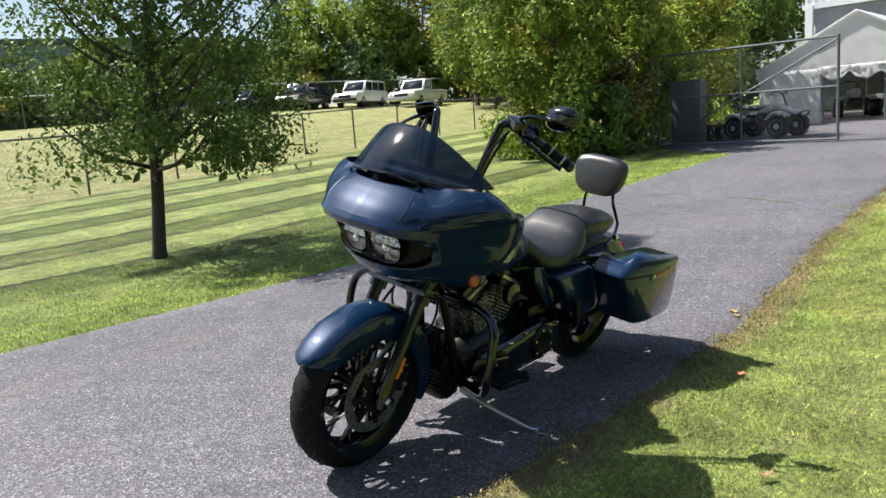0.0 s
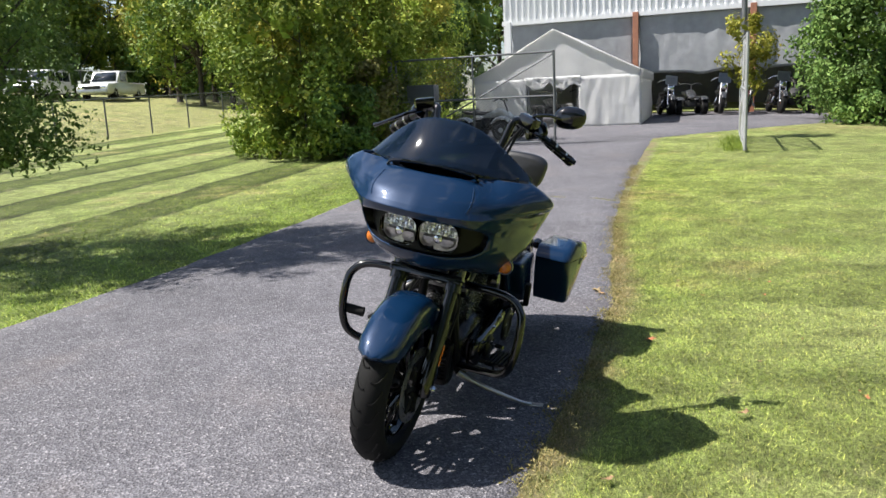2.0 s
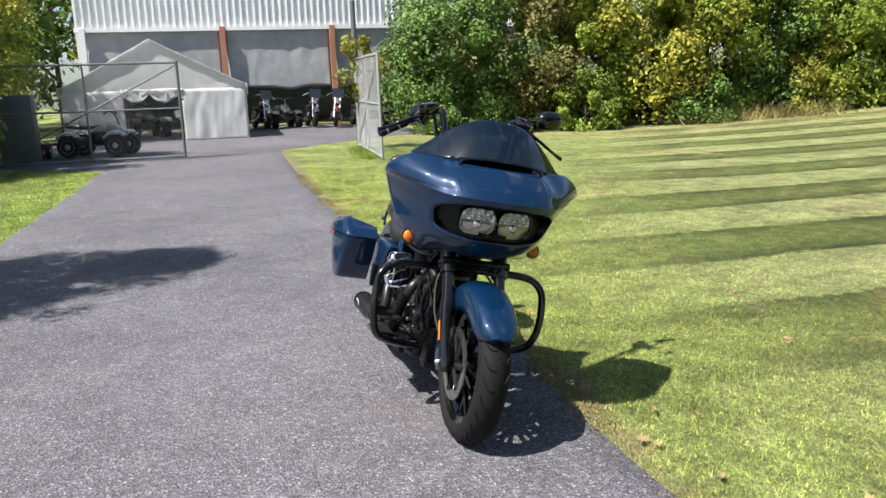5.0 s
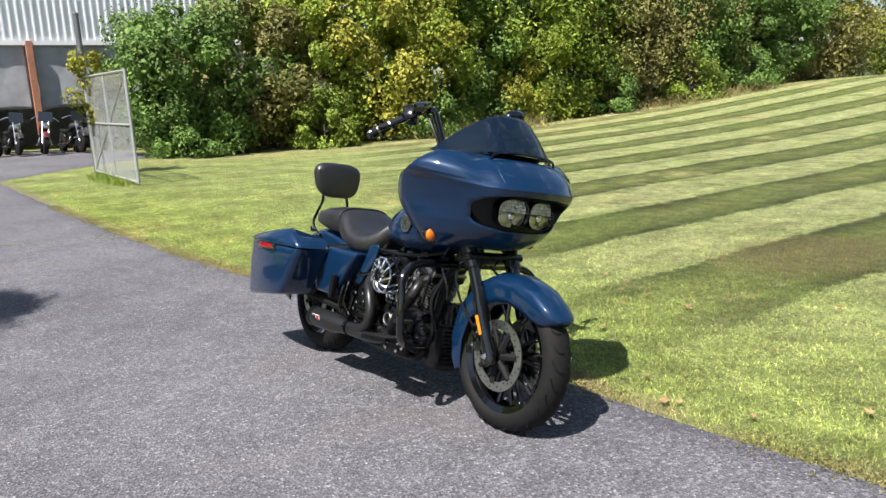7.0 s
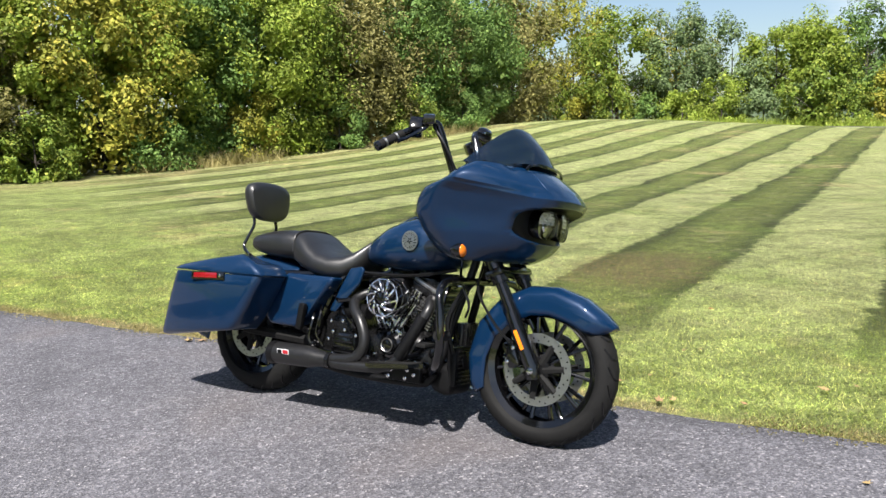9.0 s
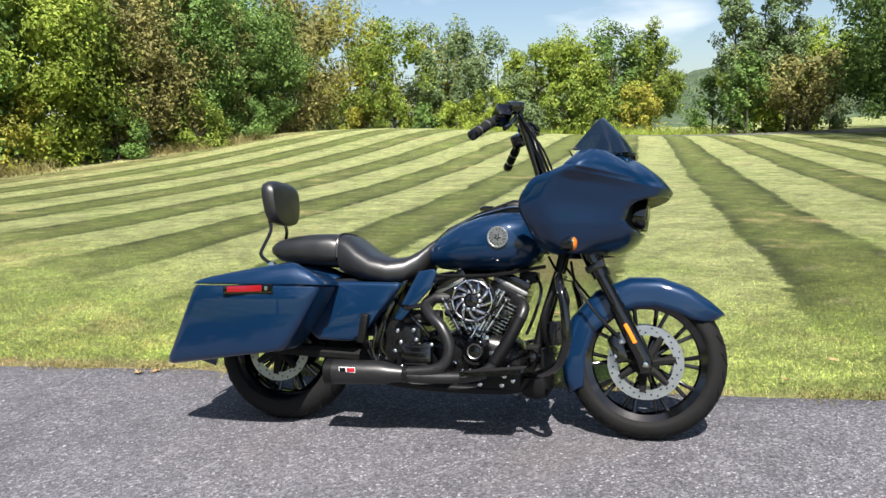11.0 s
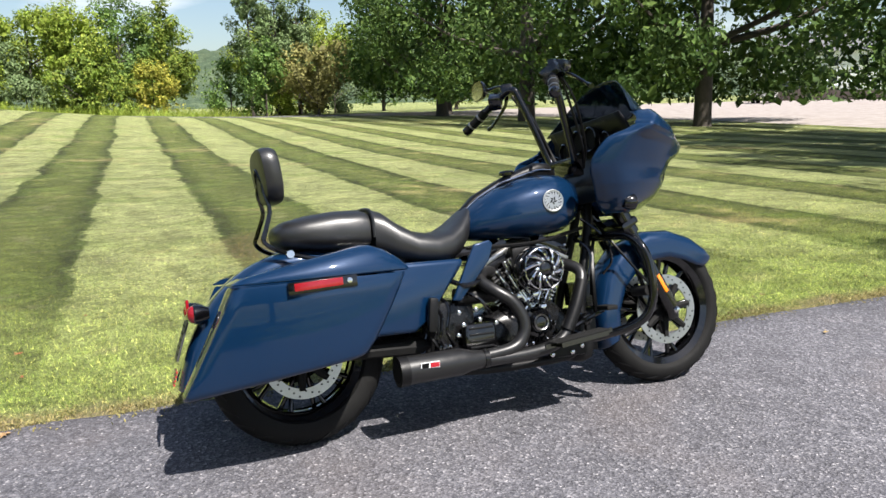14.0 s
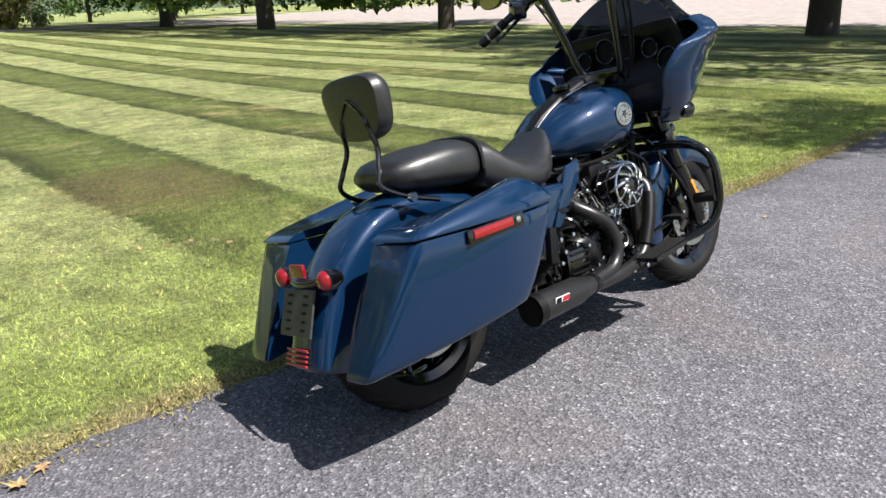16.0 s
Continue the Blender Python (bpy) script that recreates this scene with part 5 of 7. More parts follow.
# Handlebar.
bar = new("handlebar")
bar.parent = bike
tagged(bar, "tall black handlebar")
for s in (1, -1):
    part("bar", tube(bmesh.new(), [(1.215, 0.0, 0.985), (1.207, 0.060 * s, 0.985), (1.195, 0.098 * s, 1.0), (1.150, 0.128 * s, 1.15), (1.100, 0.160 * s, 1.305), (1.085, 0.172 * s, 1.336), (1.062, 0.208 * s, 1.332), (1.020, 0.286 * s, 1.285), (0.956, 0.396 * s, 1.208)], 0.0165, 12, 6), GLOSS_BLACK, bar)
    part("grip", tube(bmesh.new(), [(1.005, 0.311 * s, 1.268), (0.958, 0.393 * s, 1.211), (0.952, 0.404 * s, 1.203)], [0.0205, 0.0195, 0.021], 14, 1), RUBBER, bar)
    for k in range(2):
        p = Vector((0.990, 0.337 * s, 1.250)).lerp(Vector((0.966, 0.380 * s, 1.220)), k)
        q = Vector((-0.0080, 0.0140 * s, -0.0098))
        part("grip_band", tube(bmesh.new(), [p - q * 0.22, p + q * 0.22], 0.0216, 14, 1), STEEL, bar, "bright metal band round the grip")
    part("bar_end", tube(bmesh.new(), [(0.953, 0.402 * s, 1.204), (0.946, 0.414 * s, 1.196), (0.943, 0.419 * s, 1.192)], [0.022, 0.021, 0.012], 12, 1), GLOSS_BLACK, bar)
    part("switch_box", box(bmesh.new(), (0.060, 0.085, 0.062), (1.035, 0.258 * s, 1.306), 0.014, Matrix.Rotation(radians(-32 * s), 4, "Z") @ Matrix.Rotation(radians(28 * s), 4, "X")), GLOSS_BLACK, bar)
    part("lever", tube(bmesh.new(), [(1.085, 0.240 * s, 1.316), (1.100, 0.300 * s, 1.288), (1.092, 0.405 * s, 1.232), (1.082, 0.450 * s, 1.212)], [0.009, 0.008, 0.007, 0.010], 8, 5), GLOSS_BLACK, bar)
    part("reservoir", box(bmesh.new(), (0.055, 0.085, 0.045), (1.085, 0.232 * s, 1.345), 0.012, Matrix.Rotation(radians(-30 * s), 4, "Z") @ Matrix.Rotation(radians(-14 * s), 4, "X")), GLOSS_BLACK, bar)
    for d in (0.0, 0.016):
        part("cable", tube(bmesh.new(), [(1.095, 0.21 * s, 1.318), (1.145 + d, 0.182 * s - d, 1.22), (1.212 + d, 0.142 * s, 1.05), (1.245, 0.09 * s, 0.95)], 0.0055, 6, 6), SATIN_BLACK, bar)
part("riser", box(bmesh.new(), (0.06, 0.16, 0.075), (1.225, 0, 0.955), 0.015), GLOSS_BLACK, bar)
mirror = new("mirror")
mirror.parent = bike
tagged(mirror, "black oval mirror on a bent stem")
part("stem", tube(bmesh.new(), [(1.080, 0.235, 1.34), (1.086, 0.250, 1.368), (1.068, 0.300, 1.380), (1.036, 0.352, 1.374)], 0.007, 8, 5), GLOSS_BLACK, mirror)
bm = bmesh.new()
loft(bm, [[(x, 0.384 + 0.066 * k * math.copysign(abs(math.cos(a)) ** 0.8, math.cos(a)), 1.382 + 0.047 * k * math.copysign(abs(math.sin(a)) ** 0.8, math.sin(a)) + 0.1 * 0.066 * math.cos(a)) for a in np.linspace(0, 2 * math.pi, 28, endpoint=False)]
          for x, k in ((1.044, 0.35), (1.038, 0.75), (1.022, 0.98), (1.010, 1.0))], True, True)
part("shell", bm, GLOSS_BLACK, mirror)
bm = bmesh.new()
bm.faces.new([bm.verts.new((1.0085, 0.384 + 0.060 * math.copysign(abs(math.cos(a)) ** 0.8, math.cos(a)), 1.382 + 0.042 * math.copysign(abs(math.sin(a)) ** 0.8, math.sin(a)))) for a in np.linspace(0, 2 * math.pi, 28, endpoint=False)])
part("mirror_glass", bm, CHROME, mirror, "mirror glass")

# Tank, console, seat.
tank = part("fuel_tank", hull(bmesh.new(), [(0.665, 0.705, 0.745, 0.045, 2.2), (0.69, 0.695, 0.790, 0.085, 2.3), (0.75, 0.685, 0.842, 0.135, 2.5), (0.84, 0.678, 0.890, 0.178, 2.6), (0.94, 0.675, 0.922, 0.203, 2.7),
                                              (1.03, 0.678, 0.935, 0.208, 2.7), (1.11, 0.690, 0.932, 0.190, 2.6), (1.17, 0.715, 0.915, 0.140, 2.4), (1.195, 0.76, 0.88, 0.06, 2.2)], 36), PAINT, bike, "blue teardrop fuel tank")
part("console", hull(bmesh.new(), [(0.70, 0.79, 0.815, 0.020, 3), (0.76, 0.83, 0.868, 0.032, 3), (0.88, 0.89, 0.928, 0.040, 3), (0.98, 0.915, 0.965, 0.048, 3), (1.05, 0.92, 0.990, 0.052, 3), (1.11, 0.92, 0.985, 0.046, 3), (1.14, 0.91, 0.95, 0.03, 3)], 20), SATIN_BLACK, bike, "black tank console")
for s in (1, -1):
    part("console_trim", tube(bmesh.new(), [(0.715, 0.026 * s, 0.812), (0.78, 0.036 * s, 0.862), (0.88, 0.043 * s, 0.912), (0.98, 0.051 * s, 0.940), (1.05, 0.055 * s, 0.955), (1.11, 0.049 * s, 0.952)], 0.0035, 6, 4), CHROME, bike, "thin bright trim along the console")
part("filler_cap", lathe(bmesh.new(), [(0.034, 0), (0.036, 0.012), (0.028, 0.02), (0.002, 0.022)], 20, "z", (0.93, 0, 0.943)), GLOSS_BLACK, bike)
for s in (1, -1):
    badge = new("tank_badge")
    badge.parent = bike
    tagged(badge, "round silver emblem with pierced rays")
    badge.matrix_basis = Matrix.Translation((1.015, 0.2085 * s, 0.815)) @ Matrix.Rotation(radians(4 * s), 4, "Z")
    bm = bmesh.new()
    loft(bm, [[(r * math.cos(t), h * s, r * math.sin(t)) for t in np.linspace(0, 2 * math.pi, 32, endpoint=False)] for r, h in ((0.040, 0), (0.044, 0.0), (0.044, 0.004), (0.040, 0.005), (0.036, 0.003), (0.036, 0.0))], True, False)
    part("emblem_ring", bm, STEEL, badge)
    part("emblem_disc", lathe(bmesh.new(), [(0.040, 0), (0.040, 0.0035 * s), (0.002, 0.0045 * s)], 28), STEEL, badge, "brushed silver disc")
    bm = bmesh.new()
    for i in range(16):
        a = 2 * math.pi * i / 16
        k = 0.022 + 0.004 * (i % 3)
        tube(bm, [(k * math.cos(a), 0.0045 * s, k * math.sin(a)), (0.036 * math.cos(a + 0.18), 0.0045 * s, 0.036 * math.sin(a + 0.18))], [0.0009, 0.0019], 5, 1)
    for i in range(5):
        a = 2 * math.pi * i / 5 + 0.5
        tube(bm, [(0.005 * math.cos(a), 0.005 * s, 0.005 * math.sin(a)), (0.016 * math.cos(a + 0.6), 0.005 * s, 0.016 * math.sin(a + 0.6))], [0.0035, 0.0015], 5, 1)
    part("emblem_rays", bm, GLOSS_BLACK, badge, "black pierced rays")
part("rider_seat", hull(bmesh.new(), [(0.288, 0.690, 0.815, 0.120, 3.2), (0.296, 0.665, 0.838, 0.160, 3.2), (0.33, 0.645, 0.832, 0.172, 3.0), (0.385, 0.630, 0.788, 0.186, 2.8), (0.45, 0.615, 0.748, 0.194, 2.7), (0.53, 0.605, 0.732, 0.190, 2.7),
                                      (0.60, 0.612, 0.742, 0.168, 2.7), (0.65, 0.635, 0.772, 0.140, 2.6), (0.69, 0.680, 0.805, 0.110, 2.5), (0.715, 0.735, 0.825, 0.075, 2.4), (0.722, 0.77, 0.80, 0.03, 2.2)], 32), LEATHER, bike, "black leather rider seat")
part("passenger_seat", hull(bmesh.new(), [(-0.062, 0.758, 0.778, 0.040, 2.4), (-0.052, 0.735, 0.796, 0.095, 2.4), (-0.02, 0.715, 0.815, 0.128, 2.5), (0.06, 0.700, 0.832, 0.148, 2.7), (0.16, 0.692, 0.842, 0.155, 3.0), (0.25, 0.688, 0.842, 0.158, 3.0), (0.282, 0.690, 0.832, 0.150, 3.0), (0.286, 0.71, 0.81, 0.12, 3)], 32), LEATHER, bike, "black leather passenger seat")
for x, hw, lo, hi in ((0.291, 0.158, 0.68, 0.842),):
    bm = bmesh.new()
    tube(bm, [(x, hw * math.copysign(abs(math.cos(a)) ** 0.62, math.cos(a)), (lo + hi) / 2 + (hi - lo) / 2 * math.copysign(abs(math.sin(a)) ** 0.62, math.sin(a))) for a in np.linspace(-0.2, math.pi + 0.2, 20)], 0.006, 6, 2)
    part("seat_piping", bm, LEATHER, bike)

# Backrest.
back = new("backrest")
back.parent = bike
tagged(back, "padded black passenger backrest on bent bars")
bm = bmesh.new()
rings = []
for d, k in ((-0.034, 0.82), (-0.028, 0.95), (-0.008, 1.0), (0.014, 1.0), (0.030, 0.94), (0.038, 0.75), (0.040, 0.02)):
    ring = []
    for a in np.linspace(0, 2 * math.pi, 36, endpoint=False):
        c, s = math.cos(a), math.sin(a)
        v = 0.102 * k * math.copysign(abs(s) ** 0.62, s)
        hw = 0.142 + 0.020 * (v / 0.102)
        ring.append(Vector((d - 0.12 * v, hw * k * math.copysign(abs(c) ** 0.62, c), v)))
    rings.append(ring)
loft(bm, rings)
bmesh.ops.translate(bm, verts=bm.verts, vec=(-0.054, -0.006, 0.985))
part("pad", bm, LEATHER, back, "black leather pad")
for s in (1, -1):
    part("upright", tube(bmesh.new(), [(-0.072, 0.050 * s - 0.006, 0.995), (-0.082, 0.070 * s - 0.006, 0.93), (-0.066, 0.082 * s, 0.86), (-0.088, 0.098 * s, 0.79), (-0.098, 0.110 * s, 0.742), (-0.03, 0.135 * s, 0.700), (0.08, 0.155 * s, 0.668)], 0.0085, 8, 6), GLOSS_BLACK, back)
    part("dock", lathe(bmesh.new(), [(0.014, -0.012), (0.017, 0), (0.014, 0.012)], 12, "y", (-0.02, 0.150 * s, 0.695)), CHROME, back)
part("crossbar", tube(bmesh.new(), [(-0.083, -0.062, 0.965), (-0.093, -0.006, 1.012), (-0.083, 0.050, 0.965)], 0.0075, 8, 6), GLOSS_BLACK, back)

# Rear fender, saddlebags, side covers.
bm = bmesh.new()
line = smooth_line([(0.30, 0, 0.655), (0.14, 0, 0.700), (-0.02, 0, 0.705), (-0.17, 0, 0.655), (-0.29, 0, 0.555), (-0.365, 0, 0.435), (-0.405, 0, 0.33), (-0.425, 0, 0.262)], 4)
rings = []
for i, p in enumerate(line):
    d = (line[min(i + 1, len(line) - 1)] - line[max(0, i - 1)]).normalized()
    nrm = Vector((-d.z, 0, d.x)) * -1
    hw = 0.098 + 0.008 * min(1, i / 16)
    ring = []
    for t in np.linspace(-1, 1, 23):
        y = hw * math.copysign(min(1, abs(t) * 1.5) ** 0.85, t)
        fall = 0.030 * min(1, abs(t) / 0.667) ** 3 + max(0, abs(t) - 0.667) / 0.333 * 0.085
        ring.append(p + Vector((0, y, 0)) - nrm * fall)
    rings.append(ring)
loft(bm, rings, False, False)
rear = thicken(part("rear_fender", bm, PAINT, bike, "blue painted rear fender"), 0.005)
for k in range(4):
    part("fender_stripe", box(bmesh.new(), (0.006, 0.115, 0.007), (-0.438 + 0.004 * k, 0, 0.282 + 0.014 * k), 0.002), TAG_RED, rear, "red reflector bar")
for s in (1, -1):
    tail = new("tail_light")
    tail.parent = bike
    tagged(tail, "round red tail light")
    tail.matrix_basis = Matrix.Translation((-0.355, 0.118 * s, 0.520))
    part("shell", lathe(bmesh.new(), [(0.004, 0.05), (0.02, 0.047), (0.031, 0.022), (0.034, 0.0), (0.031, -0.004)], 20, "x"), GLOSS_BLACK, tail)
    part("lens", lathe(bmesh.new(), [(0.030, -0.002), (0.029, -0.012), (0.020, -0.022), (0.002, -0.026)], 20, "x"), RED, tail)
    part("stalk", tube(bmesh.new(), [(0.0, 0, 0), (0.03, -0.06 * s, 0.0)], 0.012, 8, 1), GLOSS_BLACK, tail)
part("top_reflector", box(bmesh.new(), (0.012, 0.075, 0.042), (-0.372, 0, 0.548), 0.005), RED, rear, "red centre reflector")
plate = part("plate_bracket", slab(bmesh.new(), [(-0.380, 0.495), (-0.425, 0.365), (-0.419, 0.363), (-0.374, 0.493)], -0.084, 0.084, 0.0), PLASTIC_GREY, bike, "empty dark grey slotted plate bracket")
for k in range(5):
    for s in (1, -1):
        part("slot", box(bmesh.new(), (0.003, 0.026, 0.008), (-0.386 - 0.0081 * k, 0.042 * s, 0.478 - 0.0235 * k), 0.0, Matrix.Rotation(radians(19), 4, "Y")), RUBBER, plate)
part("tail_bar", tube(bmesh.new(), [(-0.345, -0.10, 0.518), (-0.365, 0, 0.505), (-0.345, 0.10, 0.518)], 0.016, 10, 5), GLOSS_BLACK, bike)

for s in (1, -1):
    bag = new("saddlebag")
    bag.parent = bike
    tagged(bag, "blue stretched hard saddlebag")
    def bag_side(x, v):
        """Distance of the outer face from the middle of the bike; fullest under the lid, drawn in towards both ends."""
        return 0.449 - 0.055 * (max(0.0, 0.07 - x) / 0.40) ** 1.7 - 0.045 * (max(0.0, x - 0.07) / 0.25) ** 1.6 - 0.040 * (1 - v) ** 1.4

    def bag_ring(xr, xf, zz, v, shrink=0.0, grow=0.0, n=16):
        """A level slice with rounded corners, from the rear edge round the outer face and back."""
        ring, inn = [], 0.232
        for k in range(n + 1):
            u = k / n
            c = 0.5 - 0.5 * math.cos(math.pi * u)
            x = xr + shrink + (xf - xr - 2 * shrink) * c
            edge = min(u, 1 - u) * n
            ring.append((x, s * (bag_side(x, v) + grow - shrink - (0.030, 0.008, 0.0)[min(2, int(edge))]), zz(c)))
        return ring + [(xf - shrink, s * inn, zz(1.0)), (xr + shrink, s * inn, zz(0.0))]

    rings = []
    for v, shrink in ((0.0, 0.024), (0.012, 0.010), (0.035, 0.003), (0.08, 0.0), (0.22, 0.0), (0.4, 0.0), (0.6, 0.0), (0.8, 0.0), (0.97, 0.0), (1.0, 0.003)):
        rear_x = -0.432 + 0.180 * v ** 0.95
        front_x = 0.150 + 0.172 * v ** 0.8
        rings.append(bag_ring(rear_x, front_x, lambda c, v=v: (0.254 + 0.078 * c) + (0.601 - 0.254 - 0.078 * c) * v, v, shrink))
    part("bag_body", lofted(rings, True), PAINT, bag)
    rings = []
    for v, shrink in ((0.0, 0.004), (0.05, -0.002), (0.16, -0.003), (0.40, 0.003), (0.66, 0.012), (0.86, 0.026), (0.96, 0.044), (1.0, 0.075)):
        top = lambda c: 0.632 + 0.072 * min(1.0, c / 0.86) ** 0.8 - 0.040 * (max(0.0, c - 0.86) / 0.14) ** 1.6
        rings.append(bag_ring(-0.258 + 0.02 * v, 0.334 - 0.030 * v, lambda c, v=v: 0.606 + (top(c) - 0.606) * v, 1.0, shrink, 0.003))
    part("bag_lid", lofted(rings, True), PAINT, bag)
    part("hinge_plate", box(bmesh.new(), (0.225, 0.010, 0.040), (0.022, 0.4440 * s, 0.586), 0.004, Matrix.Rotation(radians(-2.5), 4, "Y")), GLOSS_BLACK, bag)
    part("side_reflector", box(bmesh.new(), (0.158, 0.010, 0.026), (0.008, 0.4480 * s, 0.588), 0.004, Matrix.Rotation(radians(-2.5), 4, "Y")), RED, bag, "red side reflector")
    part("lock", lathe(bmesh.new(), [(0.009, 0), (0.009, 0.004 * s), (0.002, 0.005 * s)], 12, "y", (0.108, 0.4495 * s, 0.592)), CHROME, bag)
    cover = slab(bmesh.new(), [(0.32, 0.628), (0.20, 0.52), (0.205, 0.40), (0.235, 0.372), (0.40, 0.370), (0.455, 0.42), (0.595, 0.590), (0.612, 0.624)], 0.13 * s, 0.225 * s, 0.020)
    part("side_cover", cover, PAINT, bike, "blue side cover below the seat")
    part("frame_shield", slab(bmesh.new(), [(0.565, 0.468), (0.600, 0.462), (0.730, 0.605), (0.752, 0.668), (0.738, 0.684), (0.672, 0.672), (0.630, 0.590)], 0.165 * s, 0.180 * s, 0.006), PAINT, bike, "blue frame shield under the seat")

# Frame, engine.
for s in (1, -1):
    part("frame_tube", tube(bmesh.new(), [(1.29, 0.03 * s, 0.88), (1.255, 0.055 * s, 0.70), (1.192, 0.08 * s, 0.48), (1.150, 0.10 * s, 0.30), (1.110, 0.11 * s, 0.215), (1.04, 0.12 * s, 0.185), (0.70, 0.13 * s, 0.185), (0.40, 0.14 * s, 0.22)], 0.019, 10, 6), SATIN_BLACK, bike)
    part("frame_tube", tube(bmesh.new(), [(1.25, 0.04 * s, 0.80), (0.95, 0.06 * s, 0.675), (0.60, 0.09 * s, 0.64), (0.25, 0.12 * s, 0.62), (0.10, 0.14 * s, 0.60)], 0.018, 8, 5), GLOSS_BLACK, bike)
    part("frame_tube", tube(bmesh.new(), [(0.60, 0.12 * s, 0.64), (0.52, 0.14 * s, 0.48), (0.42, 0.14 * s, 0.22)], 0.018, 8, 5), GLOSS_BLACK, bike)
    part("swingarm", tube(bmesh.new(), [(0.47, 0.13 * s, 0.31), (0.20, 0.145 * s, 0.32), (0.0, 0.145 * s, 0.327)], [0.035, 0.028, 0.026], 8, 4), RUBBER, bike)
    part("shock_absorber", tube(bmesh.new(), [(0.08, 0.155 * s, 0.34), (0.27, 0.165 * s, 0.56)], 0.026, 10, 1), SATIN_BLACK, bike)
part("radiator", box(bmesh.new(), (0.05, 0.20, 0.17), (1.205, 0, 0.275), 0.012), SATIN_BLACK, bike, "black oil cooler behind the front wheel")
for k in range(9):
    part("radiator_fin", box(bmesh.new(), (0.006, 0.17, 0.006), (1.232, 0, 0.200 + 0.018 * k), 0.0), DARK_METAL, bike)
part("crankcase", hull(bmesh.new(), [(0.66, 0.21, 0.36, 0.09, 3.0), (0.70, 0.19, 0.39, 0.120, 3.0), (0.80, 0.185, 0.42, 0.135, 3.0), (0.92, 0.185, 0.445, 0.138, 3.0), (1.04, 0.19, 0.42, 0.135, 3.0), (1.09, 0.20, 0.38, 0.12, 3.0), (1.12, 0.24, 0.34, 0.08, 3.0)], 28), DARK_METAL, bike, "dark engine crankcase")
for ang in (26, -26):
    base = Vector((0.925, 0, 0.355))
    d = Vector((-math.sin(radians(ang)), 0, math.cos(radians(ang))))
    cyl = new("cylinder")
    cyl.parent = bike
    tagged(cyl, "black finned engine cylinder")
    cyl.matrix_basis = Matrix.Translation(base) @ Matrix.Rotation(radians(-ang), 4, "Y")
    part("barrel", lathe(bmesh.new(), [(0.062, 0.05), (0.062, 0.245), (0.05, 0.25)], 24, "z"), DARK_METAL, cyl)
    for k in range(11):
        z = 0.082 + 0.0155 * k
        hw = 0.084 + 0.008 * min(k, 5) / 5
        bm = box(bmesh.new(), (hw * 1.95, hw * 2.2, 0.0060), (0, 0, z), 0.0)
        vert_edges = [e for e in bm.edges if abs(e.verts[0].co.z - e.verts[1].co.z) > 0.004]
        bmesh.ops.bevel(bm, geom=vert_edges, offset=0.03, segments=3, affect="EDGES")
        part("fin", bm, FIN, cyl)
    part("head", box(bmesh.new(), (0.165, 0.195, 0.034), (0, 0, 0.264), 0.010), DARK_METAL, cyl)
    part("rocker_base", box(bmesh.new(), (0.160, 0.200, 0.018), (0, 0, 0.290), 0.005), STEEL, cyl, "machined rocker base")
    part("rocker_cover", box(bmesh.new(), (0.150, 0.190, 0.040), (0, 0, 0.318), 0.014), GLOSS_BLACK, cyl)
    part("pushrod_tube", tube(bmesh.new(), [(0.02 if ang > 0 else -0.02, -0.125, 0.02), (0.012 if ang > 0 else -0.012, -0.112, 0.26)], 0.011, 10, 1), CHROME, cyl)
    part("pushrod_tube", tube(bmesh.new(), [(0.048 if ang > 0 else -0.048, -0.125, 0.02), (0.034 if ang > 0 else -0.034, -0.112, 0.26)], 0.011, 10, 1), CHROME, cyl)
    for bx in (-0.055, 0.055):
        part("bolt", lathe(bmesh.new(), [(0.008, 0), (0.008, 0.008), (0.003, 0.011)], 8, "z", (bx, -0.078, 0.336)), CHROME, cyl)
# Air cleaner with curved blades.
air = new("air_cleaner")
air.parent = bike
tagged(air, "round open air cleaner with polished curved blades")
air.matrix_basis = Matrix.Translation((0.922, -0.205, 0.555))
part("filter", lathe(bmesh.new(), [(0.05, 0.06), (0.070, 0.05), (0.074, 0.0), (0.070, -0.045), (0.03, -0.05)], 32), SATIN_BLACK, air)
for r, y, t, m in ((0.081, -0.052, 0.0045, CHROME), (0.083, -0.012, 0.0055, GLOSS_BLACK), (0.083, 0.030, 0.0055, GLOSS_BLACK), (0.040, -0.066, 0.0040, GLOSS_BLACK)):
    ring = [[((r + t * math.cos(q)) * math.cos(a), y + t * math.sin(q), (r + t * math.cos(q)) * math.sin(a)) for a in np.linspace(0, 2 * math.pi, 40, endpoint=False)] for q in np.linspace(0, 2 * math.pi, 9)]
    part("ring", lofted(ring, False), m, air)
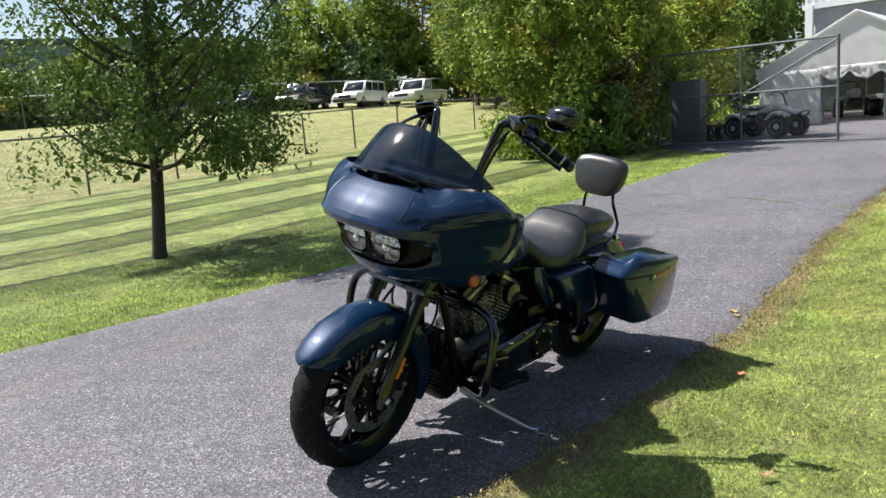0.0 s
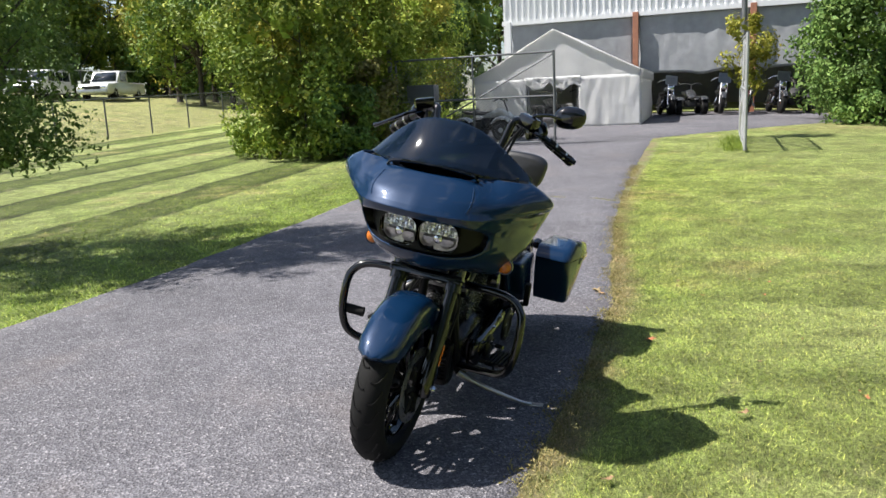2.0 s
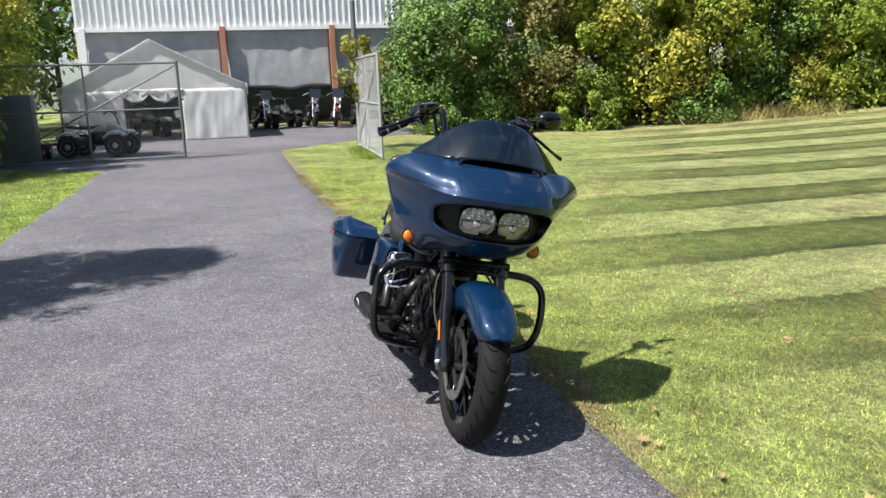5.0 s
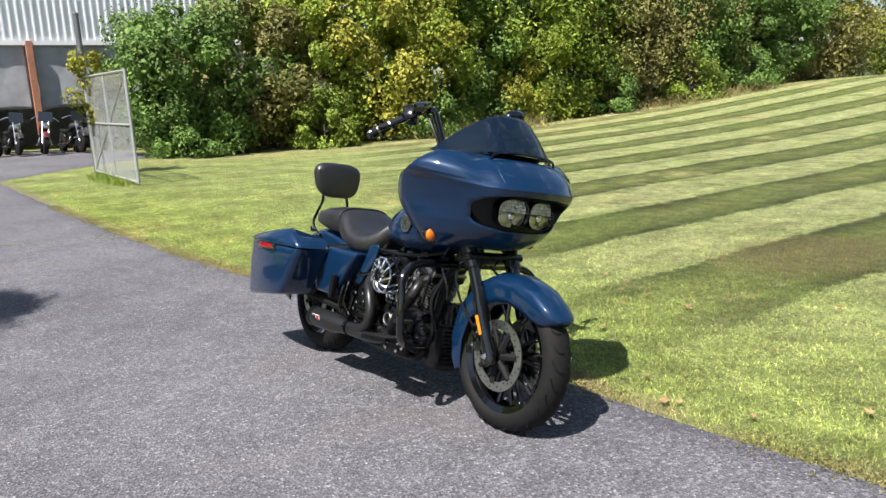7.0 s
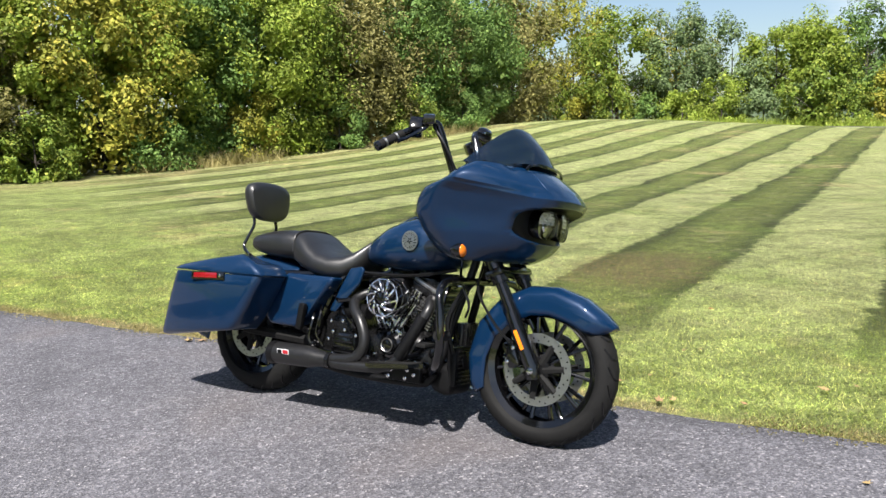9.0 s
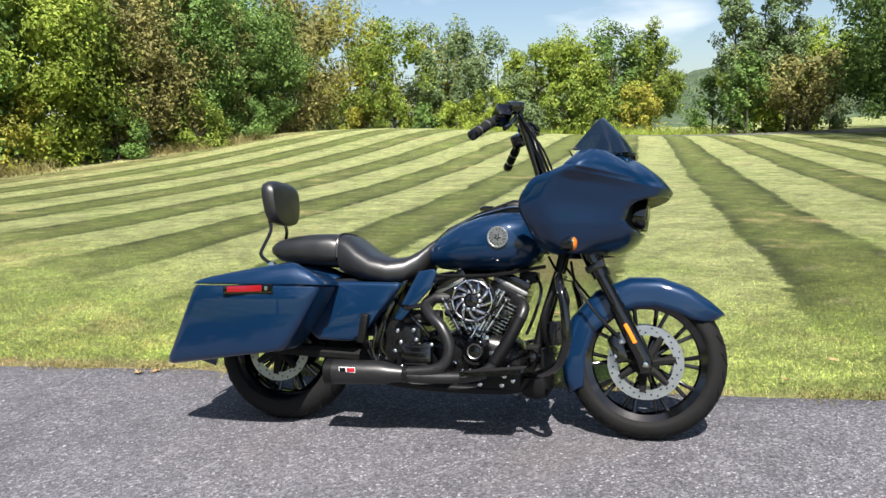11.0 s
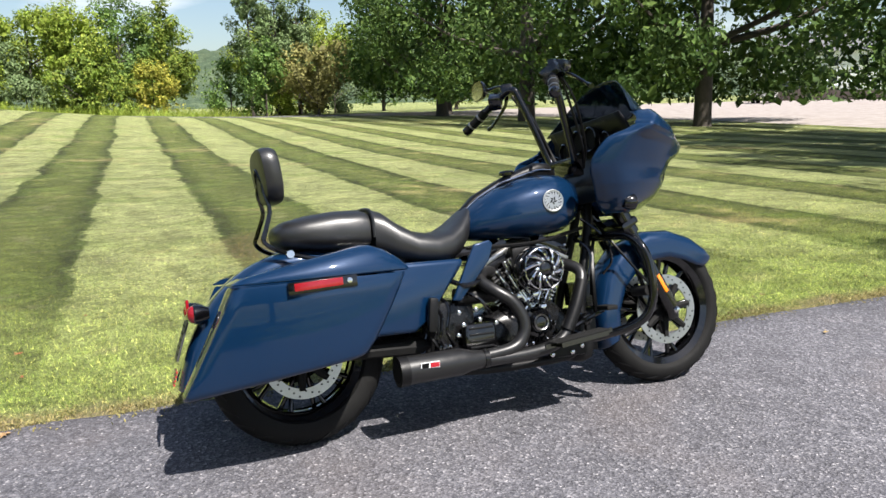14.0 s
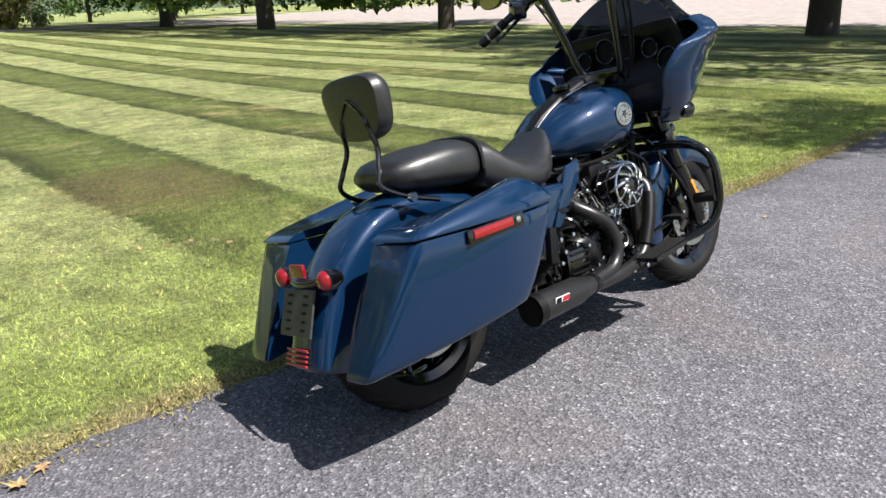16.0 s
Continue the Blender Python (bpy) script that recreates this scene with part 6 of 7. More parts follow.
for i in range(10):
    a = 2 * math.pi * i / 10
    tooth = []
    for r, t0, t1, y in ((0.038, 0.00, 0.10, -0.066), (0.052, 0.02, 0.30, -0.068), (0.066, 0.14, 0.46, -0.064), (0.078, 0.36, 0.56, -0.056), (0.082, 0.52, 0.60, -0.050)):
        tooth.append([(r * math.cos(a + t0), y, r * math.sin(a + t0)), (r * math.cos(a + (t0 + t1) / 2), y - 0.005, r * math.sin(a + (t0 + t1) / 2)), (r * math.cos(a + t1), y, r * math.sin(a + t1)), (r * math.cos(a + (t0 + t1) / 2), y + 0.004, r * math.sin(a + (t0 + t1) / 2))])
    blade = part("blade", lofted(tooth, True), GLOSS_BLACK, air)
    part("blade_edge", tube(bmesh.new(), [t[2] for t in tooth] + [tooth[-1][0]], [0.0045, 0.0060, 0.0062, 0.0058, 0.0050, 0.0040], 6, 2), CHROME, blade, "bright machined edge")
    petal = [[(r * math.cos(a + t), -0.070 + 0.35 * (r - 0.034), r * math.sin(a + t)) for t in (-0.26 * k, 0.0, 0.26 * k)] for r, k in ((0.030, 1.0), (0.040, 0.8), (0.048, 0.25))]
    bm = bmesh.new()
    loft(bm, petal, False, False)
    thicken(part("petal", bm, CHROME, air, "polished inner petal"), 0.004)
    part("side_bar", tube(bmesh.new(), [(0.083 * math.cos(a), -0.05, 0.083 * math.sin(a)), (0.085 * math.cos(a + 0.25), -0.01, 0.085 * math.sin(a + 0.25)), (0.083 * math.cos(a + 0.45), 0.03, 0.083 * math.sin(a + 0.45))], 0.0062, 6, 3), CHROME, air)
part("centre_cap", lathe(bmesh.new(), [(0.030, -0.05), (0.031, -0.060), (0.022, -0.066), (0.002, -0.067)], 24), GLOSS_BLACK, air)
# Right side covers.
part("cam_cover", lathe(bmesh.new(), [(0.060, -0.13), (0.058, -0.170), (0.046, -0.180), (0.041, -0.176), (0.036, -0.192), (0.027, -0.198), (0.021, -0.193), (0.002, -0.195)], 36, "y", (0.922, 0, 0.345)), GLOSS_BLACK, bike, "round black cam cover")
part("cam_cover_ring", lofted([[(0.922 + r * math.cos(t), h, 0.345 + r * math.sin(t)) for t in np.linspace(0, 2 * math.pi, 36, endpoint=False)] for r, h in ((0.026, -0.199), (0.029, -0.201), (0.032, -0.196))], False), STEEL, bike)
gear = part("gearbox", box(bmesh.new(), (0.22, 0.26, 0.20), (0.565, 0.0, 0.365), 0.03), DARK_METAL, bike, "dark gearbox housing")
part("gearbox_cover", box(bmesh.new(), (0.135, 0.05, 0.110), (0.668, -0.160, 0.318), 0.022), GLOSS_BLACK, bike, "ribbed black gearbox cover")
for k in range(4):
    part("rib", box(bmesh.new(), (0.10, 0.006, 0.008), (0.668, -0.187, 0.282 + 0.024 * k), 0.002), SATIN_BLACK, gear)
for bx, bz in ((0.605, 0.268), (0.732, 0.268), (0.600, 0.372), (0.735, 0.365), (0.668, 0.385), (0.575, 0.335), (0.585, 0.42), (0.655, 0.425), (0.54, 0.30)):
    part("bolt", lathe(bmesh.new(), [(0.009, -0.178), (0.009, -0.186), (0.004, -0.189)], 8, "y", (bx, 0, bz)), CHROME, gear)
part("starter", tube(bmesh.new(), [(0.60, -0.12, 0.475), (0.76, -0.12, 0.475)], 0.035, 14, 1), SATIN_BLACK, bike)
primary = part("primary_cover", hull(bmesh.new(), [(0.50, 0.28, 0.36, 0.010, 3, 0.165), (0.515, 0.245, 0.395, 0.034, 3, 0.165), (0.60, 0.222, 0.415, 0.045, 3.4, 0.165), (0.74, 0.218, 0.410, 0.046, 3.4, 0.165), (0.86, 0.222, 0.385, 0.044, 3.4, 0.165), (1.02, 0.228, 0.375, 0.042, 3.4, 0.165),
                                                   (1.09, 0.24, 0.365, 0.036, 3, 0.165), (1.11, 0.27, 0.34, 0.010, 3, 0.165)], 28), GLOSS_BLACK, bike, "black primary drive cover")
part("derby_cover", lathe(bmesh.new(), [(0.082, 0.195), (0.083, 0.212), (0.076, 0.219), (0.045, 0.222), (0.040, 0.219), (0.002, 0.220)], 36, "y", (0.665, 0, 0.318)), SATIN_BLACK, primary, "round black derby cover")
part("stator_cover", lathe(bmesh.new(), [(0.062, 0.190), (0.062, 0.210), (0.052, 0.215), (0.002, 0.216)], 32, "y", (0.985, 0, 0.300)), SATIN_BLACK, primary)
for k in range(6):
    a = 2 * math.pi * k / 6 + 0.3
    part("bolt", lathe(bmesh.new(), [(0.006, 0.214), (0.006, 0.223), (0.002, 0.225)], 8, "y", (0.665 + 0.064 * math.cos(a), 0, 0.318 + 0.064 * math.sin(a))), CHROME, primary)
for bx, bz in ((0.545, 0.385), (0.56, 0.245), (0.78, 0.232), (0.80, 0.395), (0.90, 0.375), (0.92, 0.235), (1.07, 0.255), (1.06, 0.35)):
    part("bolt", lathe(bmesh.new(), [(0.007, 0.196), (0.007, 0.209), (0.003, 0.211)], 8, "y", (bx, 0, bz)), CHROME, primary)
part("oil_filter", tube(bmesh.new(), [(1.13, -0.02, 0.28), (1.24, -0.02, 0.30)], 0.038, 16, 1), GLOSS_BLACK, bike)
part("horn", lathe(bmesh.new(), [(0.03, 0.14), (0.05, 0.16), (0.045, 0.185), (0.01, 0.19)], 20, "y", (0.90, 0, 0.60)), GLOSS_BLACK, bike)

# Exhaust.
exhaust = new("exhaust")
exhaust.parent = bike
tagged(exhaust, "black two-into-one exhaust system")
part("header_pipe", tube(bmesh.new(), [(0.780, -0.08, 0.560), (0.722, -0.110, 0.558), (0.700, -0.155, 0.525), (0.738, -0.205, 0.484), (0.790, -0.228, 0.440), (0.824, -0.235, 0.370), (0.815, -0.237, 0.308), (0.765, -0.240, 0.268), (0.65, -0.243, 0.254), (0.52, -0.245, 0.250)], 0.0245, 14, 6), PIPE, exhaust)
part("header_pipe", tube(bmesh.new(), [(1.060, -0.07, 0.555), (1.098, -0.135, 0.555), (1.122, -0.190, 0.515), (1.072, -0.215, 0.41), (1.010, -0.225, 0.295), (0.92, -0.23, 0.248), (0.76, -0.24, 0.236), (0.60, -0.245, 0.238)], 0.0235, 14, 6), PIPE, exhaust)
part("pipe_shield", tube(bmesh.new(), [(1.112, -0.207, 0.490), (1.068, -0.222, 0.40), (1.012, -0.230, 0.305)], 0.0265, 12, 5), SATIN_BLACK, exhaust)
part("muffler", tube(bmesh.new(), [(0.64, -0.245, 0.246), (0.58, -0.248, 0.247), (0.54, -0.25, 0.248), (0.35, -0.253, 0.245), (0.318, -0.254, 0.244)], [0.032, 0.040, 0.050, 0.052, 0.053], 24, 1), PIPE, exhaust)
part("muffler_tip", tube(bmesh.new(), [(0.335, -0.2535, 0.2445), (0.300, -0.254, 0.244)], [0.0545, 0.0545], 24, 1, True), SATIN_BLACK, exhaust)
part("muffler_bore", tube(bmesh.new(), [(0.34, -0.2535, 0.2445), (0.2985, -0.254, 0.244)], 0.040, 20, 1), RUBBER, exhaust)
part("muffler_tag", box(bmesh.new(), (0.072, 0.004, 0.024), (0.408, -0.3035, 0.260), 0.002, Matrix.Rotation(radians(15), 4, "X")), WHITE_METAL, exhaust, "small silver and red name plate")
part("tag_stripe", box(bmesh.new(), (0.034, 0.004, 0.018), (0.425, -0.3045, 0.2605), 0.0, Matrix.Rotation(radians(15), 4, "X")), TAG_RED, exhaust)
part("tag_field", box(bmesh.new(), (0.026, 0.004, 0.018), (0.389, -0.3045, 0.2605), 0.0, Matrix.Rotation(radians(15), 4, "X")), SATIN_BLACK, exhaust)
part("clamp", tube(bmesh.new(), [(0.655, -0.2445, 0.246), (0.635, -0.245, 0.246)], 0.036, 16, 1), DARK_METAL, exhaust)

# Crash bar, boards, stand.
part("crash_bar", tube(bmesh.new(), [(1.262, 0.0, 0.655), (1.266, 0.12, 0.655), (1.276, 0.30, 0.650), (1.290, 0.375, 0.605), (1.308, 0.392, 0.52), (1.312, 0.385, 0.40), (1.275, 0.345, 0.315), (1.180, 0.22, 0.262), (1.13, 0.11, 0.245)], 0.0175, 12, 7), GLOSS_BLACK, bike, "black tubular engine guard")
part("crash_bar", tube(bmesh.new(), [(1.262, 0.0, 0.655), (1.266, -0.12, 0.655), (1.276, -0.30, 0.650), (1.290, -0.375, 0.605), (1.308, -0.392, 0.52), (1.312, -0.385, 0.40), (1.275, -0.345, 0.315), (1.180, -0.22, 0.262), (1.13, -0.11, 0.245)], 0.0175, 12, 7), GLOSS_BLACK, bike, "black tubular engine guard")
for s in (1, -1):
    board = new("footboard")
    board.parent = bike
    tagged(board, "black rider footboard with rubber pad")
    board.matrix_basis = Matrix.Translation((1.03, 0.285 * s, 0.275)) @ Matrix.Rotation(radians(-6), 4, "Y")
    bm = box(bmesh.new(), (0.30, 0.098, 0.018), (0, 0, 0), 0.0)
    bmesh.ops.bevel(bm, geom=[e for e in bm.edges if abs(e.verts[0].co.z - e.verts[1].co.z) > 0.01], offset=0.045, segments=4, affect="EDGES")
    part("board", bm, GLOSS_BLACK, board)
    for k in range(5):
        part("rubber_rib", box(bmesh.new(), (0.24, 0.008, 0.006), (0, -0.032 + 0.016 * k, 0.011), 0.002), RUBBER, board)
    part("bracket", box(bmesh.new(), (0.10, 0.12, 0.02), (0, -0.09 * s, -0.012), 0.004), SATIN_BLACK, board)
    peg = part("passenger_peg", box(bmesh.new(), (0.035, 0.03, 0.125), (0.455, 0.248 * s, 0.43), 0.010, Matrix.Rotation(radians(8), 4, "Y")), SATIN_BLACK, bike, "folded black passenger peg")
    part("peg_bracket", tube(bmesh.new(), [(0.455, 0.235 * s, 0.375), (0.47, 0.15 * s, 0.33)], 0.015, 8, 1), SATIN_BLACK, peg)
part("brake_pedal", tube(bmesh.new(), [(0.96, -0.20, 0.275), (1.10, -0.215, 0.33), (1.17, -0.26, 0.37)], 0.010, 8, 5), GLOSS_BLACK, bike)
part("pedal_pad", box(bmesh.new(), (0.05, 0.08, 0.018), (1.175, -0.275, 0.378), 0.006), RUBBER, bike)
part("highway_peg", tube(bmesh.new(), [(1.298, -0.385, 0.435), (1.288, -0.30, 0.430)], 0.021, 12, 1), RUBBER, bike)
part("shift_lever", tube(bmesh.new(), [(0.95, 0.22, 0.33), (1.08, 0.24, 0.36), (1.12, 0.30, 0.37)], 0.009, 8, 5), GLOSS_BLACK, bike)
stand = part("side_stand", tube(bmesh.new(), [(1.12, 0.12, 0.20), (1.09, 0.22, 0.158), (1.03, 0.40, 0.105), (1.000, 0.452, 0.096)], [0.016, 0.012, 0.009, 0.009], 10, 4), STEEL, bike, "steel side stand folded out")
part("stand_foot", box(bmesh.new(), (0.035, 0.075, 0.012), (0.998, 0.468, 0.0945), 0.004, Matrix.Rotation(radians(11.8), 4, "X")), STEEL, stand)
for pts, r in (([(1.30, -0.05, 0.72), (1.33, -0.13, 0.62), (1.42, -0.15, 0.50), (1.50, -0.14, 0.42)], 0.006), ([(1.28, -0.06, 0.66), (1.22, -0.12, 0.55), (1.20, -0.13, 0.42)], 0.007), ([(0.44, -0.15, 0.40), (0.46, -0.20, 0.34), (0.50, -0.20, 0.28)], 0.006),
               ([(1.27, 0.05, 0.70), (1.34, 0.13, 0.60), (1.45, 0.14, 0.48)], 0.006), ([(0.66, -0.13, 0.66), (0.78, -0.14, 0.655), (0.98, -0.13, 0.66), (1.20, -0.10, 0.70)], 0.008), ([(1.24, -0.10, 0.62), (1.20, -0.15, 0.48), (1.22, -0.12, 0.34)], 0.010)):
    part("cable", tube(bmesh.new(), pts, r, 6, 5), SATIN_BLACK, bike)
part("chin_spoiler", hull(bmesh.new(), [(1.09, 0.175, 0.22, 0.08, 4), (1.12, 0.150, 0.27, 0.10, 4), (1.165, 0.140, 0.295, 0.105, 4), (1.20, 0.150, 0.285, 0.10, 4), (1.22, 0.18, 0.26, 0.07, 4)], 24), SATIN_BLACK, bike, "black chin spoiler under the engine")
part("regulator", box(bmesh.new(), (0.05, 0.16, 0.10), (1.215, 0, 0.42), 0.01), DARK_METAL, bike, "finned black regulator")
for k in range(7):
    part("regulator_fin", box(bmesh.new(), (0.014, 0.006, 0.10), (1.246, -0.06 + 0.02 * k, 0.42), 0.001), DARK_METAL, bike)
part("ignition_coil", box(bmesh.new(), (0.08, 0.10, 0.05), (1.12, 0, 0.655), 0.015), SATIN_BLACK, bike)
part("intake", box(bmesh.new(), (0.10, 0.16, 0.10), (0.90, -0.06, 0.60), 0.02), SATIN_BLACK, bike)
part("oil_pan", box(bmesh.new(), (0.36, 0.24, 0.07), (0.66, 0, 0.215), 0.02), DARK_METAL, bike)
part("battery_box", box(bmesh.new(), (0.26, 0.24, 0.22), (0.42, 0, 0.50), 0.02), SATIN_BLACK, bike)
part("board_mount", box(bmesh.new(), (0.17, 0.03, 0.075), (1.03, -0.19, 0.235), 0.010), SATIN_BLACK, bike, "black footboard mount")
for bx, bz in ((0.965, 0.245), (1.01, 0.258), (1.05, 0.252), (1.085, 0.235), (1.04, 0.215), (0.95, 0.215)):
    part("bolt", lathe(bmesh.new(), [(0.010, -0.204), (0.010, -0.212), (0.005, -0.215)], 8, "y", (bx, 0, bz)), CHROME, bike)
for bx, bz in ((0.86, 0.455), (0.93, 0.455), (0.885, 0.435), (0.96, 0.40), (0.99, 0.335)):
    part("tappet_block", box(bmesh.new(), (0.030, 0.024, 0.022), (bx, -0.150, bz), 0.007), CHROME, bike, "polished tappet block")
for pts, r in (([(0.47, -0.17, 0.47), (0.50, -0.215, 0.42), (0.49, -0.22, 0.33), (0.53, -0.20, 0.27)], 0.007), ([(0.50, -0.16, 0.50), (0.535, -0.205, 0.45), (0.52, -0.21, 0.36), (0.55, -0.19, 0.30)], 0.006),
               ([(0.62, -0.15, 0.50), (0.66, -0.19, 0.47), (0.70, -0.185, 0.43), (0.72, -0.17, 0.40)], 0.008), ([(0.56, -0.14, 0.55), (0.62, -0.18, 0.52), (0.69, -0.17, 0.53)], 0.010),
               ([(1.16, -0.10, 0.66), (1.19, -0.16, 0.60), (1.165, -0.17, 0.50), (1.13, -0.15, 0.42)], 0.007), ([(1.21, -0.08, 0.74), (1.26, -0.16, 0.66), (1.30, -0.15, 0.56), (1.27, -0.12, 0.50)], 0.006)):
    part("hose", tube(bmesh.new(), pts, r, 6, 5), GLOSS_BLACK, bike)
for bx, by, bz, r in ((0.50, -0.205, 0.30, 0.022), (0.47, -0.20, 0.36, 0.018), (1.15, -0.16, 0.33, 0.026), (1.10, -0.17, 0.27, 0.02), (0.80, -0.165, 0.50, 0.016), (1.04, -0.16, 0.50, 0.016)):
    part("engine_boss", lathe(bmesh.new(), [(r, 0.03), (r, 0.0), (r * 0.8, -0.008), (r * 0.4, -0.010), (r * 0.35, -0.016), (0.001, -0.018)], 14, "y", (bx, by, bz)), GLOSS_BLACK, bike, "round black engine boss")
for k in range(9):
    part("engine_bolt", lathe(bmesh.new(), [(0.007, 0.01), (0.007, -0.006), (0.002, -0.008)], 6, "y", (0.80 + 0.032 * k, -0.158, 0.275 + 0.02 * math.sin(k * 1.9))), CHROME, bike)
# Pushrod tubes up to both heads, with collars.
for x0, x1 in ((0.857, 0.770), (0.890, 0.812), (0.955, 1.045), (0.925, 1.000)):
    rod = part("pushrod_tube", tube(bmesh.new(), [(x0, -0.158, 0.415), (x1, -0.145, 0.560)], 0.0095, 10, 1), CHROME, bike, "bright pushrod tube")
    for u in (0.06, 0.45, 0.9):
        c = Vector((x0, -0.158, 0.415)).lerp(Vector((x1, -0.145, 0.560)), u)
        d = (Vector((x1, -0.145, 0.560)) - Vector((x0, -0.158, 0.415))).normalized() * 0.008
        part("collar", tube(bmesh.new(), [c - d, c + d], 0.0135, 10, 1), GLOSS_BLACK, rod)


# ---------------------------------------------------------------- far hills, road, gravel yard
WOODED = Mat("wooded_hill", rough=0.9, spec=0.1)
WOODED.link(WOODED.ramp(WOODED.noise(0.06, 8, 0.8), (0.3, (0.035, 0.060, 0.034)), (0.5, (0.075, 0.105, 0.062)), (0.7, (0.15, 0.185, 0.10))), "Base Color")
WOODED.bump(WOODED.noise(0.08, 5, 0.7), 1.0, 6.0)
WOODED = WOODED.m
GRAVEL = Mat("pale_gravel", rough=0.95, spec=0.2)
GRAVEL.link(GRAVEL.mix(GRAVEL.span(GRAVEL.noise(2.2, 6), 0.35, 0.65), (0.27, 0.235, 0.215), (0.36, 0.32, 0.295)), "Base Color")
GRAVEL.bump(GRAVEL.noise(25, 5, 0.7), 0.6, 0.03)
GRAVEL = GRAVEL.m

bm = bmesh.new()


def ridge(u, v):
    x = -700 + 1500 * u
    y = 330 + 300 * v
    h = 27 + 9 * math.sin(x / 170 + 0.4) + 9 * math.sin(x / 63) + 4 * noise.noise(Vector((x / 14, v * 9, 0))) + 3 * noise.noise(Vector((x / 5, v * 20, 4)))
    return (x, y, -4 + h * math.sin(min(1, v * 1.6) * math.pi / 2))


hills = part("backdrop_hills", sheet(bm, ridge, 420, 20), WOODED)
tagged(hills, "distant wooded hills", "hills", kind="structure")


def patch(name, near, far, steps, cols, material, lift, label, category):
    """A paved area between two lines of (x, y) points, draped on the land."""
    a, b = smooth_line([(*p, 0) for p in near], steps), smooth_line([(*p, 0) for p in far], steps)
    verts, faces = [], []
    for p, q in zip(a, b):
        for k in range(cols + 1):
            r = p.lerp(q, k / cols)
            verts.append((r.x, r.y, gz(r.x, r.y) + lift - (0.05 if k in (0, cols) else 0)))
    for i in range(len(a) - 1):
        for k in range(cols):
            v = i * (cols + 1) + k
            faces.append((v, v + 1, v + cols + 2, v + cols + 1))
    return tagged(new(name, mesh_of(name, verts, faces, material, True)), label, category, kind="structure")


patch("pavement_yard", [(13, 47.5), (19, 43.5), (24.5, 33), (25.5, 22), (25, 12), (25, 0), (25.5, -14)], [(14, 51), (26, 54), (44, 50), (52, 42), (60, 35), (66, 10), (66, -14)], 8, 16, GRAVEL, 0.05,
      "pale pinkish gravel yard behind the trees", "yard")
patch("road_lane", [(-2, 47.0), (5, 45.8), (10, 46.4), (14, 47.6)], [(-2, 48.6), (5, 48.2), (10, 49.2), (14, 51.2)], 6, 4, ASPHALT, 0.04, "narrow grey asphalt lane at the end of the lawn", "road")


# ---------------------------------------------------------------- vehicles
BROWN_STONE = plain("dark_brown_stone", (0.05, 0.038, 0.032), 0.9, wear=0.4, scale=6)
GLASS_DARK = plain("dark_window_glass", (0.02, 0.025, 0.03), 0.08, 0.0, coat=0.5, wear=0.1)
CAR_WHITE = plain("white_car_paint", (0.70, 0.70, 0.69), 0.3, coat=0.6, wear=0.04)
CAR_DARK = plain("dark_car_paint", (0.03, 0.032, 0.036), 0.25, coat=0.6, wear=0.1)
CAR_SILVER = plain("silver_car_paint", (0.42, 0.44, 0.46), 0.3, 0.6, coat=0.6, wear=0.05)
PLASTIC = plain("black_plastic", (0.02, 0.02, 0.021), 0.55, wear=0.2)
RED_PAINT = plain("dark_red_paint", (0.09, 0.008, 0.012), 0.25, coat=0.7, wear=0.1)
CAMO = plain("grey_white_plastic", (0.46, 0.46, 0.44), 0.5, wear=0.7, scale=9)


def road_wheel(parent, at, r, w, rim):
    ob = new("wheel")
    ob.parent = parent
    ob.matrix_basis = Matrix.Translation(at)
    part("tyre", lathe(bmesh.new(), [(r * 0.6, -w / 2), (r * 0.9, -w / 2), (r, -w * 0.36), (r, w * 0.36), (r * 0.9, w / 2), (r * 0.6, w / 2)], 24), RUBBER, ob)
    part("rim", lathe(bmesh.new(), [(r * 0.1, -w * 0.52), (r * 0.25, -w * 0.5), (r * 0.5, -w * 0.40), (r * 0.62, -w * 0.52), (r * 0.62, w * 0.52), (r * 0.5, w * 0.40), (r * 0.25, w * 0.5), (r * 0.1, w * 0.52)], 20), rim, ob)
    return ob


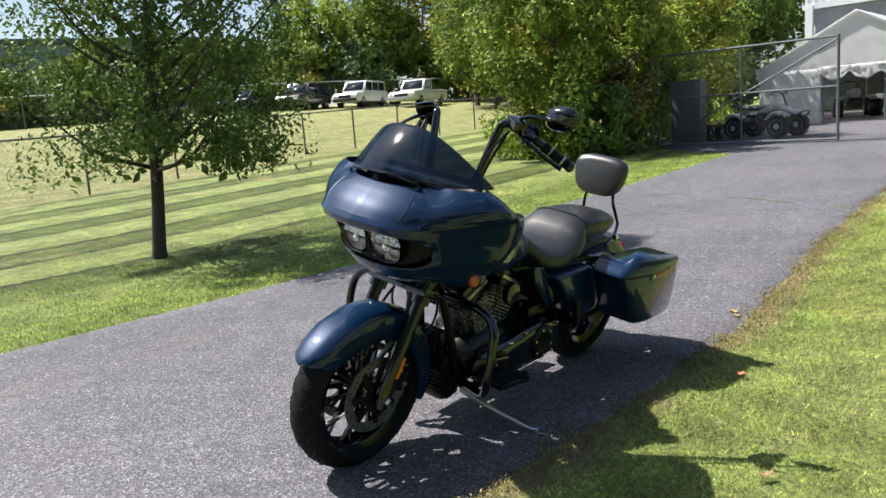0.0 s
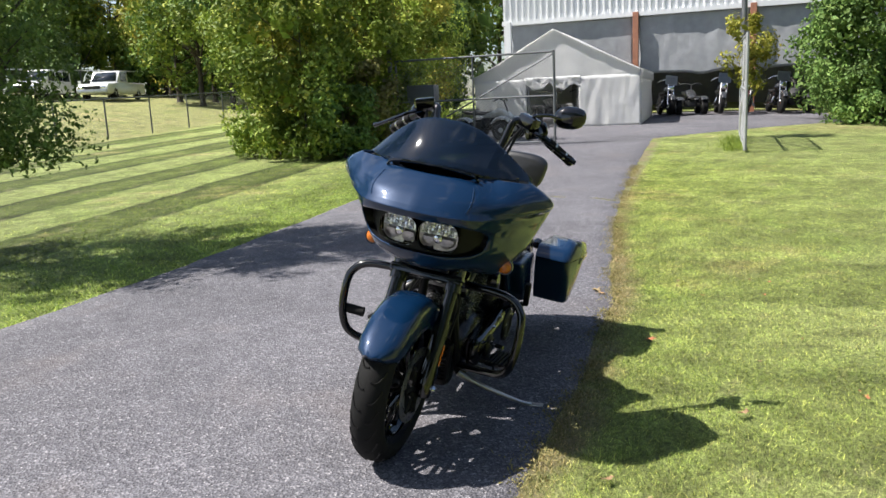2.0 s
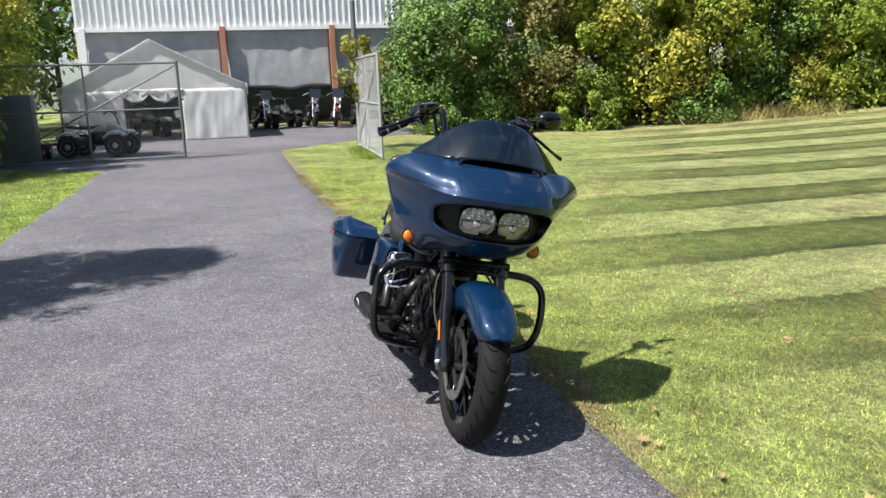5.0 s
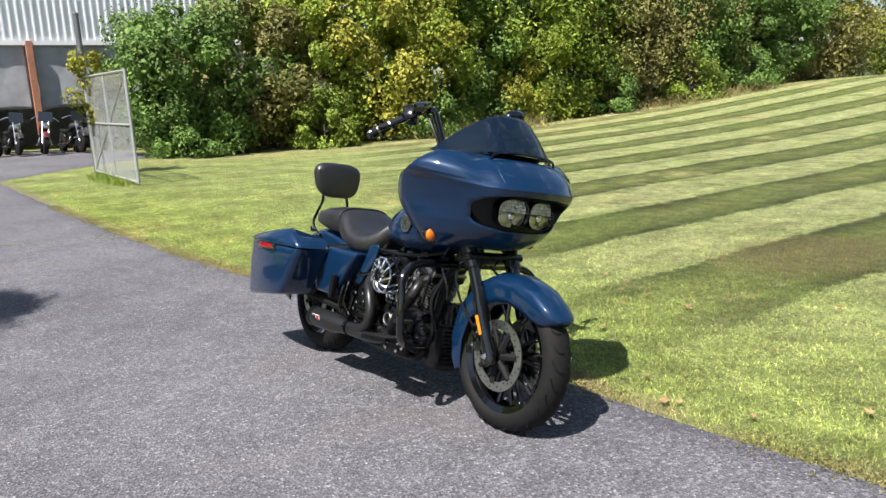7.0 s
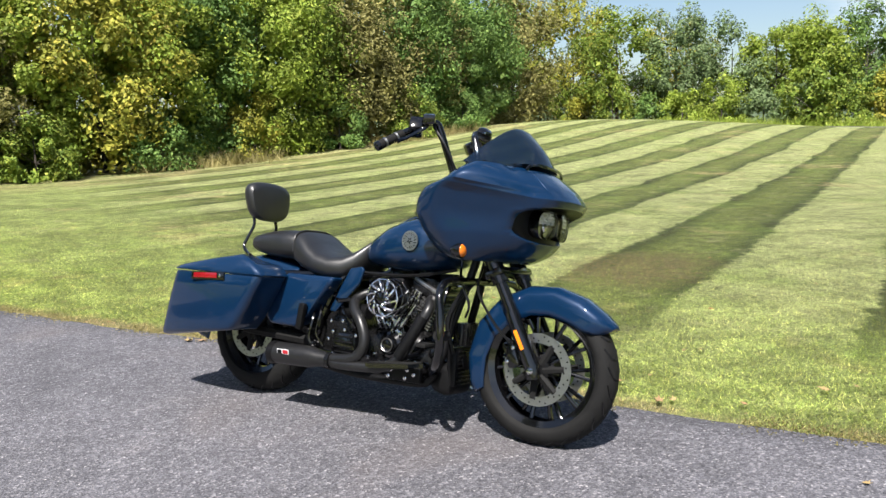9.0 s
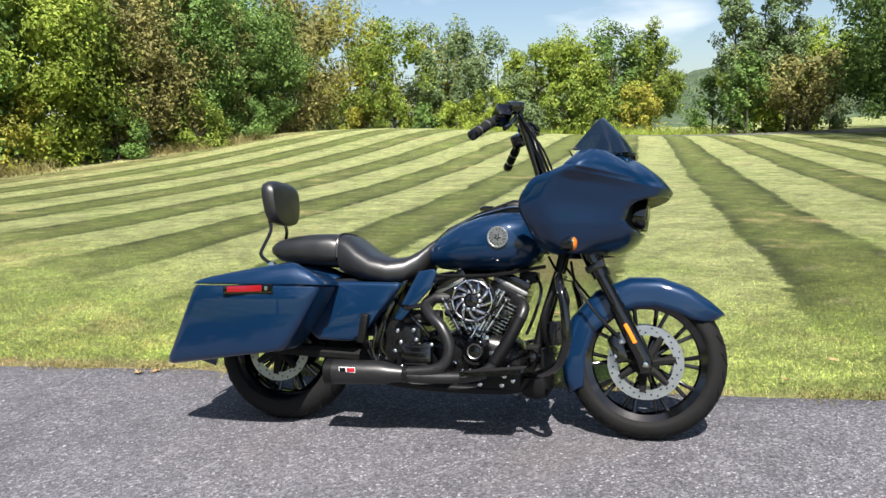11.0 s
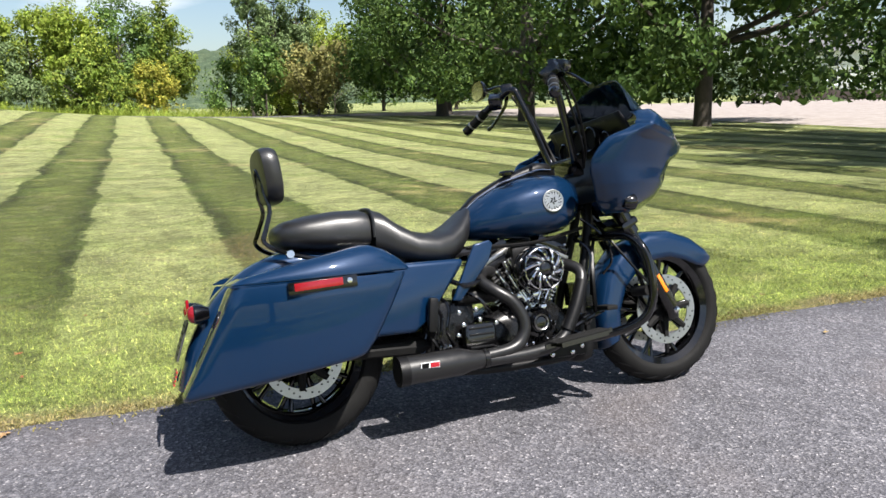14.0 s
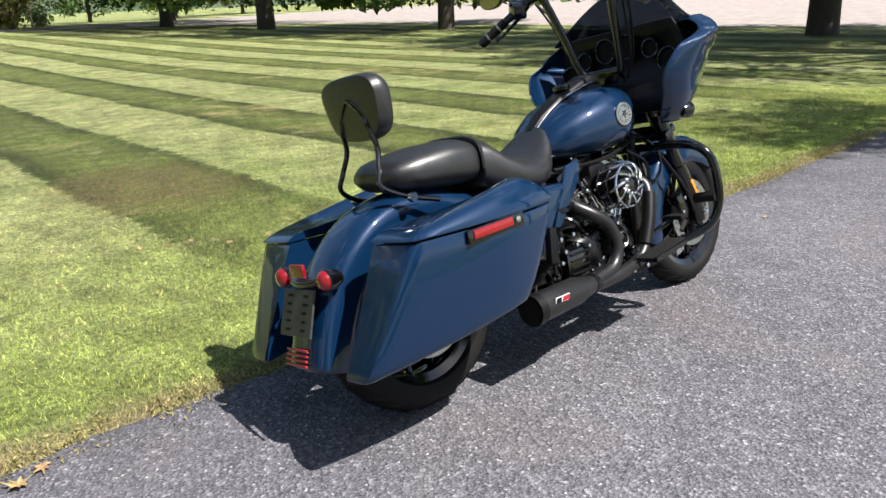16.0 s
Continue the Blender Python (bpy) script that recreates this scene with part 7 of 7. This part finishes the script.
def car(kind, x, y, yaw, paint, label):
    ob = thing("car", Matrix.Translation((x, y, gz(x, y) + 0.02)) @ Matrix.Rotation(radians(yaw), 4, "Z"), label, "car")
    L, W = (5.4, 1.95) if kind == "pickup" else (4.8, 1.85) if kind == "van" else (4.5, 1.78)
    f, b = L / 2, -L / 2
    belt = 1.02 if kind != "sedan" else 0.88
    part("body", slab(bmesh.new(), [(b, 0.45), (b, belt), (0.3 * f, belt), (f * 0.92, belt - 0.08), (f, 0.72), (f, 0.42), (f * 0.9, 0.32), (b * 0.92, 0.32)], -W / 2, W / 2, 0.09), paint, ob)
    if kind == "pickup":
        c = [(-0.45, belt - 0.03), (-0.40, 1.72), (0.55, 1.74), (1.15, belt - 0.03)]
        part("bed", box(bmesh.new(), (2.0, 1.6, 0.05), (-1.6, 0, belt + 0.006)), PLASTIC, ob)
    elif kind == "van":
        c = [(b + 0.12, belt - 0.03), (b + 0.22, 1.72), (0.55, 1.75), (1.2, belt - 0.03)]
    else:
        c = [(-1.7, belt - 0.03), (-1.1, 1.38), (0.25, 1.42), (1.05, belt - 0.03)]
    part("cabin", slab(bmesh.new(), c, -W / 2 + 0.1, W / 2 - 0.1, 0.08), paint, ob)
    z0, z1 = belt + 0.06, c[1][1] - 0.10
    for s in (1, -1):
        y = s * (W / 2 - 0.095)
        n = {"pickup": 1, "van": 3, "sedan": 2}[kind]
        x0, x1 = c[0][0] + 0.25, c[3][0] - 0.42
        for k in range(n):
            a, e = x0 + (x1 - x0) * k / n + 0.04, x0 + (x1 - x0) * (k + 1) / n - 0.04
            part("window", slab(bmesh.new(), [(a, z0), (a + 0.03, z1), (e - 0.03, z1), (e, z0)], y - 0.012, y + 0.012, 0.0), GLASS_DARK, ob)
        part("headlight", box(bmesh.new(), (0.05, 0.30, 0.14), (f - 0.01, s * (W / 2 - 0.28), 0.70), 0.02), CHROME, ob)
        part("tail_light", box(bmesh.new(), (0.05, 0.16, 0.3), (b + 0.01, s * (W / 2 - 0.16), 0.78), 0.02), RED, ob)
        part("mirror", box(bmesh.new(), (0.10, 0.16, 0.12), (c[3][0] - 0.35, s * (W / 2 + 0.04), z0 + 0.05), 0.03), PLASTIC, ob)
        for wx in (f * 0.62, b * 0.60):
            road_wheel(ob, (wx, s * (W / 2 - 0.11), 0.35), 0.35, 0.22, CAR_SILVER)
    sx0, sx1 = c[2][0], c[3][0]
    bm = bmesh.new()
    for t0, w in ((0.14, 0.62), (0.86, 0.72)):
        px, pz = sx0 + (sx1 - sx0) * t0 + 0.022, c[2][1] + (c[3][1] - c[2][1]) * t0 + 0.022
        for s in (1, -1):
            bm.verts.new((px, s * w * (W / 2 / 0.9) * 0.98, pz))
    v = list(bm.verts)
    bm.faces.new((v[0], v[1], v[3], v[2]))
    thicken(part("windscreen", bm, GLASS_DARK, ob), 0.02)
    part("bumper", box(bmesh.new(), (0.16, W - 0.1, 0.2), (f + 0.02, 0, 0.48), 0.04), CAR_SILVER if kind == "pickup" else PLASTIC, ob)
    part("grille", box(bmesh.new(), (0.05, W - 0.95, 0.2), (f - 0.005, 0, 0.70), 0.01), PLASTIC, ob)
    return ob


car("pickup", -36.0, -34.5, 17, CAR_WHITE, "white pickup truck parked on the grass bank")
car("van", -33.2, -37.3, 20, CAR_WHITE, "white sport utility vehicle parked by the pickup")
car("van", -30.0, -39.5, 24, CAR_DARK, "dark sport utility vehicle beside the white vehicles")
car("sedan", -26.5, -41.0, 20, CAR_DARK, "dark car parked at the end of the row")
car("sedan", 80, 71, 150, CAR_SILVER, "silver car parked in front of a far house")
car("sedan", 76, 73, 150, CAR_DARK, "dark car parked in front of a far house")


def quad_bike(x, y, yaw, paint, label, group):
    ob = thing("quad_bike", Matrix.Translation((x, y, gz(x, y) + 0.015)) @ Matrix.Rotation(radians(yaw), 4, "Z"), label, "quad bike", group)
    for wx in (0.62, -0.62):
        for s in (1, -1):
            road_wheel(ob, (wx * 0.88, 0.42 * s, 0.26), 0.26, 0.17, CAR_SILVER)
            part("fender", arc_shell(bmesh.new(), (wx * 0.88, 0.28), [(a, 0.33, 0.12, 0.03) for a in np.linspace(40, 150, 8)]), paint, ob).location.y = 0.40 * s
    part("frame", box(bmesh.new(), (1.1, 0.3, 0.22), (0, 0, 0.36), 0.05), PLASTIC, ob)
    part("engine", box(bmesh.new(), (0.42, 0.34, 0.3), (0.02, 0, 0.42), 0.05), DARK_METAL, ob)
    part("body", hull(bmesh.new(), [(-0.15, 0.55, 0.66, 0.10, 3), (0.1, 0.55, 0.74, 0.13, 3), (0.3, 0.58, 0.82, 0.16, 3), (0.55, 0.55, 0.70, 0.16, 3), (0.72, 0.50, 0.56, 0.08, 3)], 18), paint, ob)
    part("seat", hull(bmesh.new(), [(-0.78, 0.72, 0.76, 0.06, 3), (-0.66, 0.66, 0.78, 0.12, 3), (-0.1, 0.62, 0.73, 0.11, 3), (0.15, 0.66, 0.76, 0.08, 3)], 18), LEATHER, ob)
    part("handlebar", tube(bmesh.new(), [(0.32, -0.38, 0.98), (0.38, -0.2, 1.04), (0.42, 0, 0.98), (0.38, 0.2, 1.04), (0.32, 0.38, 0.98)], 0.016, 8, 4), PLASTIC, ob)
    part("steering_column", tube(bmesh.new(), [(0.42, 0, 0.98), (0.55, 0, 0.6)], 0.02, 8, 1), PLASTIC, ob)
    for rx, w in ((-0.62, 0.34),):
        bm = bmesh.new()
        for k in range(5):
            tube(bm, [(rx - 0.2, -w / 2 + w * k / 4, 0.80), (rx + 0.2, -w / 2 + w * k / 4, 0.80)], 0.009, 6, 1)
        for e in (-0.2, 0.2):
            tube(bm, [(rx + e, -w / 2, 0.80), (rx + e, w / 2, 0.80)], 0.011, 6, 1)
            tube(bm, [(rx + e, 0, 0.80), (rx + e, 0, 0.55)], 0.011, 6, 1)
        part("rack", bm, PLASTIC, ob)
    part("bumper", tube(bmesh.new(), [(0.80, -0.2, 0.4), (0.95, -0.18, 0.55), (0.95, 0.18, 0.55), (0.80, 0.2, 0.4)], 0.016, 8, 4), PLASTIC, ob)
    return ob


quad_bike(-15.3, -4.2, 78, CAMO, "grey all-terrain quad bike behind the gate", "quad bikes in the yard")
for x, y, a, p in ((-21.8, -3.9, 20, PLASTIC), (-22.2, -2.9, 10, CAMO), (-24.0, 0.5, 12, CAR_DARK), (-24.4, 3.9, -8, PLASTIC)):
    quad_bike(x, y, a, p, "parked quad bike in the shade", "quad bikes in the shade")


def cruiser(x, y, yaw, paint, label):
    ob = thing("parked_motorcycle", Matrix.Translation((x, y, gz(x, y) + 0.015)) @ Matrix.Rotation(radians(yaw), 4, "Z") @ Matrix.Rotation(radians(-8), 4, "X"), label, "motorcycle", "motorcycles in the shade")
    for wx, r in ((0.0, 0.32), (1.55, 0.33)):
        road_wheel(ob, (wx, 0, r), r, 0.13, CHROME)
        part("fender", arc_shell(bmesh.new(), (wx, r), [(a, r + 0.05, 0.08, 0.05) for a in np.linspace(30, 170 if wx == 0 else 140, 8)]), paint, ob)
    for s in (1, -1):
        part("fork_leg", tube(bmesh.new(), [(1.55, 0.09 * s, 0.33), (1.20, 0.09 * s, 1.0)], 0.022, 8, 1), CHROME, ob)
        part("exhaust_pipe", tube(bmesh.new(), [(0.95, 0.12 * s, 0.5), (0.9, 0.2 * s, 0.3), (0.1, 0.2 * s, 0.25)], 0.035, 10, 4), CHROME, ob)
    part("engine", box(bmesh.new(), (0.45, 0.3, 0.42), (0.78, 0, 0.42), 0.05), DARK_METAL, ob)
    part("fuel_tank", hull(bmesh.new(), [(0.62, 0.72, 0.78, 0.05, 2.4), (0.8, 0.7, 0.92, 0.16, 2.5), (1.0, 0.72, 0.95, 0.16, 2.5), (1.15, 0.78, 0.9, 0.06, 2.3)], 18), paint, ob)
    part("seat", hull(bmesh.new(), [(-0.1, 0.68, 0.76, 0.1, 2.6), (0.15, 0.64, 0.76, 0.15, 2.6), (0.45, 0.62, 0.70, 0.15, 2.6), (0.66, 0.68, 0.76, 0.08, 2.6)], 18), LEATHER, ob)
    part("handlebar", tube(bmesh.new(), [(0.92, -0.4, 1.05), (1.05, -0.2, 1.15), (1.17, 0, 1.02), (1.05, 0.2, 1.15), (0.92, 0.4, 1.05)], 0.014, 8, 4), CHROME, ob)
    part("headlight", lathe(bmesh.new(), [(0.02, -0.1), (0.08, -0.06), (0.09, 0.03), (0.07, 0.04), (0.01, 0.045)], 16, "x", (1.32, 0, 0.88)), CHROME, ob)
    part("windscreen", slab(bmesh.new(), [(1.22, 1.0), (1.12, 1.32), (1.115, 1.32), (1.215, 1.0)], -0.2, 0.2, 0.0), GLASS_DARK, ob)
    return ob


for x, y, a, p in ((-24.6, -0.5, 15, CAR_DARK), (-24.6, 1.4, 5, CAR_DARK), (-24.3, 2.4, -6, RED_PAINT), (-24.7, 3.1, 10, CAR_DARK), (-24.9, -1.6, 0, CAR_DARK)):
    cruiser(x, y, a, p, "parked motorcycle under the grey curtains")

cart = thing("utility_cart", Matrix.Translation((43.0, 42.0, gz(43.0, 42.0) + 0.06)) @ Matrix.Rotation(radians(215), 4, "Z"), "small open utility cart parked in the yard", "cart")
part("body", slab(bmesh.new(), [(-1.3, 0.4), (-1.3, 0.85), (0.4, 0.85), (1.3, 0.75), (1.35, 0.4)], -0.7, 0.7, 0.06), CAMO, cart)
part("roof", box(bmesh.new(), (1.4, 1.3, 0.06), (-0.1, 0, 1.85), 0.02), CAMO, cart)
part("seat", box(bmesh.new(), (0.5, 1.2, 0.5), (-0.3, 0, 1.0), 0.06), LEATHER, cart)
for sx in (-0.7, 0.55):
    for s in (1, -1):
        part("roof_post", tube(bmesh.new(), [(sx, 0.6 * s, 0.8), (sx * 0.85, 0.58 * s, 1.85)], 0.03, 8, 1), PLASTIC, cart)
        road_wheel(cart, (sx * 1.35, 0.62 * s, 0.30), 0.30, 0.24, STEEL)

# A grey cabinet and a low flat trailer inside the gate.
cab = thing("metal_cabinet", Matrix.Translation((-14.3, -5.75, gz(-14.3, -5.75))), "grey metal cabinet standing behind the gate", "cabinet")
part("body", box(bmesh.new(), (0.4, 0.72, 1.5), (0, 0.1, 0.75), 0.02), GALV, cab)
part("door", box(bmesh.new(), (0.02, 0.60, 1.38), (0.21, 0.1, 0.75), 0.006), GALV, cab)
trailer = thing("flat_trailer", Matrix.Translation((-15.2, -5.6, gz(-15.2, -5.6))), "low red and grey trailer behind the gate", "trailer")
part("deck", box(bmesh.new(), (0.8, 0.7, 0.06), (0, 0.2, 0.36), 0.01), RED_PAINT, trailer)
part("drawbar", tube(bmesh.new(), [(0.2, 0.5, 0.36), (0.25, 0.9, 0.30)], 0.03, 8, 1), PLASTIC, trailer)
for s in (0.65, -0.65):
    road_wheel(trailer, (0.0 + s * 0.5, 0.2, 0.20), 0.20, 0.12, STEEL)

# Far buildings and garden wall.
house = thing("house", Matrix.Translation((92, 82, gz(92, 82))) @ Matrix.Rotation(radians(40), 4, "Z"), "white house far behind the yard", "house")
part("wall", box(bmesh.new(), (9, 16, 5.5), (0, 0, 2.75)), WHITE_METAL, house, smooth=False)
bm = bmesh.new()
loft(bm, [[(-5, y, 5.4), (0, y, 8.2), (5, y, 5.4), (0, y, 5.35)] for y in (-8.4, 8.4)])
part("roof", bm, plain("grey_shingle", (0.16, 0.16, 0.17), 0.8), house, smooth=False)
for k in range(4):
    for z in (1.6, 4.0):
        win = part("window", box(bmesh.new(), (0.1, 1.1, 1.2), (-4.53, -5.4 + 3.6 * k, z), 0.02), GLASS_DARK, house, smooth=False)
        part("frame", box(bmesh.new(), (0.06, 1.35, 0.10), (-4.55, -5.4 + 3.6 * k, z - 0.65), 0.01), CAR_WHITE, win, smooth=False)
barn = thing("warehouse", Matrix.Translation((-22, -56, gz(-22, -56))) @ Matrix.Rotation(radians(-20), 4, "Z"), "long grey-blue warehouse beyond the trees", "building")
part("wall", box(bmesh.new(), (34, 12, 5.6), (6, -6, 2.8)), plain("blue_grey_cladding", (0.22, 0.26, 0.30), 0.6, wear=0.1, scale=2), barn, smooth=False)
part("roof", box(bmesh.new(), (34.6, 12.6, 0.35), (6, -6, 5.75)), plain("dark_metal_roof", (0.10, 0.12, 0.14), 0.6, wear=0.15, scale=2), barn, smooth=False)
for k in range(6):
    part("door", box(bmesh.new(), (3.0, 0.12, 3.4), (-7 + 5.2 * k, 0.03, 1.7), 0.02), WHITE_METAL, barn, smooth=False)
bank = thing("garden_wall", Matrix(), "low dark brown stone wall edging the yard", "wall")
pts = [(46.5, 45.2), (51, 42.4), (56, 39.0), (62, 33.5), (66, 28)]
for (x0, y0), (x1, y1) in zip(pts, pts[1:]):
    length, a = math.hypot(x1 - x0, y1 - y0), math.atan2(y1 - y0, x1 - x0)
    n = 6
    for k in range(n):
        u = (k + 0.5) / n
        x, y = x0 + (x1 - x0) * u, y0 + (y1 - y0) * u
        part("wall_block", box(bmesh.new(), (length / n * 0.985, 0.5, 1.0), (x, y, gz(x, y) + 0.42 - 0.035 * max(0, x - 48)), 0.03, Matrix.Rotation(a, 4, "Z")), BROWN_STONE, bank)
for i in range(9):
    x, y = 61.5 + 3.4 * i, 46 - 2.2 * i
    tree(x, y, rng.uniform(8, 10), 3.4, 0.0, 2200, 0.42, 0.12, LEAF_DARK, "dense dark evergreen tree behind the yard", clumps=36, limbs=5, gap=0.3, group="evergreens behind the yard", spread=0.3)


# ---------------------------------------------------------------- small things on the ground
LITTER = [plain("fallen_leaf_tan", (0.29, 0.185, 0.09), 0.7, wear=0.3, scale=40), plain("fallen_leaf_orange", (0.36, 0.13, 0.05), 0.7, wear=0.3, scale=40), plain("fallen_leaf_yellow", (0.34, 0.245, 0.105), 0.7, wear=0.3, scale=40)]


def fallen_leaf(x, y, size, k):
    """A dry lobed leaf curled on the ground."""
    turn_by = rng.uniform(0, 6.28)
    bm = bmesh.new()
    mid = bm.verts.new((0, 0, 0.004))
    rim = []
    for i in range(14):
        a = 2 * math.pi * i / 14
        r = size * (1.0 if i % 2 == 0 else 0.55) * (1.25 if i in (0, 2, 12) else 0.85) * (1.0 + 0.28 * math.sin(7.3 * i + 9.0 * turn_by))
        rim.append(bm.verts.new((r * math.cos(a), 0.68 * r * math.sin(a), 0.006 + 0.35 * r * rng.random())))
    for i in range(14):
        bm.faces.new((mid, rim[i], rim[(i + 1) % 14]))
    on_drive = float(np.interp(x, edge_x, edge_s)) < y < float(np.interp(x, edge_x, edge_n))
    ob = part("fallen_leaf", bm, LITTER[k], None, smooth=False)
    ob.matrix_basis = Matrix.Translation((x, y, gz(x, y) + (0.014 if on_drive else 0.022))) @ Matrix.Rotation(turn_by, 4, "Z")
    return tagged(ob, "dry curled fallen leaf on the ground", "leaf", "fallen leaves")


for x, y, s, k in ((1.05, 2.04, 0.075, 0), (1.10, 2.00, 0.050, 2), (0.67, 2.10, 0.045, 0), (0.44, 2.12, 0.045, 0), (0.03, 2.39, 0.050, 2), (1.94, 0.66, 0.060, 0), (1.99, 0.70, 0.045, 2), (2.60, 1.15, 0.055, 2),
                   (2.83, 0.17, 0.035, 2), (0.0, 0.89, 0.055, 1), (0.96, 1.34, 0.050, 0), (-1.10, 0.44, 0.070, 2), (-1.02, 0.49, 0.055, 0), (1.68, 0.86, 0.040, 0), (0.30, 2.33, 0.040, 0), (2.3, 0.78, 0.040, 0), (3.1, 0.9, 0.035, 0)):
    fallen_leaf(x, y, s * 0.7, k)
for i in range(70):
    x = rng.uniform(-6, 7)
    fallen_leaf(x, float(np.interp(x, edge_x, edge_n)) + abs(rng.normal()) * 1.6 - 0.05, rng.uniform(0.010, 0.024), int(rng.integers(0, 3)))


# Dry litter along the edge of the lawn, and a crack across the driveway with grass in it.
n = 16000
lx = rng.uniform(-9, 9, n)
lx = lx[[noise.noise(Vector((v * 1.7, 8.0, 0))) > -0.08 for v in lx]]
n = len(lx)
ly = np.interp(lx, edge_x, edge_n) + rng.normal(size=n) * 0.05 + 0.01
lz = ground_z(lx, ly) + rng.uniform(0.010, 0.022, n)
litter = new("dry_litter", leaf_mesh("dry_litter", np.stack([lx, ly, lz], 1), 0.018, STRAW, flat=3.0, slim=0.35))
tagged(litter, "dry brown grass litter along the driveway edge", "litter", kind="stuff")
TUFT = leaf_material("pale_crack_grass", (0.16, 0.17, 0.06), (0.30, 0.29, 0.13), (0.45, 0.40, 0.22))


def crack_line(n):
    y = rng.uniform(-3.3, 0.4, n)
    keep = np.array([noise.noise(Vector((v * 1.4, 3.0, 0))) > -0.12 for v in y])
    y = y[keep]
    return np.interp(y, [-3.3, -2.2, -1.0, 0.3], [-5.6, -6.2, -5.75, -5.2]) + 0.05 * np.sin(y * 7.0) + rng.normal(size=len(y)) * 0.03, y


blades("crack_grass", 2200, crack_line, 0.030, 0.012, TUFT, "thin pale grass growing in a crack of the asphalt", "grass")
